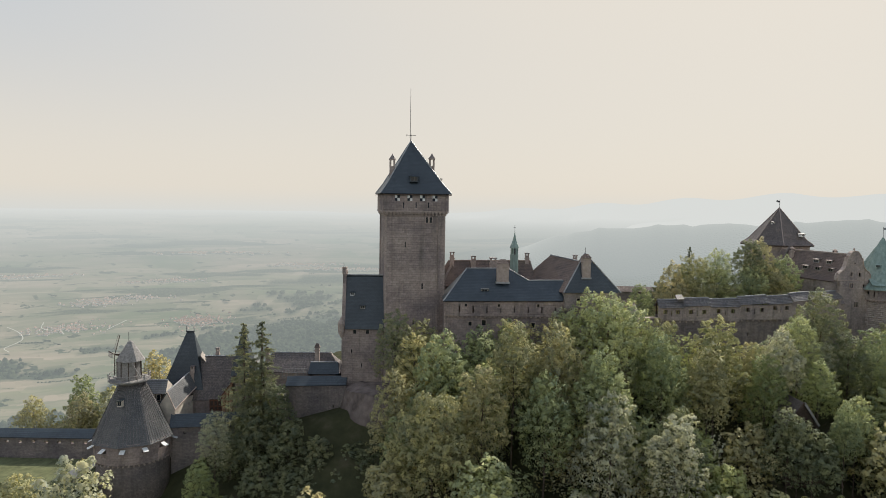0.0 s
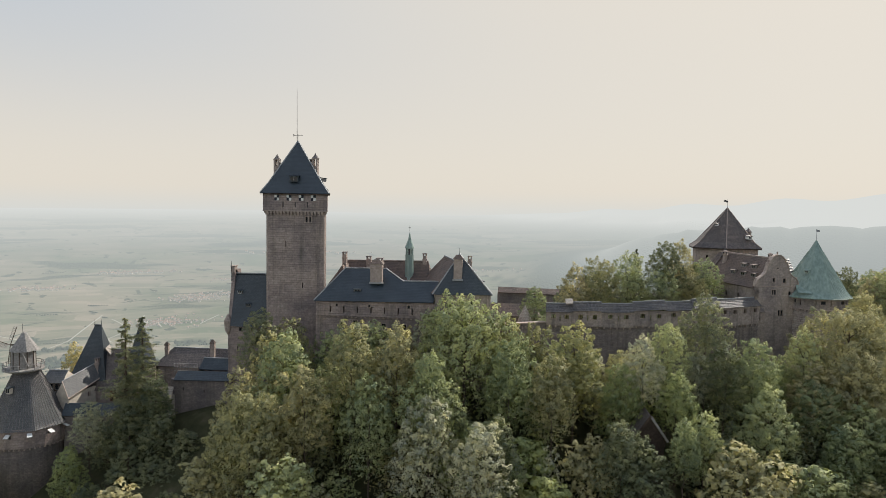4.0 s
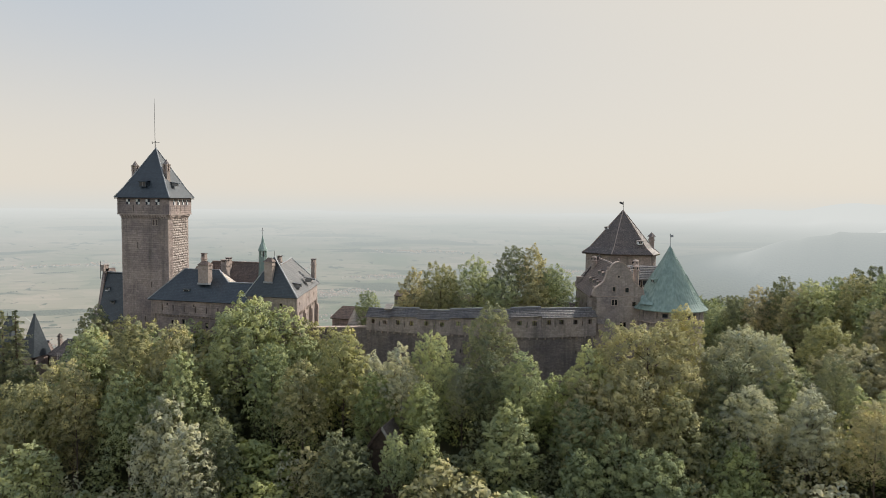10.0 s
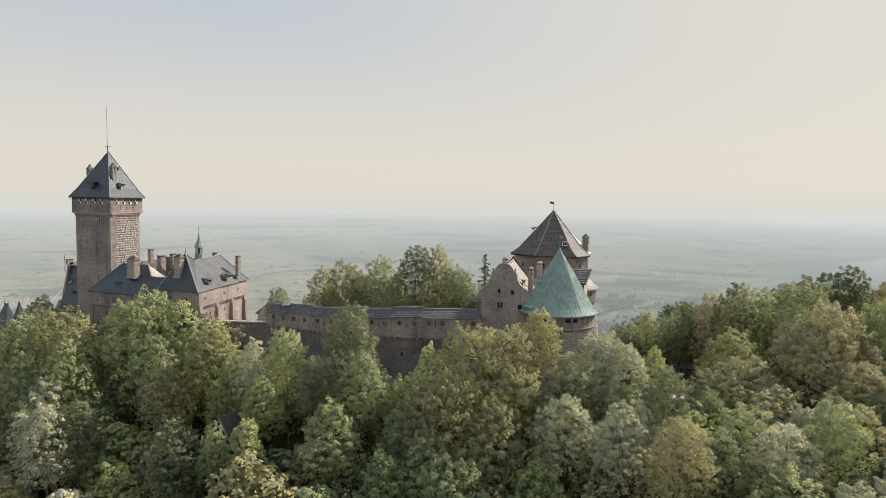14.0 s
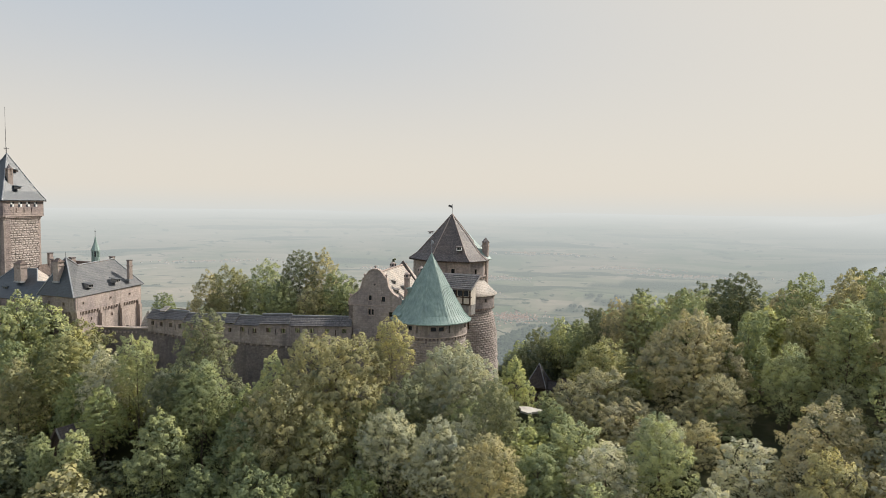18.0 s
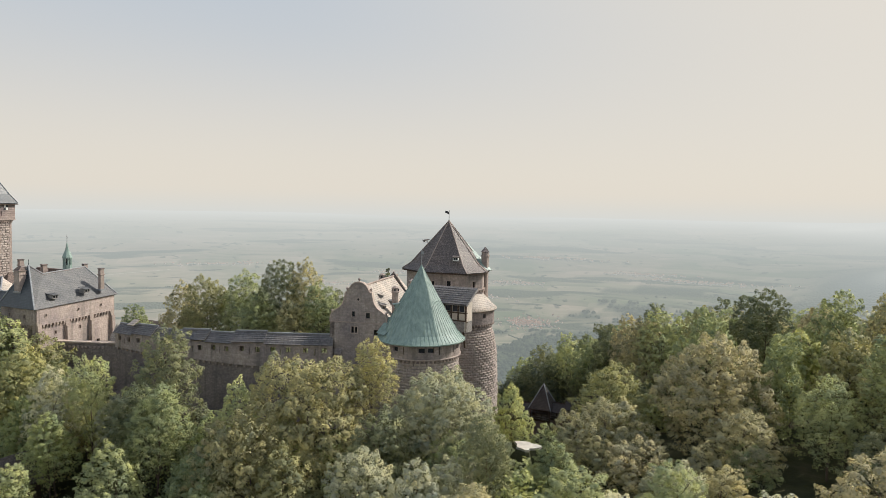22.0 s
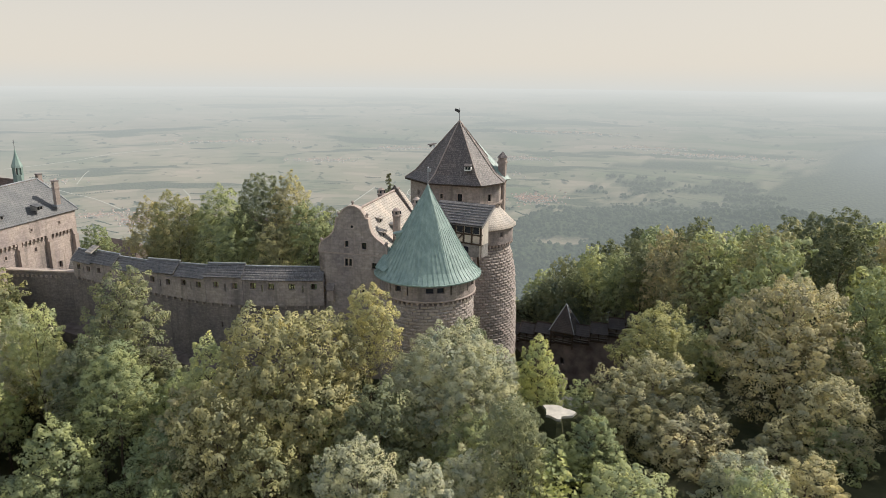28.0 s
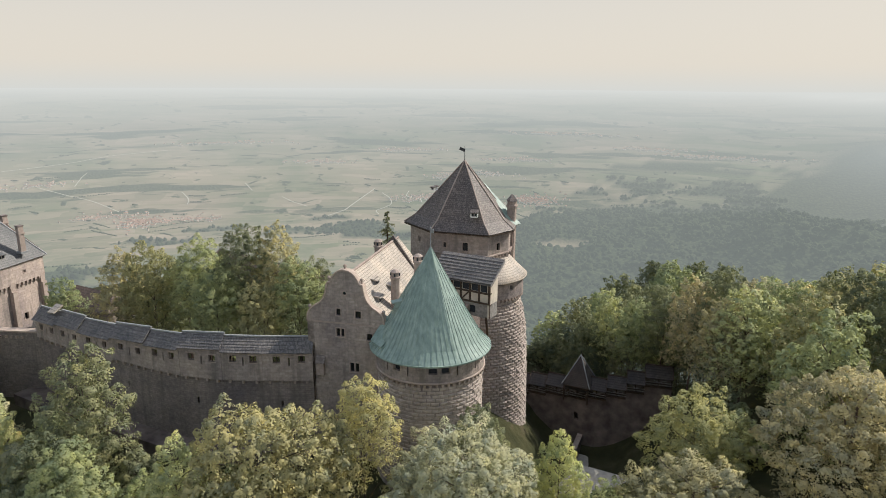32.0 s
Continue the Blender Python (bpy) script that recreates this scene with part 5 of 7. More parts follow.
# ---- the stair house that leans on the keep ----
SH = thing("stair_house", (-16, 158, -10), "narrow stone annex with a steep dark lean-to slate roof", "house")
s0, s1 = (-20.3, 156.6), (-10.9, 156.2)
sw_holes = [(3.0, 2.6, 0.75, 0.9), (5.9, 2.6, 0.75, 0.9), (2.3, -2.0, 0.3, 1.0), (4.6, -5.2, 0.3, 1.0)]
part("wall", wall_panel(s0, s1, -12, 4.2, 1.0, sw_holes), STONE, SH)
for h in sw_holes:
    window(Face(s0, s1), *h, SH)
part("wall", wall_panel((-20.3, 166.6), s0, -12, 4.2, 1.0), STONE, SH)
gable = [(-20.3, 166.6, 4.2), (-20.3, 156.6, 4.2), (-20.3, 159.4, 16.6), (-20.3, 162.5, 16.6)]
part("gable_wall", (gable + [(x + 0.8, y, z) for x, y, z in gable], [(0, 1, 2, 3), (7, 6, 5, 4), (1, 5, 6, 2), (0, 3, 7, 4), (3, 2, 6, 7), (0, 4, 5, 1)]), STONE, SH)
part("roof_slope", slab([(-19.5, 155.9, 3.8), (-10.3, 155.5, 3.8), (-10.6, 159.7, 15.7), (-19.5, 159.9, 15.7)], 0.25), SLATE, SH)
part("roof_slope", slab([(-10.6, 166, 3.8), (-19.5, 166, 3.8), (-19.5, 159.9, 15.7), (-10.6, 159.7, 15.7)], 0.25), SLATE, SH)
part("ridge_cap", ridge_cap((-19.5, 159.85, 15.75), (-11, 159.7, 15.75)), LEAD, SH)
part("chimney", join(box((-20.4, 158.7, 16.0), (-19.5, 160.4, 17.4)), box((-20.5, 158.6, 17.4), (-19.4, 160.5, 17.6))), STONE_TRIM, SH)
part("finial", lathe(-20.0, 158.2, [(0.09, 14), (0.05, 18.6), (0, 18.9)], 6), IRON, SH)
part("corner_bracket", lathe(-20.3, 156.6, [(0.1, 1.6), (0.75, 2.8), (0.85, 4.2), (0.9, 5.0), (0.05, 6.6)], 10), STONE_TRIM, SH)
dormer((-18.0, 157.9, 11.2), (0, -1), 0.9, 0.8, 0.7, SH, SLATE, WHITE_PAINT)
dormer((-15.6, 157.0, 8.3), (0, -1), 1.1, 0.8, 0.7, SH, SLATE, WOOD_GREY)

# ---- the palace: front range, corner pavilion and north range ----
PAL = thing("palace_front_range", (14, 152, -6), "pink sandstone range with a hipped dark slate roof", "house")
f0, f1 = (3.2, 149.2), (29.0, 148.4)
fh = [(3.0 + 3.0 * k, 9.0, 0.3, 1.4) for k in range(8)] + [(5.2, 6.0, 0.7, 0.9), (8.2, 6.1, 0.9, 1.2), (7.8, 3.2, 1.0, 1.4), (14.5, 5.6, 0.9, 1.2), (19, 5.6, 0.9, 1.2)]
fh2 = [(4.4, 10.3, 0.5, 0.6), (11.6, 10.3, 0.5, 0.6), (20.2, 10.3, 0.6, 0.7)]
FF = Face(f0, f1)
part("wall", wall_panel(f0, f1, -8, 8.2, 1.0, [h for h in fh if h[1] + h[3] < 8]), STONE, PAL)
upper0, upper1 = FF.at(-0.2, 0.45, 0)[:2], FF.at(FF.L, 0.45, 0)[:2]
part("wall", wall_panel(upper0, upper1, 8.2, 11.6, 0.9, [h for h in fh if h[1] > 8.3] + fh2), STONE, PAL, "jettied upper wall of the walkway")
UF = Face(upper0, upper1)
for h in fh:
    if h[2] > 0.5:
        window(FF, *h, PAL)
for h in fh2:
    window(UF, *h, PAL)
for k in range(26):
    u = 0.5 + k * 1.0
    part("corbel", FF.block(u - 0.16, u + 0.16, -0.1, 0.38, 7.9, 8.2), STONE_TRIM, PAL)
part("wall", wall_panel((2.7, 160), (2.7, 149.0), -8, 11.6, 0.9), STONE, PAL)
e = [(2.4, 148.2, 11.5), (28.5, 147.4, 11.9), (28.5, 160.5, 11.9), (2.4, 160.5, 11.5)]
for sl in (slab([e[0], (21.5, 147.6, 11.8), (21.5, 151.6, 15.8), (17.2, 154.4, 18.2), (7.9, 154.4, 18.1)], 0.2), slab([(21.5, 147.6, 11.8), e[1], (29.5, 151.6, 15.9), (21.5, 151.6, 15.8)], 0.2)):
    part("roof_slope", sl, SLATE, PAL)
part("roof_slope", slab([e[3], e[0], (7.9, 154.4, 18.1)], 0.2), SLATE, PAL)
part("roof_slope", slab([(21.5, 160.5, 11.9), e[3], (7.9, 154.4, 18.1), (17.2, 154.4, 18.2)], 0.2), SLATE, PAL)
# right-hand hip in pale tile: its sunlight is put into the colour
part("roof_slope", slab([(21.5, 151.6, 15.8), (22.5, 160.5, 11.9), (17.2, 154.4, 18.2)], 0.2), TILE_PALE, PAL)
part("roof_slope", slab([(29.5, 151.6, 15.9), (29.5, 160.5, 11.9), (22.5, 160.5, 11.9), (21.5, 151.6, 15.8)], 0.2), TILE_BROWN, PAL)
for a, b in (((7.9, 154.4, 18.1), (17.2, 154.4, 18.2)), ((17.2, 154.4, 18.2), (21.5, 151.6, 15.8)), ((21.5, 151.6, 15.8), (29.2, 151.6, 15.9)), (e[0], (7.9, 154.4, 18.1))):
    part("ridge_cap", ridge_cap(a, b, 0.14), LEAD, PAL)


def chimney(x, y, z0, z1, w, d, parent, gabled=False, turn=0.0):
    m = Matrix.Translation((x, y, 0)) @ Matrix.Rotation(radians(turn), 4, "Z")
    ch = part("chimney", join(turned(box((-w / 2, -d / 2, z0), (w / 2, d / 2, z1)), m), turned(box((-w / 2 - .12, -d / 2 - .12, z1 - .9), (w / 2 + .12, d / 2 + .12, z1 - .65)), m)), STONE_TRIM, parent)
    part("flashing", turned(box((-w / 2 - .2, -d / 2 - .2, z0), (w / 2 + .2, d / 2 + .2, z0 + 0.35)), m), LEAD, ch)
    if gabled:
        r = [(-w / 2 - .2, -d / 2 - .2, z1), (w / 2 + .2, -d / 2 - .2, z1), (w / 2 + .2, d / 2 + .2, z1), (-w / 2 - .2, d / 2 + .2, z1), (-w / 4, 0, z1 + 0.9), (w / 4, 0, z1 + 0.9)]
        part("chimney_roof", turned((r, [(0, 1, 5, 4), (1, 2, 5), (2, 3, 4, 5), (3, 0, 4), (3, 2, 1, 0)]), m), TILE_BROWN, ch)
    else:
        for s in (-1, 1):
            part("flue_pier", turned(box((s * w * .36 - .13, -d / 2, z1), (s * w * .36 + .13, d / 2, z1 + .5)), m), STONE_TRIM, ch)
        part("chimney_lid", turned(box((-w / 2 - .1, -d / 2 - .1, z1 + .5), (w / 2 + .1, d / 2 + .1, z1 + .68)), m), STONE_DARK, ch)


chimney(15.6, 151.3, 15.2, 19.6, 2.6, 1.6, PAL, True)
dormer((11.6, 149.8, 13.1), (0, -1), 1.5, 1.0, 1.0, PAL, SLATE, WOOD_GREY)

PAV = thing("palace_pavilion", (35, 158, -6), "corner pavilion with a high hipped slate roof and buttressed side", "house")
c0, c1, c2, c3 = (29.2, 148.0), (40.2, 148.2), (33.9, 169.6), (24.0, 168.8)
wn = {0: [(5.5, 9.3, 0.9, 1.2)], 1: [(2.6, 3.6, 1.0, 1.4), (4.8, 1.8, 0.9, 1.3), (10.4, 3.4, 0.9, 1.3), (17.6, 3.2, 0.9, 1.3)] + [(5.0, 7.9, 0.5, 0.7), (12.0, 7.9, 0.5, 0.7)] + [(3.2, 0.6, 1.1, 1.5), (9, 0.8, 1.1, 1.5)]}
for i, (p, q) in enumerate(((c0, c1), (c1, c2), (c2, c3), (c3, c0))):
    hs = wn.get(i, [])
    # the right-hand wall is painted sunlit with the lighter stone
    part("wall", wall_panel(p, q, -8, 10.4, 1.0, hs), STONE_SUNLIT if i == 1 else STONE, PAV)
    fc = Face(p, q)
    for h in hs:
        window(fc, *h, PAV, 2 if h[2] > 1 else 1)
    p2, q2 = fc.at(-0.35, 0.4, 0)[:2], fc.at(fc.L + 0.35, 0.4, 0)[:2]
    f2 = Face(p2, q2)
    h2 = [(2.4, 12.0, 0.5, 0.5), (11.5, 12.0, 0.5, 0.5), (18.5, 12.0, 0.5, 0.5)] if i == 1 else ([(3.0, 11.6, 0.7, 0.8), (8.0, 11.6, 0.7, 0.8)] if i == 0 else [])
    part("upper_wall", wall_panel(p2, q2, 10.4, 14.0, 0.8, h2), STONE_SUNLIT if i == 1 else STONE_GREY, PAV)
    for h in h2:
        window(f2, *h, PAV)
    for k in range(int(fc.L / 0.95)):
        u = 0.5 + k * 0.95
        part("corbel", join(fc.block(u - 0.2, u + 0.2, -0.1, 0.42, 9.95, 10.4), fc.block(u - 0.16, u + 0.16, -0.1, 0.22, 9.55, 9.95)), STONE_TRIM, PAV)
    if i == 1:
        for u in (0.4, 8.0, 15.2, 22.0):
            part("buttress", join(fc.block(u - 0.5, u + 0.5, -0.1, 0.75, -8, 9.2), (lambda a: a)(fc.block(u - 0.5, u + 0.5, -0.1, 0.45, 9.2, 10.8))), STONE_TRIM, PAV)
EV = [(28.4, 147.0, 13.7), (41.1, 147.3, 13.8), (34.5, 170.7, 14.1), (23.0, 170.0, 13.9)]
RG = ((33.8, 150.6, 22.1), (29.3, 166.0, 20.5))
SADDLE = (33.3, 153.8, 20.1)
# right and rear slopes in lighter grey than the front: painted sunlight
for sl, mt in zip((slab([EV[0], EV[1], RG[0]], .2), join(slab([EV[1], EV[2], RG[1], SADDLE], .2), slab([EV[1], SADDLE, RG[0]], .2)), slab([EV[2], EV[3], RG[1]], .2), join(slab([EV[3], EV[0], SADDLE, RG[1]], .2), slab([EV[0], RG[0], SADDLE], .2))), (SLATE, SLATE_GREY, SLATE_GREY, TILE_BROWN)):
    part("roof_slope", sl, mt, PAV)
for a, b in ((RG[0], SADDLE), (SADDLE, RG[1]), (EV[0], RG[0]), (EV[1], RG[0]), (EV[2], RG[1])):
    part("ridge_cap", ridge_cap(a, b, 0.14), LEAD, PAV)
chimney(33.6, 148.9, 16.6, 21.2, 1.8, 1.4, PAV, True)
chimney(35.3, 166.0, 15.5, 19.9, 0.9, 0.9, PAV)
dormer((38.9, 153.0, 15.3), (1, 0.2), 1.4, 0.9, 1.5, PAV, SLATE_GREY, WOOD_GREY)
dormer((37.2, 161.3, 15.6), (1, 0.2), 1.4, 0.9, 1.5, PAV, SLATE_GREY, WOOD_GREY)
part("finial", lathe(RG[0][0], RG[0][1], [(0.07, RG[0][2] - 0.1), (0.04, RG[0][2] + 1.2), (0, RG[0][2] + 1.4)], 6), IRON, PAV)

NOR = thing("palace_north_range", (16, 170, -6), "long range with a brown clay tile roof and chimneys", "house")
for p, q in (((2.0, 165.5), (25.6, 165.5)), ((25.6, 165.5), (25.6, 174.0)), ((25.6, 174.0), (2.0, 174.0)), ((2.0, 174.0), (2.0, 165.5))):
    part("wall", wall_panel(p, q, -8, 13.2, 0.9, [(4 + 4 * k, 9.0, 1.0, 1.4) for k in range(6)] if p[1] == q[1] == 165.5 else []), STONE, NOR)
for sl in hip_roof([(1.2, 164.8, 13.0), (26.2, 164.8, 13.0), (26.2, 174.8, 13.0), (1.2, 174.8, 13.0)], ((4.5, 169.8, 18.5), (25.0, 169.8, 18.7))):
    part("roof_slope", sl, TILE_BROWN, NOR)
part("ridge_cap", ridge_cap((4.5, 169.8, 18.55), (25.0, 169.8, 18.75), 0.14), STONE_TRIM, NOR)
for x, y, z, w in ((5.2, 165.4, 20.3, 1.0), (10.6, 167.9, 19.2, 1.1), (24.1, 169.6, 20.0, 0.9), (14.6, 160.6, 19.4, 1.5)):
    chimney(x, y, z - 7, z, w, w, NOR)
EAS = thing("palace_gallery_roof", (4, 161, -6), "small brown roof with a pale gable behind the keep", "house")
part("wall", box((3.0, 160.3, -8), (7.6, 171.8, 13.6)), STONE, EAS)
for sl in hip_roof([(2.6, 159.8, 13.4), (8.1, 159.8, 13.4), (8.1, 172.2, 13.4), (2.6, 172.2, 13.4)], ((5.2, 162.5, 18.0), (5.2, 170, 18.0))):
    part("roof_slope", sl, TILE_BROWN, EAS)

# stair turret with its slender copper spire
SPI = thing("copper_spire", (20.6, 167.5, 0), "slender green copper spire with an open lantern", "spire")
sx, sy = 20.6, 167.5
part("shaft", lathe(sx, sy, [(1.5, -6), (1.5, 14.5), (1.15, 15.0), (1.0, 18.2), (1.02, 20.4)], 8), COPPER, SPI)
for k in range(8):
    a = math.pi / 4 * k + math.pi / 8
    part("lantern_post", beam((sx + 0.82 * math.cos(a), sy + 0.82 * math.sin(a), 20.3), (sx + 0.82 * math.cos(a), sy + 0.82 * math.sin(a), 22.0), 0.26), COPPER, SPI)
part("lantern_core", lathe(sx, sy, [(0.3, 20.3), (0.3, 22)], 8), IRON, SPI)
part("spire_roof", lathe(sx, sy, [(1.15, 21.95), (1.1, 22.3), (0.42, 24.0), (0.1, 25.6), (0.0, 26.0)], 8), COPPER, SPI)
part("cross", join(beam((sx, sy, 25.8), (sx, sy, 27.6), 0.07), beam((sx - 0.3, sy, 27.0), (sx + 0.3, sy, 27.0), 0.07)), IRON, SPI)

# ---- the curtain wall with its roofed wall-walk ----
CW = thing("curtain_wall", (78, 158, -8), "long dark sandstone curtain wall on its rock", "wall")
LINE = [(53.0, 156.9), (58.8, 156.6), (65.0, 156.3), (72.0, 156.5), (79.0, 156.8), (85.0, 157.4), (91.0, 159.2), (96.0, 161.6), (101.7, 165.1)]
RIDGE = [10.9, 11.0, 11.2, 11.4, 11.9, 12.2, 12.5, 12.5, 12.4]
for k in range(len(LINE) - 1):
    p, q = LINE[k], LINE[k + 1]
    fc = Face(p, q)
    zc = 6.2 if k < 3 else 6.6
    ze = min(RIDGE[k], RIDGE[k + 1]) - 1.55
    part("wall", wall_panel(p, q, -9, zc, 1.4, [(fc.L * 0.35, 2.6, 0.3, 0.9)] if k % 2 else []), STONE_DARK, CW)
    p2, q2 = fc.at(0, 0.35, 0)[:2], fc.at(fc.L, 0.35, 0)[:2]
    zw = (RIDGE[k] + RIDGE[k + 1]) / 2 - 3.2
    holes = [(fc.L * 0.28, zw, 0.95, 0.95), (fc.L * 0.78, zw, 0.95, 0.95)]
    slit = [(fc.L * 0.53, zw - 0.5, 0.22, 1.2)]
    part("parapet", wall_panel(p2, q2, zc, ze + 0.25, 0.45, holes + slit), STONE_GREY, CW)
    f2 = Face(p2, q2)
    for u, z, w, h in holes:
        part("lintel", f2.block(u - w / 2 - 0.2, u + w / 2 + 0.2, -0.1, 0.04, z + h, z + h + 0.22), STONE_TRIM, CW)
        part("sill", f2.block(u - w / 2 - 0.12, u + w / 2 + 0.12, -0.1, 0.08, z - 0.12, z), STONE_TRIM, CW)
        part("bar", f2.block(u - 0.05, u + 0.05, -0.25, -0.15, z, z + h), WOOD_DARK, CW)
    n = int(fc.L / 1.4)
    for i in range(n):
        u = fc.L * (i + 0.5) / n
        part("corbel", fc.block(u - 0.14, u + 0.14, -0.05, 0.36, zc - 0.42, zc), STONE_TRIM, CW)
    part("walkway_floor", fc.block(0, fc.L, -1.5, 0.3, zc, zc + 0.14), STONE_TRIM, CW)
    part("back_post", join(beam(fc.at(0.3, -2.3, 4.0), fc.at(0.3, -2.3, ze + 0.6), 0.25), beam(fc.at(fc.L / 2, -2.3, 4.0), fc.at(fc.L / 2, -2.3, ze + 0.6), 0.25)), WOOD_DARK, CW)
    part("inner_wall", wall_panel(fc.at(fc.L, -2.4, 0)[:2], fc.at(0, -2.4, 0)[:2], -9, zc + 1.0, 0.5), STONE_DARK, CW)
    # tiles laid in overlapping courses, each one a ledge
    step = 0.35 if k in (1, 3, 5) else 0.0
    rz0, rz1 = RIDGE[k] + step, RIDGE[k + 1] + (0.35 if k in (0, 2, 4) else 0) * 0 + step
    over = 0.06
    roof = part("walk_roof", join(slab([fc.at(fc.L + over, -3.2, rz1 - 1.7), fc.at(-over, -3.2, rz0 - 1.7), fc.at(-over, -1.0, rz0), fc.at(fc.L + over, -1.0, rz1)], 0.1)), TILE_WALK, CW)
    for c in range(6):
        t0, t1 = c / 6, (c + 1) / 6 + 0.03
        n0, n1 = 0.85 - 1.85 * t0, 0.85 - 1.85 * t1
        d0, d1 = 1.75 * (1 - t0), 1.75 * (1 - t1)
        part("tile_course", slab([fc.at(-over, n0, rz0 - d0 + 0.10), fc.at(fc.L + over, n0, rz1 - d0 + 0.10), fc.at(fc.L + over, n1, rz1 - d1 + 0.02), fc.at(-over, n1, rz0 - d1 + 0.02)], 0.09), TILE_WALK, roof)
    part("ridge_tiles", ridge_cap(fc.at(-over, -1.0, rz0 + 0.04), fc.at(fc.L + over, -1.0, rz1 + 0.04), 0.14), LEAD, roof)
# small gable slope closing the low end of the walk, sunlight painted as pale tile
g = Face((58.4, 160.5), (58.4, 155.9))
part("end_gable", join(slab([(57.2, 156.2, 11.2), (58.8, 156.2, 11.3), (58.8, 157.8, 12.2), (57.2, 157.8, 12.1)], 0.25)), TILE_PALE, CW)
part("wall_foot", prism([(50, 153.2), (66, 153.0), (86, 154.0), (103, 161.5), (101, 165), (85, 158.2), (50, 157.5)], -10, -3.0), ROCK, CW)

LOWW = thing("low_wall", (45, 153, -6), "plain stone wall without a roof joining palace and wall-walk", "wall")
part("wall", wall_panel((40.5, 151.8), (53.0, 157.2), -9, 6.6, 1.2, [(4, 2.5, 0.3, 0.9)]), STONE_DARK, LOWW)
lf = Face((40.5, 151.8), (53.0, 157.2))
part("coping", lf.block(-0.1, lf.L, -1.3, 0.18, 6.6, 6.85), STONE_PALE, LOWW)
for k in range(12):
    part("corbel", lf.block(0.5 + 0.9 * k - .15, 0.5 + 0.9 * k + .15, -0.1, 0.3, 5.6, 6.0), STONE_TRIM, LOWW)
GARD = thing("garden_lodge", (47, 172, -5), "low lodge with a brown roof and a small conical turret", "house")
part("wall", box((38.5, 169.5, -6), (52.0, 175, 6.0)), STONE, GARD)
for sl in hip_roof([(38, 169, 5.9), (52.5, 169, 5.9), (52.5, 175.5, 5.9), (38, 175.5, 5.9)], ((40, 172.2, 8.6), (50.5, 172.2, 8.6))):
    part("roof_slope", sl, TILE_BROWN, GARD)
part("turret_roof", lathe(48.4, 160.4, [(1.9, 5.6), (1.3, 7.4), (0.5, 9.0), (0.0, 10.0)], 12), TILE_PALE, GARD)
part("turret", lathe(48.4, 160.4, [(1.5, -6), (1.5, 5.7)], 12), STONE, GARD)
# terrace of the upper garden, between the walls
solo("garden_terrace", prism([(41, 159), (51, 158.6), (72, 159.2), (85, 160.2), (99, 167), (96, 196), (70, 205), (42, 200)], -7, 2.2), GRASS, "grassed garden terrace behind the curtain wall", "terrace", kind="structure")
NW = thing("north_wall", (75, 205, -6), "rear curtain wall with a small tiled roof", "wall")
part("wall", wall_panel((99, 197), (42, 205), -9, 7.0, 1.2), STONE_DARK, NW)
part("wall_roof", slab([(42, 203.2, 7.2), (99, 195.4, 7.2), (99, 197.4, 8.6), (42, 205.4, 8.6)], 0.2), TILE_BROWN, NW)
import collections

# ---- the gabled house on the great bastion ----
HS = thing("gabled_house", (105, 176, -6), "stone house with a curved gable and a tile roof painted pale on its sunny side", "house")
ha, hb = Vector((100.9, 165.3, 0)), Vector((111.4, 168.1, 0))
hd = (hb - ha).normalized()
hn = Vector((-hd.y, hd.x, 0))
HL = (hb - ha).length
HDEP = 20.5
hc, hdd = hb + hn * HDEP, ha + hn * HDEP
FH = Face(ha.xy, hb.xy)
ZE = 15.0
hw = [(4.7, 13.1, 1.15, 1.15, 2), (8.8, 12.9, 0.8, 0.95, 1), (4.5, 16.05, 0.62, 0.95, 1), (7.25, 15.85, 0.8, 1.0, 1), (6.6, 8.2, 1.3, 1.3, 2)]
part("front_wall", wall_panel(ha.xy, hb.xy, -8, ZE, 0.9, [h[:4] for h in hw if h[2] and h[1] + h[3] < ZE]), STONE_GREY, HS)
for h in hw:
    if h[2]:
        window(FH, *h[:4], HS, h[4], 0.3)
# gable: shoulders swept in ogee curves
prof = [(0, ZE), (0.1, 16.0), (0.35, 16.5), (0.9, 17.0), (1.7, 17.5), (2.35, 18.2), (2.7, 19.0), (2.85, 19.7), (2.95, 20.4), (3.35, 20.5), (3.65, 21.1), (4.1, 21.75), (4.7, 22.15), (HL / 2, 22.3)]
prof = prof + [(HL - u, z) for u, z in reversed(prof[:-1])]


def cut_gable(thick, hole_list):
    """The gable's outline filled strip by strip, leaving the window holes open."""
    out = []
    us = sorted({round(u, 3) for u, _ in prof} | {round(h[0] + s * h[2] / 2, 3) for h in hole_list for s in (-1, 1)})
    zat = lambda u: float(np.interp(u, [p[0] for p in prof], [p[1] for p in prof]))
    for a, b in zip(us, us[1:]):
        if b - a < 1e-4:
            continue
        spans = [(ZE, None)]
        for h in hole_list:
            if h[0] - h[2] / 2 < (a + b) / 2 < h[0] + h[2] / 2:
                spans = [(ZE, h[1]), (h[1] + h[3], None)]
        for z0, z1 in spans:
            za, zb = (z1, z1) if z1 else (zat(a), zat(b))
            if za <= z0 and zb <= z0:
                continue
            v = [FH.at(u, n, z) for n in (0, -thick) for u, z in ((a, z0), (b, z0), (b, max(zb, z0)), (a, max(za, z0)))]
            out.append((v, [(0, 1, 2, 3), (7, 6, 5, 4), (3, 2, 6, 7), (0, 4, 5, 1), (1, 5, 6, 2), (0, 3, 7, 4)]))
    # weld the strips into one wall: shared corners merge, inner faces go
    v, f = join(*out)
    key, new_v, remap = {}, [], []
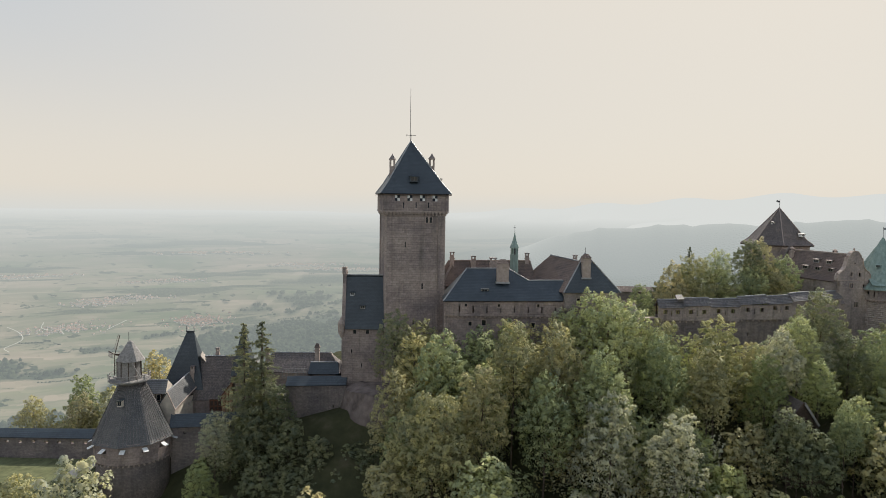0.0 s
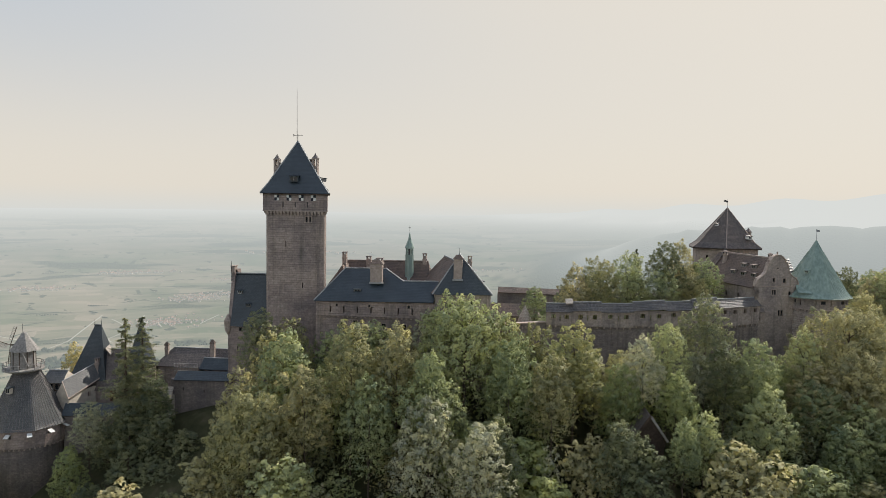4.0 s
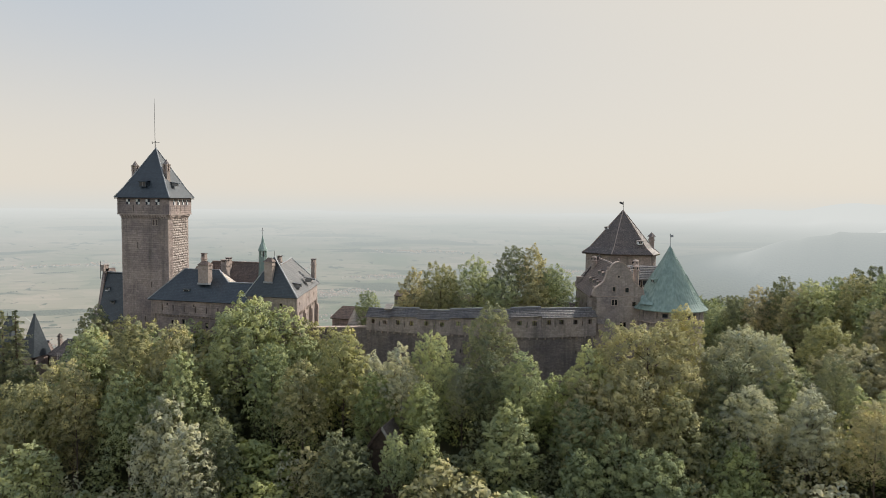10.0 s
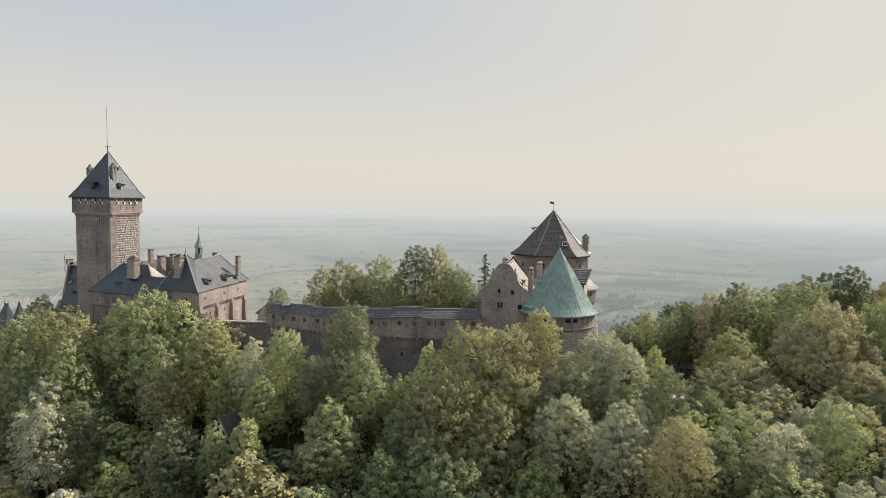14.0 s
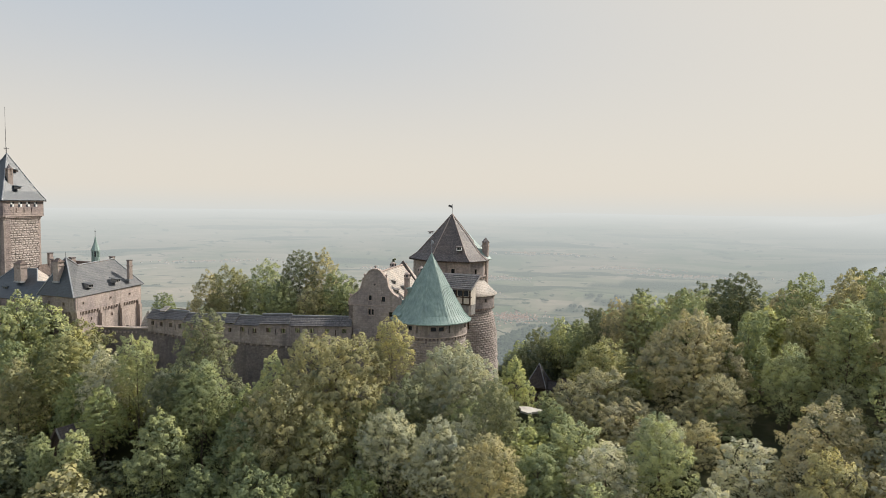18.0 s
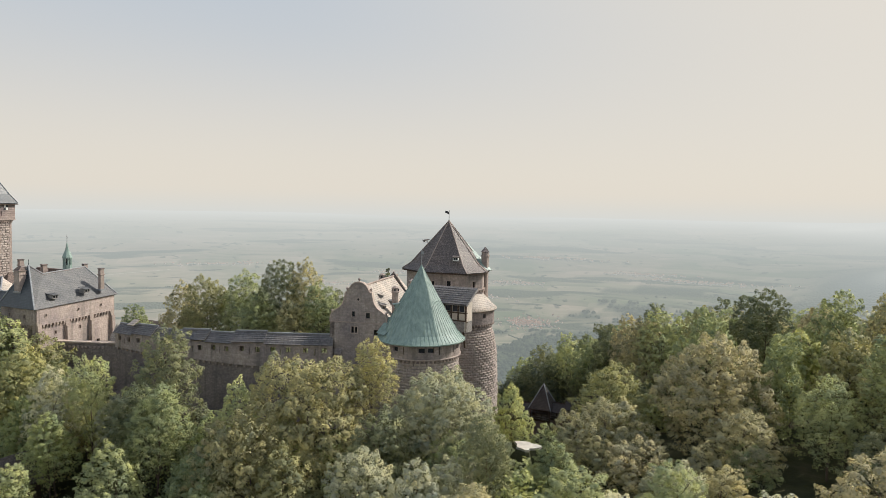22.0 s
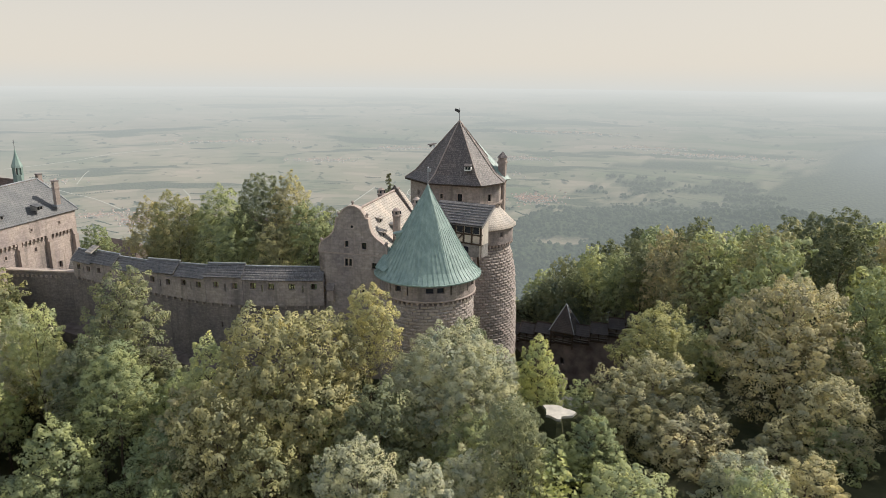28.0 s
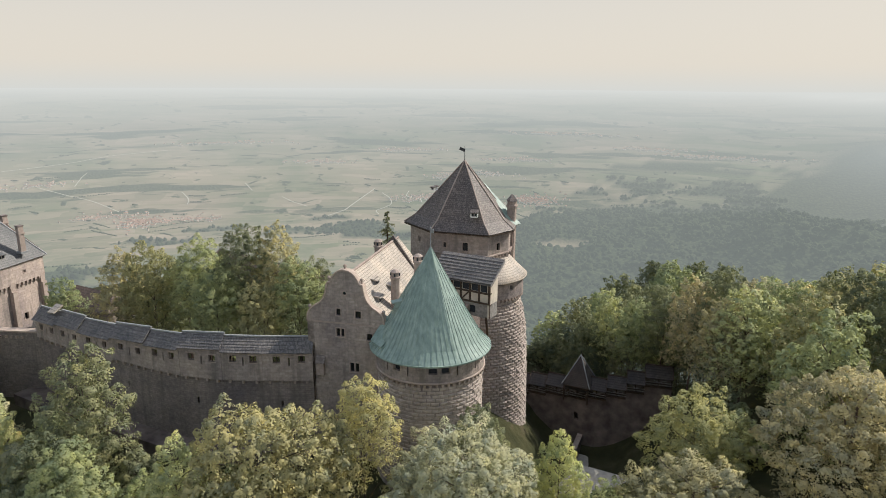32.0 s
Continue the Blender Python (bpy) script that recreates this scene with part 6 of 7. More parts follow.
    for p in v:
        k = tuple(round(c, 3) for c in p)
        if k not in key:
            key[k] = len(new_v)
            new_v.append(p)
        remap.append(key[k])
    count = collections.Counter(tuple(sorted(remap[i] for i in q)) for q in f)
    return new_v, [tuple(remap[i] for i in q) for q in f if count[tuple(sorted(remap[i] for i in q))] == 1 and len({remap[i] for i in q}) == len(q)]


part("gable", cut_gable(0.8, [h for h in hw if h[2] and h[1] > ZE]), STONE_GREY, HS, "curved baroque gable of dressed stone")
for (u0, z0), (u1, z1) in zip(prof, prof[1:]):
    part("gable_coping", beam(FH.at(u0, -0.4, z0 + 0.05), FH.at(u1, -0.4, z1 + 0.05), 1.1, 0.16, False), STONE_PALE, HS)
for u, z in ((HL / 2, 22.3), (3.15, 20.55), (HL - 3.15, 20.55), (0.25, 16.4), (HL - 0.25, 16.4)):
    x, y, _ = FH.at(u, -0.4, 0)
    part("ball_finial", lathe(x, y, [(0.16, z), (0.1, z + .25), (0.24, z + .45), (0.2, z + .65), (0.0, z + .8)], 8), STONE_TRIM, HS)
part("oculus", join(*[beam(FH.at(HL / 2 + 0.3 * math.cos(a), 0.03, 19.2 + 0.3 * math.sin(a)), FH.at(HL / 2 + 0.3 * math.cos(a + .8), 0.03, 19.2 + 0.3 * math.sin(a + .8)), 0.14) for a in np.arange(0, 6.28, 0.7854)]), STONE_TRIM, HS)
part("oculus_pane", FH.block(HL / 2 - 0.26, HL / 2 + 0.26, 0.0, 0.015, 18.94, 19.46), GLASS, HS)
part("string_course", FH.block(-0.05, HL + 0.05, -0.1, 0.08, 14.9, 15.1), STONE_TRIM, HS)
part("bay_box", join(FH.block(1.2, 2.3, 0, 0.5, 7.4, 9.2)), STONE_TRIM, HS, "small stone privy box on the wall")
part("bay_roof", slab([FH.at(1.1, 0.65, 9.15), FH.at(2.4, 0.65, 9.15), FH.at(2.4, 0.0, 10.1), FH.at(1.1, 0.0, 10.1)], 0.1), STONE_DARK, HS)
part("side_wall", wall_panel(hb.xy, hc.xy, -8, ZE, 0.9), STONE_GREY, HS)
part("side_wall", wall_panel(hdd.xy, ha.xy, -8, ZE, 0.9, [(4, 11.5, 0.9, 1.2), (9, 11.5, 0.9, 1.2), (14, 11.5, 0.9, 1.2)]), STONE_GREY, HS)
part("back_wall", wall_panel(hc.xy, hdd.xy, -8, ZE + 2, 0.9), STONE_GREY, HS)
r0, r1 = ha.lerp(hb, 0.5) + hn * 0.6, ha.lerp(hb, 0.5) + hn * (HDEP + 3)
zr = 21.4
P3 = lambda v, z: (v.x, v.y, z)
eL0, eL1 = ha - hd * 0.5 + hn * 0.6, hdd - hd * 0.5 + hn * 3
eR0, eR1 = hb + hd * 0.5 + hn * 0.6, hc + hd * 0.5 + hn * 3


def swept(e0, e1, a0, a1, ze, zt, flip):
    """A roof slope with a kicked-out foot."""
    m0, m1 = e0.lerp(a0, 0.25), e1.lerp(a1, 0.25)
    zm = ze + (zt - ze) * 0.20
    A = [P3(e0, ze), P3(e1, ze), P3(m1, zm), P3(m0, zm)]
    B = [P3(m0, zm), P3(m1, zm), P3(a1, zt), P3(a0, zt)]
    if flip:
        A, B = [A[1], A[0], A[3], A[2]], [B[1], B[0], B[3], B[2]]
    return join(slab(A, 0.2), slab(B, 0.2))


# one roof, two colours: sunny slope painted pale, the other left brown
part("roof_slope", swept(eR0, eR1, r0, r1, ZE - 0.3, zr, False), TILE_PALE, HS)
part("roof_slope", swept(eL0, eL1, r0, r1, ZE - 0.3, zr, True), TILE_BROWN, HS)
part("ridge_cap", ridge_cap(P3(r0, zr), P3(r1, zr), 0.16), STONE_TRIM, HS)


def house_dormer(side, along, up, w=1.7, h=1.2, d=1.9):
    """A shed dormer on a side of the house roof."""
    base = (hb if side > 0 else ha) + hn * along
    top = r0 + hn * (along - 0.6)
    c = base.lerp(top, up)
    # dormer lids take the painted pale or the brown of their slope
    dormer((c.x, c.y, ZE + (zr - ZE) * up - 0.15), (hd.x * side, hd.y * side), w, h, d, HS, TILE_PALE if side > 0 else TILE_BROWN, WOOD_GREY, 1.0)


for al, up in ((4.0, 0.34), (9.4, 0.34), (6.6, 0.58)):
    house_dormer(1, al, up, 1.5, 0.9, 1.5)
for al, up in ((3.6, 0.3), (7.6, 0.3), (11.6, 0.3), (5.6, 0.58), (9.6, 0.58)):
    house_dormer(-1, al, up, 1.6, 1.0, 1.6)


def pot_chimney(x, y, z0, z1, parent, w=0.5):
    c = part("chimney", lathe(x, y, [(w, z0), (w, z1 - 1.3), (w + .14, z1 - 1.2), (w + .14, z1 - 1.0), (w - .05, z1 - .95), (w - .05, z1 - .35), (w + .1, z1 - .3), (w * .5, z1), (0, z1 + .1)], 8), STONE_TRIM, parent, "tall octagonal sandstone chimney")
    for k in range(4):
        a = math.pi / 2 * k + 0.4
        # black bars painted as the shade of the flue holes
        part("flue_opening", beam((x + (w - .03) * math.cos(a), y + (w - .03) * math.sin(a), z1 - .85), (x + (w - .03) * math.cos(a), y + (w - .03) * math.sin(a), z1 - .45), 0.2), BLACK_PAINT_SHADE, c)


pot_chimney(109.6, 173.6, 15.5, 21.2, HS, 0.62)
pot_chimney(109.4, 180.0, 15.5, 21.9, HS, 0.62)
pot_chimney(99.8, 184.0, 15.5, 22.1, HS, 0.6)
part("rear_gable", join(slab([P3(hdd, ZE), P3(hc, ZE), P3(r1 - hn * 2.3, zr + 0.9)], -0.5)), TILE_OLD, HS)

# ---- the round tower under its copper cone ----
CT = thing("copper_roofed_tower", (116.4, 171.4, -8), "round bossed-stone tower under a green copper cone", "tower")
tx, ty, tr0 = 116.4, 171.4, 6.85
NF = 28
for k in range(NF):
    a0, a1 = 2 * math.pi * k / NF, 2 * math.pi * (k + 1) / NF
    p = lambda r, a: (tx + r * math.cos(a), ty + r * math.sin(a))
    q0, q1 = p(tr0 + 0.3, a0), p(tr0 + 0.3, a1)
    L = math.dist(q0, q1)
    hole = [(L / 2, 11.35, 1.05, 0.8)] if k % 4 == 0 or k == 23 else ([(L / 2, 10.9, 0.22, 1.4)] if k % 2 else [])
    part("parapet", wall_panel(q0, q1, 10.0, 13.0, 0.6, hole), STONE_GREY, CT)
    if hole and hole[0][2] > 0.5:
        # black sheet behind the hole paints the shade inside
        part("dark_pane", Face(q0, q1).block(L / 2 - .55, L / 2 + .55, -0.5, -0.45, 11.3, 12.2), BLACK_PAINT_SHADE, CT)
part("drum", lathe(tx, ty, [(tr0 + 0.9, -12), (tr0 + 0.25, -2), (tr0, 4), (tr0, 10.1)], 56), STONE, CT, "", True)
for k in range(60):
    a = 2 * math.pi * k / 60
    part("corbel", beam((tx + (tr0 - .1) * math.cos(a), ty + (tr0 - .1) * math.sin(a), 9.8), (tx + (tr0 + .38) * math.cos(a), ty + (tr0 + .38) * math.sin(a), 9.8), 0.3, 0.4), STONE_TRIM, CT)
part("string_course", lathe(tx, ty, [(tr0 + .2, 9.95), (tr0 + .42, 10.0), (tr0 + .42, 10.2), (tr0 + .2, 10.25)], 56), STONE_TRIM, CT, "", True)
ER, EZ, AZC = 7.95, 12.75, 25.6
prof_c = [(ER, EZ), (ER * 0.94, EZ + 0.55), (ER * 0.865, EZ + 1.35), (ER * 0.66, EZ + 4.1), (ER * 0.45, EZ + 7.0), (ER * 0.2, EZ + 10.25), (0.12, AZC), (0.0, AZC + 0.1)]
flat_c = [0.0, 0.15, 0.4, 0.75, 1.0, 1.0, 1.0, 1.0]


def facet(a, k):
    """Round at the eaves, eight-sided higher up."""
    return 1 + (math.cos(math.pi / 8) / math.cos((a - 0.2) % (math.pi / 4) - math.pi / 8) - 1) * k


cone_v, cone_f = lathe(tx, ty, prof_c, 64)
cone_v = [(tx + (x - tx) * facet(math.atan2(y - ty, x - tx), flat_c[i // 64]), ty + (y - ty) * facet(math.atan2(y - ty, x - tx), flat_c[i // 64]), z) for i, (x, y, z) in enumerate(cone_v)]
part("cone_roof", (cone_v, cone_f), COPPER, CT, "green patinated copper sheets", False)
part("eave_edge", lathe(tx, ty, [(ER - .2, EZ - .18), (ER + .05, EZ - .16), (ER + .07, EZ + .03), (ER - .1, EZ + .06)], 64), COPPER, CT)
for k in range(64):
    a = 2 * math.pi * (k + 0.5) / 64
    stop = 7 if k % 8 == 0 else (6 if k % 2 == 0 else 5)
    pts = [(tx + (r * facet(a, q) + .005) * math.cos(a), ty + (r * facet(a, q) + .005) * math.sin(a), z + 0.015) for (r, z), q in list(zip(prof_c, flat_c))[:stop]]
    part("standing_seam", join(*[beam(u, v, 0.05, 0.07, False) for u, v in zip(pts, pts[1:])]), COPPER, CT)
part("finial", join(lathe(tx, ty, [(0.16, AZC - .3), (0.06, AZC + .3), (0.05, AZC + 2.4), (0.14, AZC + 2.55), (0.0, AZC + 2.8)], 8), beam((tx - .1, ty, AZC + 2.2), (tx + .55, ty - .2, AZC + 2.3), 0.06, 0.5, False)), LEAD, CT)
dx, dy = tx - 4.1, ty - 3.2
dormer((tx - 3.4, ty - 3.5, 18.2), (-0.7, -0.7), 0.9, 0.7, 1.0, CT, COPPER, COPPER)
part("link_roof", slab([(110.6, 166.0, 13.8), (113.0, 164.6, 13.8), (114.5, 168.6, 16.2), (110.9, 169.2, 16.2)], 0.15), COPPER, CT)

# ---- the great bastion: polygon hall under a steep pyramid, and the big round tower ----
GB = thing("great_bastion_tower", (108, 201, -20), "massive bossed round tower with a stone hall and pyramid roof", "tower")
bx, by, br = 109.2, 201.4, 7.55
part("drum", lathe(bx, by, [(br + 1.5, -24), (br + 1.2, -14), (br + 0.85, 0), (br + 0.5, 5), (br - 0.1, 8), (br - 0.75, 10.3), (br - 0.75, 10.8)], 60), STONE, GB, "", True)
for k in range(NF):
    a0, a1 = 2 * math.pi * k / NF, 2 * math.pi * (k + 1) / NF
    q0, q1 = (bx + br * math.cos(a0), by + br * math.sin(a0)), (bx + br * math.cos(a1), by + br * math.sin(a1))
    L = math.dist(q0, q1)
    hole = [(L / 2, 12.3, 0.75, 0.9)] if k % 3 == 2 else []
    part("parapet", wall_panel(q0, q1, 10.9, 14.0, 0.6, hole), STONE_GREY, GB)
    if hole:
        # again a black sheet for the shade inside the hole
        part("dark_pane", Face(q0, q1).block(L / 2 - .4, L / 2 + .4, -0.5, -0.45, 12.2, 13.3), BLACK_PAINT_SHADE, GB)
for k in range(64):
    a = 2 * math.pi * k / 64
    part("corbel", beam((bx + (br - .8) * math.cos(a), by + (br - .8) * math.sin(a), 10.7), (bx + (br + .05) * math.cos(a), by + (br + .05) * math.sin(a), 10.7), 0.32, 0.45), STONE_TRIM, GB)
part("skirt_roof", lathe(bx, by, [(br + .55, 13.75), (br + .6, 13.95), (br - 0.6, 15.0), (5.0, 17.0), (4.6, 17.2)], 56), TILE_PALE, GB, "low pale tile skirt roof", True)
HALL = [(96.6, 199.0), (103.2, 195.6), (112.6, 197.0), (114.1, 202.0), (112.4, 207.5), (105, 210.5), (98.0, 207.0)]
hw2 = {1: [(5.6, 18.6, 0.95, 1.4), (2.0, 18.9, 0.6, 0.9), (5.4, 15.9, 0.7, 0.7)], 2: [(2.6, 18.6, 0.9, 1.3)], 0: [(3.0, 18.8, 0.7, 1.0)]}
for i in range(len(HALL)):
    p, q = HALL[i], HALL[(i + 1) % len(HALL)]
    part("hall_wall", wall_panel(p, q, 4, 22.2, 0.8, hw2.get(i, [])), STONE_GREY, GB)
    for h in hw2.get(i, []):
        window(Face(p, q), *h, GB)
    fc = Face(p, q)
    if i in (1, 2, 3):
        for k in range(int(fc.L / 0.8)):
            part("corbel", fc.block(0.3 + .8 * k, 0.6 + .8 * k, -0.1, 0.3, 17.5, 17.9), STONE_TRIM, GB)
        part("string_course", fc.block(0, fc.L, -0.1, 0.34, 17.9, 18.1), STONE_TRIM, GB)
PX = Vector((105.6, 202.0, 32.9))
pe = [(95.6, 198.5), (103.3, 194.2), (113.3, 196.0), (115.1, 202.0), (113.0, 208.4), (105, 211.6), (97.0, 208.0)]
n = len(pe)
mids = []
for x, y in pe:
    m = Vector((x, y, 21.9)).lerp(PX, 0.2)
    m.z -= 0.75
    mids.append(m)
for i in range(n):
    a, b = Vector((*pe[i], 21.9)), Vector((*pe[(i + 1) % n], 21.9))
    c, d = mids[(i + 1) % n], mids[i]
    part("roof_slope", join(slab([a, b, c, d], .2), slab([d, c, PX], .2)), TILE_OLD, GB)
    part("hip_cap", join(ridge_cap(a, d, .11), ridge_cap(d, PX, .11)), STONE_TRIM, GB)
part("eave_board", prism(pe, 21.55, 21.7), WOOD_DARK, GB)
part("finial", join(lathe(PX.x, PX.y, [(0.18, 32.4), (0.06, 33.1), (0.05, 35.2), (0, 35.3)], 8), beam((PX.x - 1.0, PX.y, 34.9), (PX.x, PX.y, 34.6), 0.05, 0.5, False), beam((PX.x - .9, PX.y, 35.1), (PX.x - .2, PX.y, 34.3), 0.06)), IRON, GB)
dormer((110.2, 196.6, 24.4), (0.35, -0.95), 1.2, 0.9, 1.2, GB, TILE_OLD, WHITE_PAINT)
dormer((101.6, 198.0, 28.0), (-0.4, -0.9), 0.8, 0.6, 0.8, GB, TILE_OLD, WHITE_PAINT)
part("rear_roof", join(slab([(113.6, 204.0, 22.0), (114.4, 206.6, 22.0), (107.5, 206.2, 28.6), (107.5, 203.6, 28.6)], 0.2)), COPPER, GB)
chm = part("chimney", join(beam((112.9, 205.9, 8.0), (112.9, 205.9, 26.0), 1.45, 1.2), beam((112.9, 205.9, 25.0), (112.9, 205.9, 25.3), 1.75, 1.5)), STONE_TRIM, GB)
part("chimney_roof", lathe(112.9, 205.9, [(1.1, 26.0), (0.9, 26.25), (0.15, 27.1), (0, 27.2)], 4), STONE_DARK, chm)

# timbered oriel between hall and cone tower
OR = thing("timber_oriel", (113, 190, 10), "half-timbered gallery with a dark tile roof on stone", "gallery")
oa, ob_ = Vector((107.5, 188.2, 0)), Vector((117.4, 187.6, 0))
of = Face(oa.xy, ob_.xy)
part("stone_base", of.block(0, 5.6, -5, -0.6, 4, 12.2), STONE, OR)
part("timber_jetty", of.block(5.4, of.L, -2.6, -0.05, 11.0, 13.2), WOOD_GREY, OR, "weathered boarded lower storey")
# the oriel's openings are black blocks: their shade is painted
part("opening", of.block(6.6, 7.5, -.2, 0.0, 11.6, 12.7), BLACK_PAINT_SHADE, OR)
part("plaster_wall", join(of.block(0, of.L, -2.6, -0.12, 13.2, 17.0)), PLASTER, OR, "pale plaster infill")
oe = Face(ob_.xy, (ob_.x - 0.2, ob_.y + 2.6))
for u in (0.1, 1.7, 3.3, 4.9, 6.5, 8.1, of.L - 0.1):
    part("timber_post", of.block(u - .14, u + .14, -.12, 0.06, 13.2, 17.0), WOOD_DARK, OR)
for z in (13.3, 14.9, 16.8):
    part("timber_rail", of.block(0, of.L, -.1, 0.08, z - .13, z + .13), WOOD_DARK, OR)
for u in (1.7, 4.9):
    part("timber_brace", beam(of.at(u, 0, 13.3), of.at(u + 1.5, 0, 14.9), 0.2), WOOD_DARK, OR)
for u in (0.9, 2.5, 4.1, 5.7, 7.3, 8.9):
    part("opening", of.block(u - .55, u + .55, -.2, -.08, 15.1, 16.6), BLACK_PAINT_SHADE, OR)
part("end_wall", join(oe.block(0, 2.6, -0.3, 0.02, 11.0, 17.0), slab([oe.at(0, 0, 17.0), oe.at(2.6, 0, 17.0), oe.at(2.6, 0, 18.6)], 0.3)), PLASTER, OR)
for u in (0.1, 1.3, 2.5):
    part("timber_post", oe.block(u - .11, u + .11, 0, 0.09, 11.0, 17.2), WOOD_DARK, OR)
for z in (13.1, 14.9, 16.9):
    part("timber_rail", oe.block(0, 2.6, 0.0, 0.1, z - .12, z + .12), WOOD_DARK, OR)
part("opening", oe.block(0.6, 1.5, 0.0, 0.03, 14.8, 16.4), BLACK_PAINT_SHADE, OR)
for sx in (116.9, 114.2):
    part("support_strut", beam((sx - 0.6, 189.6, 7.6), (sx, 187.6, 11.1), 0.34), WOOD_DARK, OR)
orf = part("roof", slab([of.at(-.4, .9, 16.4), of.at(of.L + .7, .9, 16.6), of.at(of.L + .7, -3.4, 19.5), of.at(-.4, -3.4, 19.3)], 0.15), TILE_WALK, OR)
for c in range(8):
    t0, t1 = c / 8, (c + 1) / 8 + .03
    part("tile_course", slab([of.at(-.4, .95 - 4.3 * t0, 16.5 + 2.92 * t0 + .17), of.at(of.L + .7, .95 - 4.3 * t0, 16.7 + 2.92 * t0 + .17), of.at(of.L + .7, .95 - 4.3 * t1, 16.7 + 2.92 * t1 + .04), of.at(-.4, .95 - 4.3 * t1, 16.5 + 2.92 * t1 + .04)], .09), TILE_WALK, orf)
part("bargeboard", join(beam(of.at(of.L + .72, .95, 16.55), of.at(of.L + .72, -3.4, 19.45), .12, .35, False)), WOOD_GREY, OR)
# shield wall between the two towers and the house
SW = thing("shield_wall", (110, 186, -8), "thick stone wall joining the two round towers", "wall")
part("wall", wall_panel((116.8, 176.5), (111.6, 195.5), -14, 12.5, 3.0, [(6, 8.5, 0.8, 1.0), (14, 6.5, 0.5, 1.2)]), STONE, SW)
part("coping", Face((116.8, 176.5), (111.6, 195.5)).block(0, 19, -3.1, 0.15, 12.5, 12.75), STONE_PALE, SW)

# ---- the timber gallery over the ditch ----
GA = thing("timber_gallery", (124, 224, -24), "low outer wall carrying a roofed wooden gallery with a turret", "gallery")
# bays with their own roofs, stepping up from the tower to the wooded shoulder: ends and ridge height
BAYS = [((107.0, 219.6), (112.2, 219.9), -12.6), ((112.2, 219.9), (115.8, 220.0), -12.1), ((115.8, 220.0), (120.4, 220.0), -11.4), ((120.4, 220.0), (124.2, 220.0), -11.2), ((124.2, 220.0), (128.0, 220.2), -10.4), ((128.0, 220.2), (131.6, 220.8), -9.4), ((131.6, 220.8), (134.8, 221.5), -7.9), ((134.8, 221.5), (139.6, 222.6), -6.2)]
for p, q, zr in BAYS:
    fc = Face(p, q)
    ze = zr - 1.7
    zf = ze - 1.9
    part("wall", wall_panel(p, q, -32, zf, 0.9, [(fc.L / 2, zf - 5.0, 0.9, 1.6)] if p[0] == 120.4 else []), ROCK, GA, "dark earth-stained foot wall")
    part("back_wall", wall_panel(fc.at(0, -2.0, 0)[:2], fc.at(fc.L, -2.0, 0)[:2], -32, ze + 0.2, 0.5, [(fc.L * 0.3, ze - 1.1, 0.7, 0.4)]), STONE_DARK, GA)
    part("floor_beam", fc.block(0, fc.L, -2, 0.5, zf - 0.2, zf), WOOD_DARK, GA)
    n = max(2, int(fc.L / 1.8))
    for i in range(n + 1):
        u = 0.12 + (fc.L - 0.24) * i / n
        part("post", beam(fc.at(u, 0.35, zf), fc.at(u, 0.35, ze + 0.25), 0.2), WOOD_DARK, GA)
        if i < n:
            u2 = 0.12 + (fc.L - 0.24) * (i + 1) / n
            lo, hi = (0.9, 1.75) if i % 2 else (1.75, 0.9)
            part("brace", beam(fc.at(u, 0.38, zf + lo), fc.at(u2, 0.38, zf + hi), 0.13), WOOD_GREY, GA)
    for dz in (0.42, 0.88):
        part("handrail", beam(fc.at(0, 0.42, zf + dz), fc.at(fc.L, 0.42, zf + dz), 0.13), WOOD_GREY, GA)
    rf = part("bay_roof", join(slab([fc.at(-.12, 1.0, ze), fc.at(fc.L + .12, 1.0, ze), fc.at(fc.L + .12, -1.2, zr), fc.at(-.12, -1.2, zr)], .14), slab([fc.at(fc.L + .12, -3.4, ze), fc.at(-.12, -3.4, ze), fc.at(-.12, -1.2, zr), fc.at(fc.L + .12, -1.2, zr)], .14)), TILE_DUSK, GA)
    part("ridge_tiles", ridge_cap(fc.at(-.12, -1.2, zr + .04), fc.at(fc.L + .12, -1.2, zr + .04), .12), WOOD_DARK, rf)
    for e in (-.05, fc.L + .05):
        part("verge_board", beam(fc.at(e, 1.02, ze + .05), fc.at(e, -1.2, zr + .08), .1, .22), WOOD_DARK, rf)
gp = Vector((122.4, 220.6, -6.0))
base = [(119.6, 218.0, -11.7), (125.2, 218.0, -11.7), (125.2, 223.2, -11.7), (119.6, 223.2, -11.7)]
for i in range(4):
    part("turret_roof", slab([base[i], base[(i + 1) % 4], gp], .15), TILE_DUSK, GA)
    part("hip_cap", ridge_cap(base[i], gp, .1), LEAD, GA)
for x in (120.0, 124.8):
    part("turret_post", beam((x, 218.4, -15.2), (x, 218.4, -11.6), 0.26), WOOD_DARK, GA)
part("turret_beam", beam((119.8, 218.4, -12.0), (125.0, 218.4, -12.0), 0.26), WOOD_DARK, GA)
part("finial", lathe(gp.x, gp.y, [(.06, gp.z - .1), (.03, gp.z + .9), (0, gp.z + 1.0)], 6), IRON, GA)
solo("ditch_path", ([(124.5 + 7 * t + 1.3 * s + 2 * math.sin(3 * t), 218 - 38 * t, on_sheet(124.5 + 7 * t, 218 - 38 * t) + 0.35) for t in np.linspace(0, 1, 12) for s in (-1, 1)], [(2 * i, 2 * i + 1, 2 * i + 3, 2 * i + 2) for i in range(11)]), GRAVEL, "pale gravel path along the ditch", "path", kind="structure")
gw = [(123.6, 221), (124.4, 214), (128.4, 207.5), (130.4, 200.5), (134, 195)]
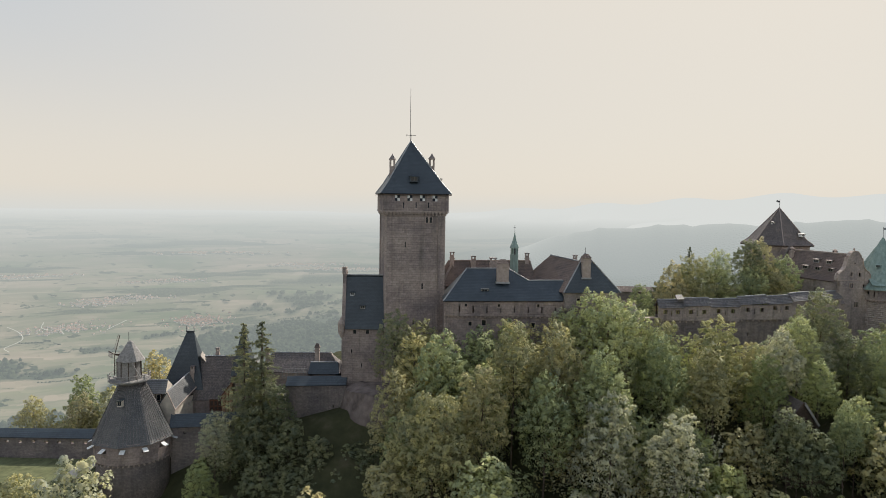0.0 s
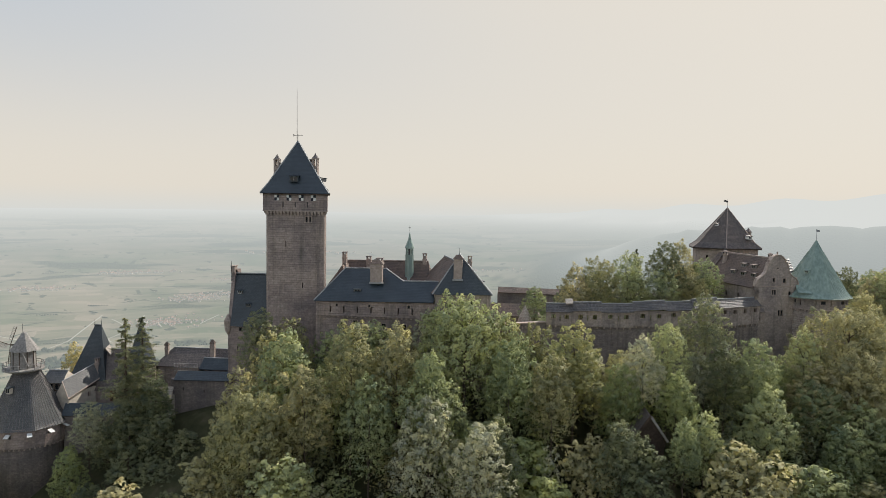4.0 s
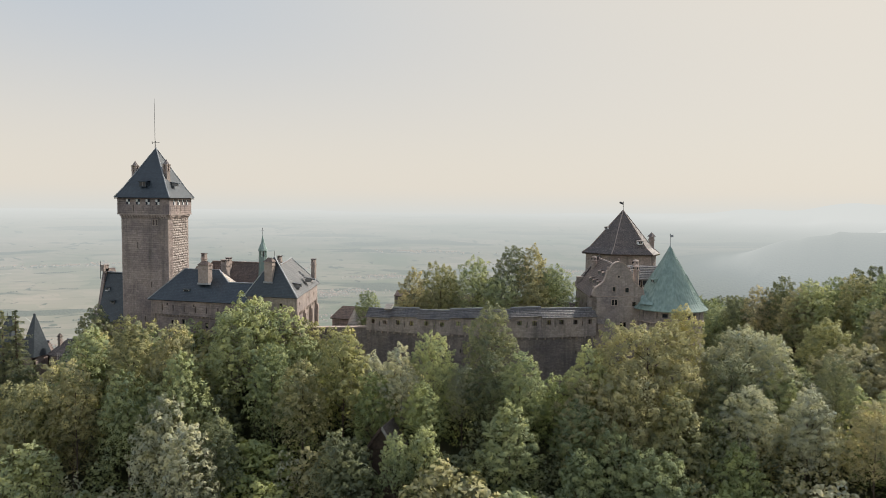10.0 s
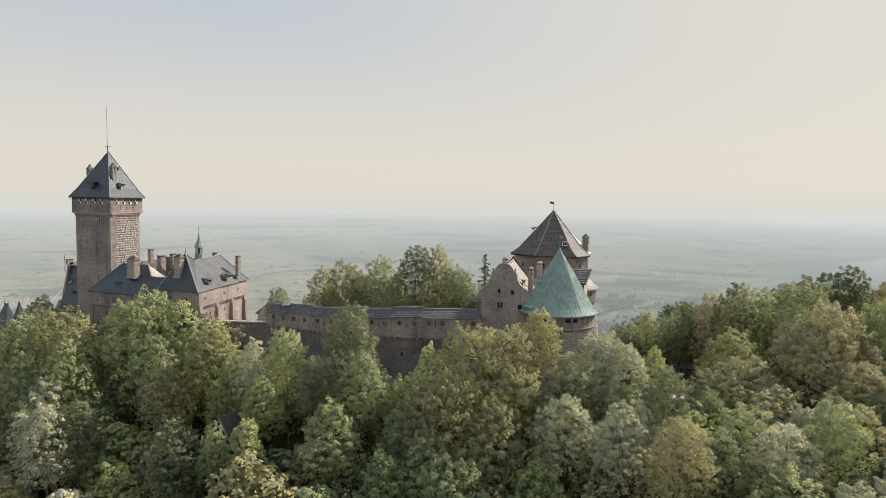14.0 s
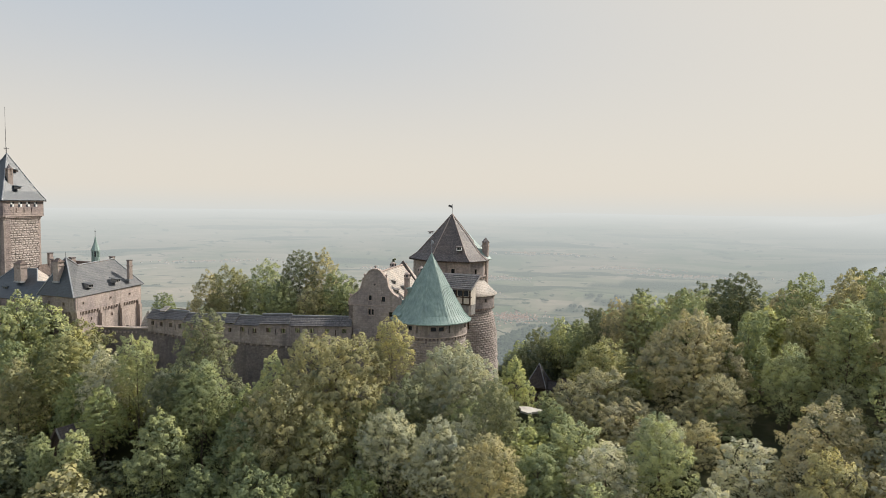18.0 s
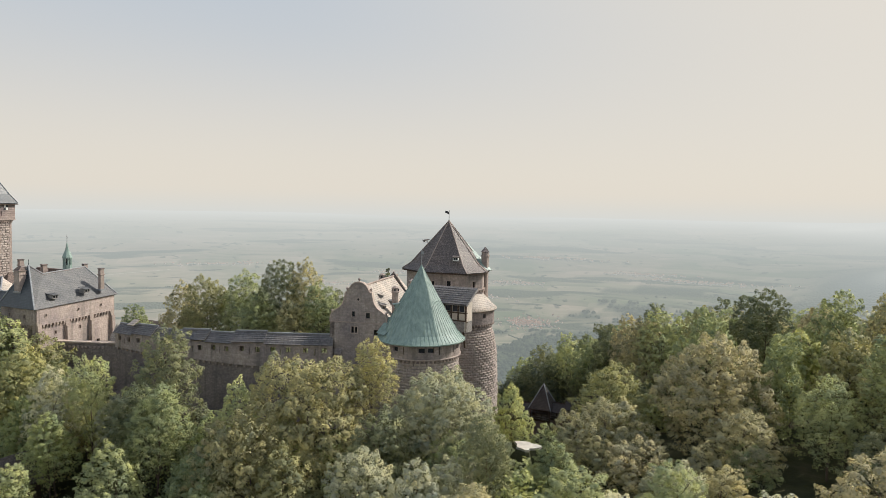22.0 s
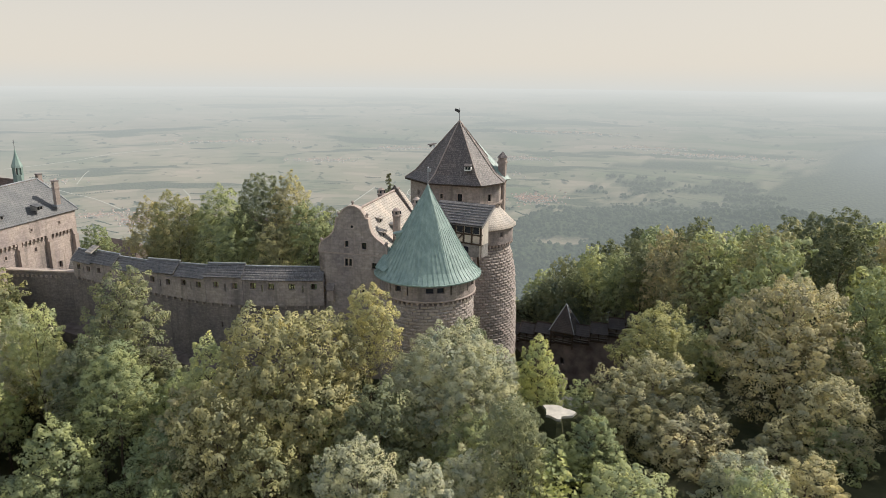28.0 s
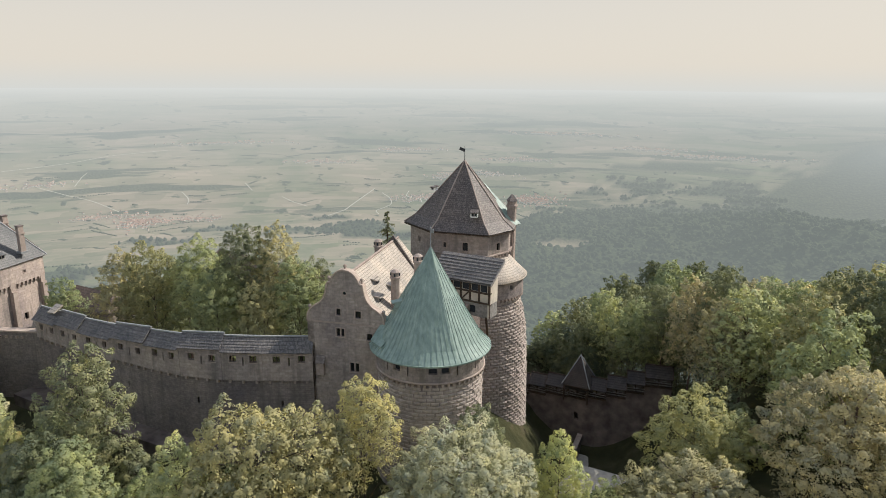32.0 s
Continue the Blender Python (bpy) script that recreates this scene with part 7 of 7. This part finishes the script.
DW = thing("ditch_wall", (128, 207, -28), "low winding stone wall in the ditch", "wall")
for p, q in zip(gw, gw[1:]):
    z = on_sheet(*p)
    part("wall", wall_panel(q, p, z - 4, z + 1.6, 0.8), STONE_DARK, DW)
    part("coping", Face(q, p).block(0, math.dist(p, q), -.9, .1, z + 1.6, z + 1.8), STONE_PALE, DW)
for z0, (x0, y0), (x1, y1) in ((-21.5, (128.5, 186), (138, 198)),):
    solo("gravel_yard", prism([(127, 188), (134, 184.5), (140, 190), (138, 199), (130, 199)], z0 - 3, on_sheet(133, 192) + 0.8), GRAVEL, "pale gravel yard among the trees", "yard", kind="structure")

# ---- the lower court: mill bastion ----
MB = thing("mill_bastion", (-63.2, 147, -32), "squat round bastion with a dark tile cone carrying a windmill", "tower")
mx, my = -63.8, 148.0
part("drum", lathe(mx, my, [(7.6, -38), (7.3, -22.3), (7.3, -21)], 44), STONE_DARK, MB, "", True)
for k in range(24):
    a0, a1 = 2 * math.pi * k / 24, 2 * math.pi * (k + 1) / 24
    q0, q1 = (mx + 7.75 * math.cos(a0), my + 7.75 * math.sin(a0)), (mx + 7.75 * math.cos(a1), my + 7.75 * math.sin(a1))
    L = math.dist(q0, q1)
    hole = [(L / 2, -19.6, 0.9, 0.9)] if k % 2 == 0 else []
    part("parapet", wall_panel(q0, q1, -21.9, -17.6, 0.6, hole), STONE, MB)
    if hole:
        part("open_shutter", slab([Face(q0, q1).at(L / 2 - .5, 1.35, -19.0), Face(q0, q1).at(L / 2 + .5, 1.35, -19.0), Face(q0, q1).at(L / 2 + .5, 0.1, -18.5), Face(q0, q1).at(L / 2 - .5, 0.1, -18.5)], .07), WHITE_PAINT, MB, "pale flap shutter propped open")
for k in range(48):
    a = 2 * math.pi * k / 48
    part("corbel", beam((mx + 7.2 * math.cos(a), my + 7.2 * math.sin(a), -22.1), (mx + 7.85 * math.cos(a), my + 7.85 * math.sin(a), -22.1), 0.3, 0.4), STONE_TRIM, MB)
cone = [(8.5, -18.0), (8.0, -17.3), (2.6, -6.2)]
mr = part("cone_roof", lathe(mx, my, cone, 8, cap=False), SLATE_GREY, MB)
eight = lambda a: math.cos(math.pi / 8) / math.cos(a % (math.pi / 4) - math.pi / 8)
for k in range(72):
    a = 2 * math.pi * (k + .5) / 72
    part("tile_rib", join(*[beam((mx + r0 * eight(a) * math.cos(a), my + r0 * eight(a) * math.sin(a), z0 + .03), (mx + r1 * eight(a) * math.cos(a), my + r1 * eight(a) * math.sin(a), z1 + .03), .13, .12, False) for (r0, z0), (r1, z1) in zip(cone, cone[1:])]), TILE_WALK, mr)
dormer((-64.2, 142.3, -10.2), (-0.1, -1), 1.0, 1.4, 0.9, MB, SLATE, PLASTER)
WM = thing("windmill", (-64.2, 147.5, -6.4), "small grey wooden windmill with a railed platform", "windmill")
ax, ay = -64.2, 147.5
part("platform", lathe(ax, ay, [(2.2, -6.6), (4.0, -5.9), (4.2, -5.75), (4.2, -5.5), (0, -5.5)], 20), WOOD_GREY, WM)
for k in range(16):
    a = 2 * math.pi * k / 16
    part("rail_post", beam((ax + 4.05 * math.cos(a), ay + 4.05 * math.sin(a), -5.6), (ax + 4.15 * math.cos(a), ay + 4.15 * math.sin(a), -4.3), .13), WOOD_GREY, WM)
    b = 2 * math.pi * (k + 1) / 16
    for z in (-4.9, -4.35):
        part("rail", beam((ax + 4.1 * math.cos(a), ay + 4.1 * math.sin(a), z), (ax + 4.1 * math.cos(b), ay + 4.1 * math.sin(b), z), .12), WOOD_GREY, WM)
part("cabin", lathe(ax, ay, [(2.45, -5.6), (2.35, -1.2)], 10), WOOD_GREY, WM, "weathered upright boards")
for k in range(10):
    a = 2 * math.pi * k / 10
    part("corner_batten", beam((ax + 2.45 * math.cos(a), ay + 2.45 * math.sin(a), -5.6), (ax + 2.38 * math.cos(a), ay + 2.38 * math.sin(a), -1.2), .16), WOOD_DARK, WM)
part("cap_roof", lathe(ax + .3, ay, [(3.0, -1.5), (2.6, -0.9), (0.5, 2.4), (0.0, 2.7)], 8), WOOD_GREY, WM, "grey shingled cap")
part("finial", lathe(ax, ay, [(.06, 2.4), (.04, 4.4), (0, 4.5)], 6), IRON, WM)
hub = Vector((ax - 2.9, ay - .2, -0.4))
part("axle", beam((ax, ay, -0.4), hub, .3), WOOD_DARK, WM)
for k in range(4):
    a = radians(68 + 90 * k)
    d = Vector((0.12, math.cos(a), math.sin(a)))
    tip = hub + d * 4.2
    arm = part("sail_arm", beam(hub, tip, .14), WOOD_DARK, WM)
    side = Vector((0, -math.sin(a), math.cos(a)))
    for j in range(9):
        c = hub + d * (1.1 + .36 * j)
        part("sail_slat", beam(c - side * .1, c + side * .95, .05, .1, False), WOOD_GREY, arm)
    part("sail_edge", beam(hub + d * 1.1 + side * .95, tip + side * .95, .06), WOOD_GREY, arm)
part("tail_pole", beam((ax + 1.0, ay - 2.2, -0.8), (ax + 3.6, ay - 3.2, -4.6), .16), WOOD_GREY, WM)


def gable_house(name, label, p, q, depth, z0, ze, zr, roof, wall, hip=0.0, over=0.4, hip2=None, front=None):
    """A house from its front wall p-q, ridge along it."""
    fc = Face(p, q)
    h = thing(name, (*fc.at(fc.L / 2, -depth / 2, 0)[:2], z0), label, "house")
    b0, b1 = fc.at(fc.L, -depth, 0)[:2], fc.at(0, -depth, 0)[:2]
    for a, b in ((p, q), (q, b0), (b0, b1), (b1, p)):
        part("wall", wall_panel(a, b, z0, ze, 0.6), wall, h)
    A, B, C, D = fc.at(-over, over, ze - .3), fc.at(fc.L + over, over, ze - .3), fc.at(fc.L + over, -depth - over, ze - .3), fc.at(-over, -depth - over, ze - .3)
    R0, R1 = fc.at(hip, -depth / 2, zr), fc.at(fc.L - (hip if hip2 is None else hip2), -depth / 2, zr)
    part("roof_slope", slab([A, B, R1, R0], .2), front or roof, h)
    part("roof_slope", slab([C, D, R0, R1], .2), roof, h)
    for s in ((B, C, R1), (D, A, R0)):
        part("roof_slope" if hip > .5 else "gable_wall", slab(s, .2), roof if hip > .5 else wall, h)
    part("ridge_cap", ridge_cap(R0, R1, .13), LEAD, h)
    return h, fc


H1, F1 = gable_house("steep_roofed_house", "tall house with a very steep dark slate roof", (-62.4, 160.0), (-52.6, 160.0), 8, -26, -13.0, 1.5, SLATE, STONE, 5.0, 0.4, 3.2)
part("lead_roof_crest", beam((-57.6, 164.0, 1.5), (-55.7, 164.0, 1.5), .3), IRON, H1)
for x in (-57.5, -55.8):
    part("finial", lathe(x, 164.0, [(.07, 1.4), (.04, 2.8), (0, 2.9)], 6), IRON, H1)
# the lid's sunlight is put into its pale tile
part("roof_hatch", join(slab([(-53.9, 162.4, -3.9), (-52.6, 162.6, -5.6), (-52.6, 164.2, -5.0), (-53.9, 164.2, -3.3)], .15)), TILE_PALE, H1, "raised roof hatch with a lid painted pale for sunlight")
H2, F2 = gable_house("long_brown_house", "long house with a brown tile roof and low dormers", (-56.4, 159.4), (-43.0, 159.4), 9, -26, -13.4, -4.4, TILE_OLD, STONE, 0)
chimney(-50.4, 164.4, -6, -3.2, .7, .7, H2)
part("gallery_recess", F2.block(5.6, 9.2, .15, .5, -16.0, -13.4), WOOD_DARK, H2, "dark wooden gallery under the eaves")
for u in (5.7, 6.6, 7.5, 8.4, 9.1):
    part("gallery_post", F2.block(u - .09, u + .09, .5, .62, -16.0, -13.4), WOOD_RED, H2)
for z in (-15.9, -15.0, -13.6):
    part("gallery_rail", F2.block(5.6, 9.2, .5, .64, z - .09, z + .09), WOOD_RED, H2)
H3, F3 = gable_house("pointed_tower_house", "narrow tower house with a pointed slate roof", (-45.0, 157.0), (-41.0, 157.0), 5, -26, -7.0, 3.7, SLATE, STONE, 1.8)
part("gable_bay", join(F3.block(-2.6, .0, -2, .02, -17, -12.4), slab([F3.at(-2.8, .05, -12.4), F3.at(.0, .05, -12.4), F3.at(.0, .05, -8.6)], .4)), PLASTER_OCHRE, H3, "half-timbered gable with ochre infill")
for u in (-2.5, -1.7, -.9, -.1):
    part("timber_post", F3.block(u - .1, u + .1, .02, .14, -17.0, -12.4 + (u + 2.6) * 1.25), WOOD_RED, H3)
for z in (-16.0, -14.2, -12.5):
    part("timber_rail", F3.block(-2.6, .0, .02, .13, z - .1, z + .1), WOOD_RED, H3)
part("timber_brace", beam(F3.at(-2.8, .1, -12.4), F3.at(.0, .1, -8.6), .24), WOOD_RED, H3)
H4 = thing("lodge_with_pale_roof", (-57, 156, -24), "lodge with a sunlit grey tile roof and pale verge", "house")
LR = [Vector(p) for p in ((-57.7, 151.2, -9.5), (-56.0, 161.0, -7.6), (-55.7, 150.4, -13.3), (-54.2, 160.6, -10.9), (-60.2, 151.6, -13.2), (-58.6, 161.4, -10.8))]
part("roof_slope", slab([LR[2], LR[3], LR[1], LR[0]], .18), SLATE_GREY, H4)
part("roof_slope", slab([LR[5], LR[4], LR[0], LR[1]], .18), SLATE_GREY, H4)
for p, q in ((LR[2], LR[0]), (LR[3], LR[1]), (LR[2], LR[3])):
    part("verge_board", beam(p + Vector((0, 0, .06)), q + Vector((0, 0, .06)), .2, .2, False), STONE_PALE, H4)
part("ridge_cap", ridge_cap(LR[0], LR[1], .12), LEAD, H4)
part("wall", wall_panel((-56.0, 150.9), (-54.6, 160.4), -24, -12.6, .5, [(6.5, -14.6, 1.0, 1.2)]), PLASTER, H4)
part("gable_wall", slab([(-60.0, 151.7, -13.2), (-55.9, 150.7, -13.2), (-57.7, 151.3, -9.7)], .3), PLASTER, H4)
part("end_wall", wall_panel((-60.0, 151.7), (-56.0, 150.9), -24, -13.2, .5), PLASTER, H4)
chimney(-55.3, 161.2, -11, -6.8, .8, .8, H4)
H5, F5 = gable_house("timbered_gatehouse", "small half-timbered house under a grey roof", (-63.4, 152.6), (-58.8, 152.6), 5, -26, -9.9, -7.9, SLATE_GREY, PLASTER, 0)
for u in (.2, 1.4, 2.8, 4.0):
    part("timber_post", F5.block(u - .12, u + .12, 0, .08, -14, -10.0), WOOD_DARK, H5)
for z in (-13.9, -12.0, -10.1):
    part("timber_rail", F5.block(0, 4.6, 0, .09, z - .12, z + .12), WOOD_DARK, H5)
for u in (.8, 2.1, 3.4):
    part("pane", F5.block(u - .35, u + .35, 0, .02, -11.8, -10.5), GLASS, H5)
H6, F6 = gable_house("east_range", "low range with a brown roof and a tall chimney", (-40.0, 160.5), (-21.0, 160.5), 8, -20, -7.0, -3.6, TILE_OLD, STONE, 2.6)
part("verge_board", beam(F6.at(19.3, .5, -7.1), F6.at(16.4, -4, -3.5), .24), STONE_PALE, H6)
chimney(-26.6, 162.5, -6, -1.8, 1.0, .9, H6, True)
chimney(-38.4, 163.0, -6, -2.8, .8, .8, H6, True)
H7, F7 = gable_house("slate_shed", "low shed with dark slate roof against the keep rock", (-27.8, 158.6), (-21.4, 158.6), 3.4, -20, -6.9, -4.9, SLATE, STONE_DARK, 0)
part("verge_board", beam(F7.at(6.9, .5, -7.0), F7.at(6.9, -1.7, -4.7), .22), STONE_PALE, H7)
HW = thing("court_wall", (-26, 155, -22), "tall shaded wall of the court with a slate coping roof", "wall")
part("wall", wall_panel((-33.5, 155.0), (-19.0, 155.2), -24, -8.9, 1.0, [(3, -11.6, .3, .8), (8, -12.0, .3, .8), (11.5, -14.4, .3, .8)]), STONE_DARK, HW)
part("wall_roof", slab([(-32.6, 154.5, -9.0), (-19.0, 154.7, -8.8), (-19.0, 157.0, -7.2), (-32.6, 156.8, -7.4)], .2), SLATE, HW)
for k in range(9):
    x = -33.8 + .68 * k
    part("lattice_post", beam((x, 157.6, -8.2), (x, 157.6, -5.9), .12), WOOD_GREY, HW)
for z in (-7.6, -6.8, -5.95):
    part("lattice_rail", beam((-34.0, 157.6, z), (-28.2, 157.6, z + .1), .14), WOOD_GREY, HW)
SD = thing("pale_shed", (-34, 153, -24), "small shed behind the spruces with a roof painted pale for sunlight", "shed")
part("wall", box((-35.4, 152.8, -24), (-32.6, 155.0, -12.6)), PLASTER, SD)
# pale tile paints this roof as a sunlit patch
part("roof_slope", slab([(-35.8, 152.4, -13.0), (-32.2, 152.4, -13.0), (-32.6, 154.6, -10.6), (-35.4, 154.6, -10.6)], .15), TILE_PALE, SD)
LC = thing("lower_curtain_wall", (-48, 150, -30), "lower curtain wall with a slate-roofed walk", "wall")
part("wall", wall_panel((-56.5, 149.6), (-33.0, 152.5), -34, -16.6, 1.2, [(3 + 3 * k, -18.6, .7, .7) for k in range(7)]), STONE_DARK, LC)
part("wall_roof", slab([(-56.6, 149.0, -16.8), (-33.0, 151.9, -16.8), (-33.2, 154.0, -14.4), (-56.8, 151.0, -14.4)], .2), SLATE, LC)
KR = thing("keep_rock", (-10, 153, -20), "rough dark rock foot below the keep", "rock")
rv, rf = lathe(-7.5, 157.5, [(15.5, -26), (14.0, -18), (12.6, -13), (11.6, -9.2), (8, -8.6)], 26)
rv = [(x + 1.2 * noise.noise(Vector((x * .3, y * .3, z * .3))), y + 1.2 * noise.noise(Vector((x * .3 + 9, y * .3, z * .3))), z + .8 * noise.noise(Vector((x * .3, y * .3 + 9, z)))) for x, y, z in rv]
part("rock_face", (rv, rf), ROCK, KR)
WW = thing("outer_west_wall", (-86, 153, -28), "crenellated outer wall with a tiled walk and lit loopholes", "wall")
part("wall", wall_panel((-104, 154.0), (-70.5, 152.0), -34, -20.1, .8, [(2 + 2.9 * k, -21.6, .8, .6) for k in range(11)]), STONE_DARK, WW)
part("wall_roof", slab([(-104, 153.2, -20.2), (-70.5, 151.2, -20.0), (-70.5, 153.2, -18.4), (-104, 155.2, -18.9)], .2), SLATE, WW)
solo("court_lawn", prism([(-118, 122), (-70, 128), (-71, 151), (-118, 154)], -46, -24.6), GRASS, "lawn of the lower court", "lawn", kind="structure")
solo("court_path", prism([(-75.5, 140), (-72, 141), (-71, 150), (-74.5, 150)], -26, -24.3), GRAVEL, "pale gravel path by the bastion", "path", kind="structure")
CH = thing("woodland_hut", (69.4, 127.0, -20), "small gabled hut with a steep dark roof deep in the wood", "hut")
HX, HY = 69.4, 124.3
for sg in (-1, 1):
    a, b, c, d = [(HX + u, HY + v, z) for u, v, z in ((0, 0, -3.6), (sg * 3.0, 0, -8.0), (sg * 3.0, 5.6, -8.0), (0, 5.6, -3.6))]
    part("roof_slope", slab([a, b, c, d] if sg > 0 else [d, c, b, a], 0.18), TILE_OLD, CH)
    part("barge_board", beam((HX, HY - 0.12, -3.62), (HX + sg * 3.05, HY - 0.12, -8.05), 0.14, 0.42), WOOD_GREY if sg > 0 else WOOD_DARK, CH, "pale grey barge board" if sg > 0 else "")
gw = [(HX - 2.6, HY + 0.5, -7.6), (HX + 2.6, HY + 0.5, -7.6), (HX, HY + 0.5, -3.9)]
part("gable_wall", (gw + [(x, y + 0.2, z) for x, y, z in gw], [(0, 1, 2), (5, 4, 3), (0, 3, 4, 1), (1, 4, 5, 2), (2, 5, 3, 0)]), WOOD_DARK, CH)
part("wall", box((HX - 2.5, HY + 0.7, -24), (HX + 2.5, HY + 5.2, -7.7)), WOOD_DARK, CH)
part("post", beam((HX + 2.4, HY + 0.2, -22.0), (HX + 2.4, HY + 0.2, -7.6), 0.2), WOOD_DARK, CH)

# the terrace of pale gravel among the trees above the ditch
gp = []
for k in range(14):
    a = 2 * math.pi * k / 14
    gp.append((141.2 + (2.0 + 0.7 * math.sin(3 * a) + 0.3 * math.sin(5 * a + 1)) * math.cos(a), 160.6 + (2.3 + 0.5 * math.cos(2 * a) + 0.3 * math.sin(4 * a)) * math.sin(a)))
solo("terrace_rock", ([(x, y, 0.6) for x, y in gp] + [(141.2 + (x - 141.2) * 5.0, 160.6 + (y - 160.6) * 5.0, -9.0) for x, y in gp], [tuple(range(14))] + [(k, 14 + k, 14 + (k + 1) % 14, (k + 1) % 14) for k in range(14)]), FLOOR, "earth bank under the gravel terrace", "bank", kind="structure")
solo("gravel_terrace", prism([(141.2 + (x - 141.2) * 0.86, 160.6 + (y - 160.6) * 0.86) for x, y in gp], 0.55, 0.9), GRAVEL, "small pale gravel terrace among the trees by the ditch", "terrace", kind="structure")

# ---- bossed stones of the two round towers ----
srng = random.Random(4)


def boss_mesh(k):
    """A quarry-faced stone: flat back, pillowed and broken front. Along x, out along y, up z; one metre each."""
    f = [(-.5, 0, -.5), (.5, 0, -.5), (.5, 0, .5), (-.5, 0, .5), (-.42, .12, -.40), (.42, .12, -.42), (.42, .12, .40), (-.42, .12, .42)]
    jit = [(x + srng.uniform(-.04, .04), y + srng.uniform(-.03, .03), z + srng.uniform(-.04, .04)) for x, y, z in f[4:]]
    mid = [(srng.uniform(-.2, 0), .2 + srng.uniform(-.02, .08), srng.uniform(-.1, .2)), (srng.uniform(0.02, .2), .2 + srng.uniform(-.02, .06), srng.uniform(-.2, .1))]
    v = f[:4] + jit + mid
    fs = [(0, 1, 5, 4), (1, 2, 6, 5), (2, 3, 7, 6), (3, 0, 4, 7), (4, 5, 9), (4, 9, 8), (5, 6, 9), (6, 8, 9), (6, 7, 8), (7, 4, 8)]
    return v, [tuple(reversed(q)) for q in fs]


BOSSES = [boss_mesh(k) for k in range(9)]
BOSS_ME = [mesh_of("stone", v, f, BOSS) for v, f in BOSSES]


def clad(cx, cy, r_at, z0, z1, parent, near, most=300, row=0.52, wide=1.05, proud=1.0):
    """Courses of bossed stones round a drum; those towards bearing `near` are parts, the rest one joined part."""
    made, rest = 0, []
    z = z1 - row / 2
    j = 0
    while z > z0:
        r = r_at(z)
        n = int(2 * math.pi * r / wide)
        for k in range(n):
            a = 2 * math.pi * (k + .5 * (j % 2) + srng.uniform(-.08, .08)) / n
            s = (2 * math.pi * r / n * srng.uniform(.9, .99), srng.uniform(.8, 1.9) * proud, row * srng.uniform(.86, .97))
            m = Matrix.Translation((cx + (r - .03) * math.cos(a), cy + (r - .03) * math.sin(a), z)) @ Matrix.Rotation(a - math.pi / 2, 4, "Z") @ Matrix.Diagonal((*s, 1))
            da = abs((a - near + math.pi) % (2 * math.pi) - math.pi)
            i = srng.randrange(9)
            if da < 0.75 and made < most:
                o = new("stone", BOSS_ME[i])
                o.parent = parent
                o.matrix_basis = Matrix.Translation(-Vector(parent.location)) @ m
                made += 1
            elif da < 2.1:
                rest.append(turned(BOSSES[i], m))
        z -= row
        j += 1
    ob = part("stone_cladding", join(*rest), BOSS, parent)
    ob["kind"] = "stuff"


clad(bx, by, lambda z: float(np.interp(z, [-24, -14, 0, 5, 8, 10.3], [br + 1.5, br + 1.2, br + .85, br + .5, br - .1, br - .75])), -14, 10.2, GB, math.atan2(-0.75, 0.55), proud=0.7)
clad(tx, ty, lambda z: float(np.interp(z, [-12, -2, 4, 10], [tr0 + .9, tr0 + .25, tr0, tr0])), -6, 9.5, CT, math.atan2(-0.85, 0.5), 300, 0.5, 1.1, 0.5)


def clad_wall(fc, u0, u1, z0, z1, parent, most=300, row=0.6, wide=1.15):
    """Rough-faced courses on a flat wall; the upper ones are parts, the rest one joined part."""
    made, rest = 0, []
    z, j = z1 - row / 2, 0
    turn = Matrix.Rotation(math.atan2(fc.at(1, 0, 0)[1] - fc.at(0, 0, 0)[1], fc.at(1, 0, 0)[0] - fc.at(0, 0, 0)[0]) + math.pi, 4, "Z")
    while z > z0:
        u = u0 + (0.0 if j % 2 else -wide * 0.45)
        while u < u1 - 0.2:
            w = wide * srng.uniform(0.65, 1.25)
            a, b = max(u, u0), min(u + w, u1)
            if b - a > 0.3:
                m = Matrix.Translation(fc.at((a + b) / 2, -0.02, z)) @ turn @ Matrix.Diagonal(((b - a) * 0.97, srng.uniform(0.5, 1.5), row * srng.uniform(0.86, 0.97), 1))
                i = srng.randrange(9)
                if made < most and srng.random() < 0.97:
                    o = new("stone", BOSS_ME[i])
                    o.parent = parent
                    o.matrix_basis = Matrix.Translation(-Vector(parent.location)) @ m
                    made += 1
                else:
                    rest.append(turned(BOSSES[i], m))
            u += w
        z -= row
        j += 1
    part("stone_cladding", join(*rest), BOSS, parent)["kind"] = "stuff"


clad_wall(Face(KB[1], KB[2]), 0.6, 11.0, -2.0, 29.7, keep)
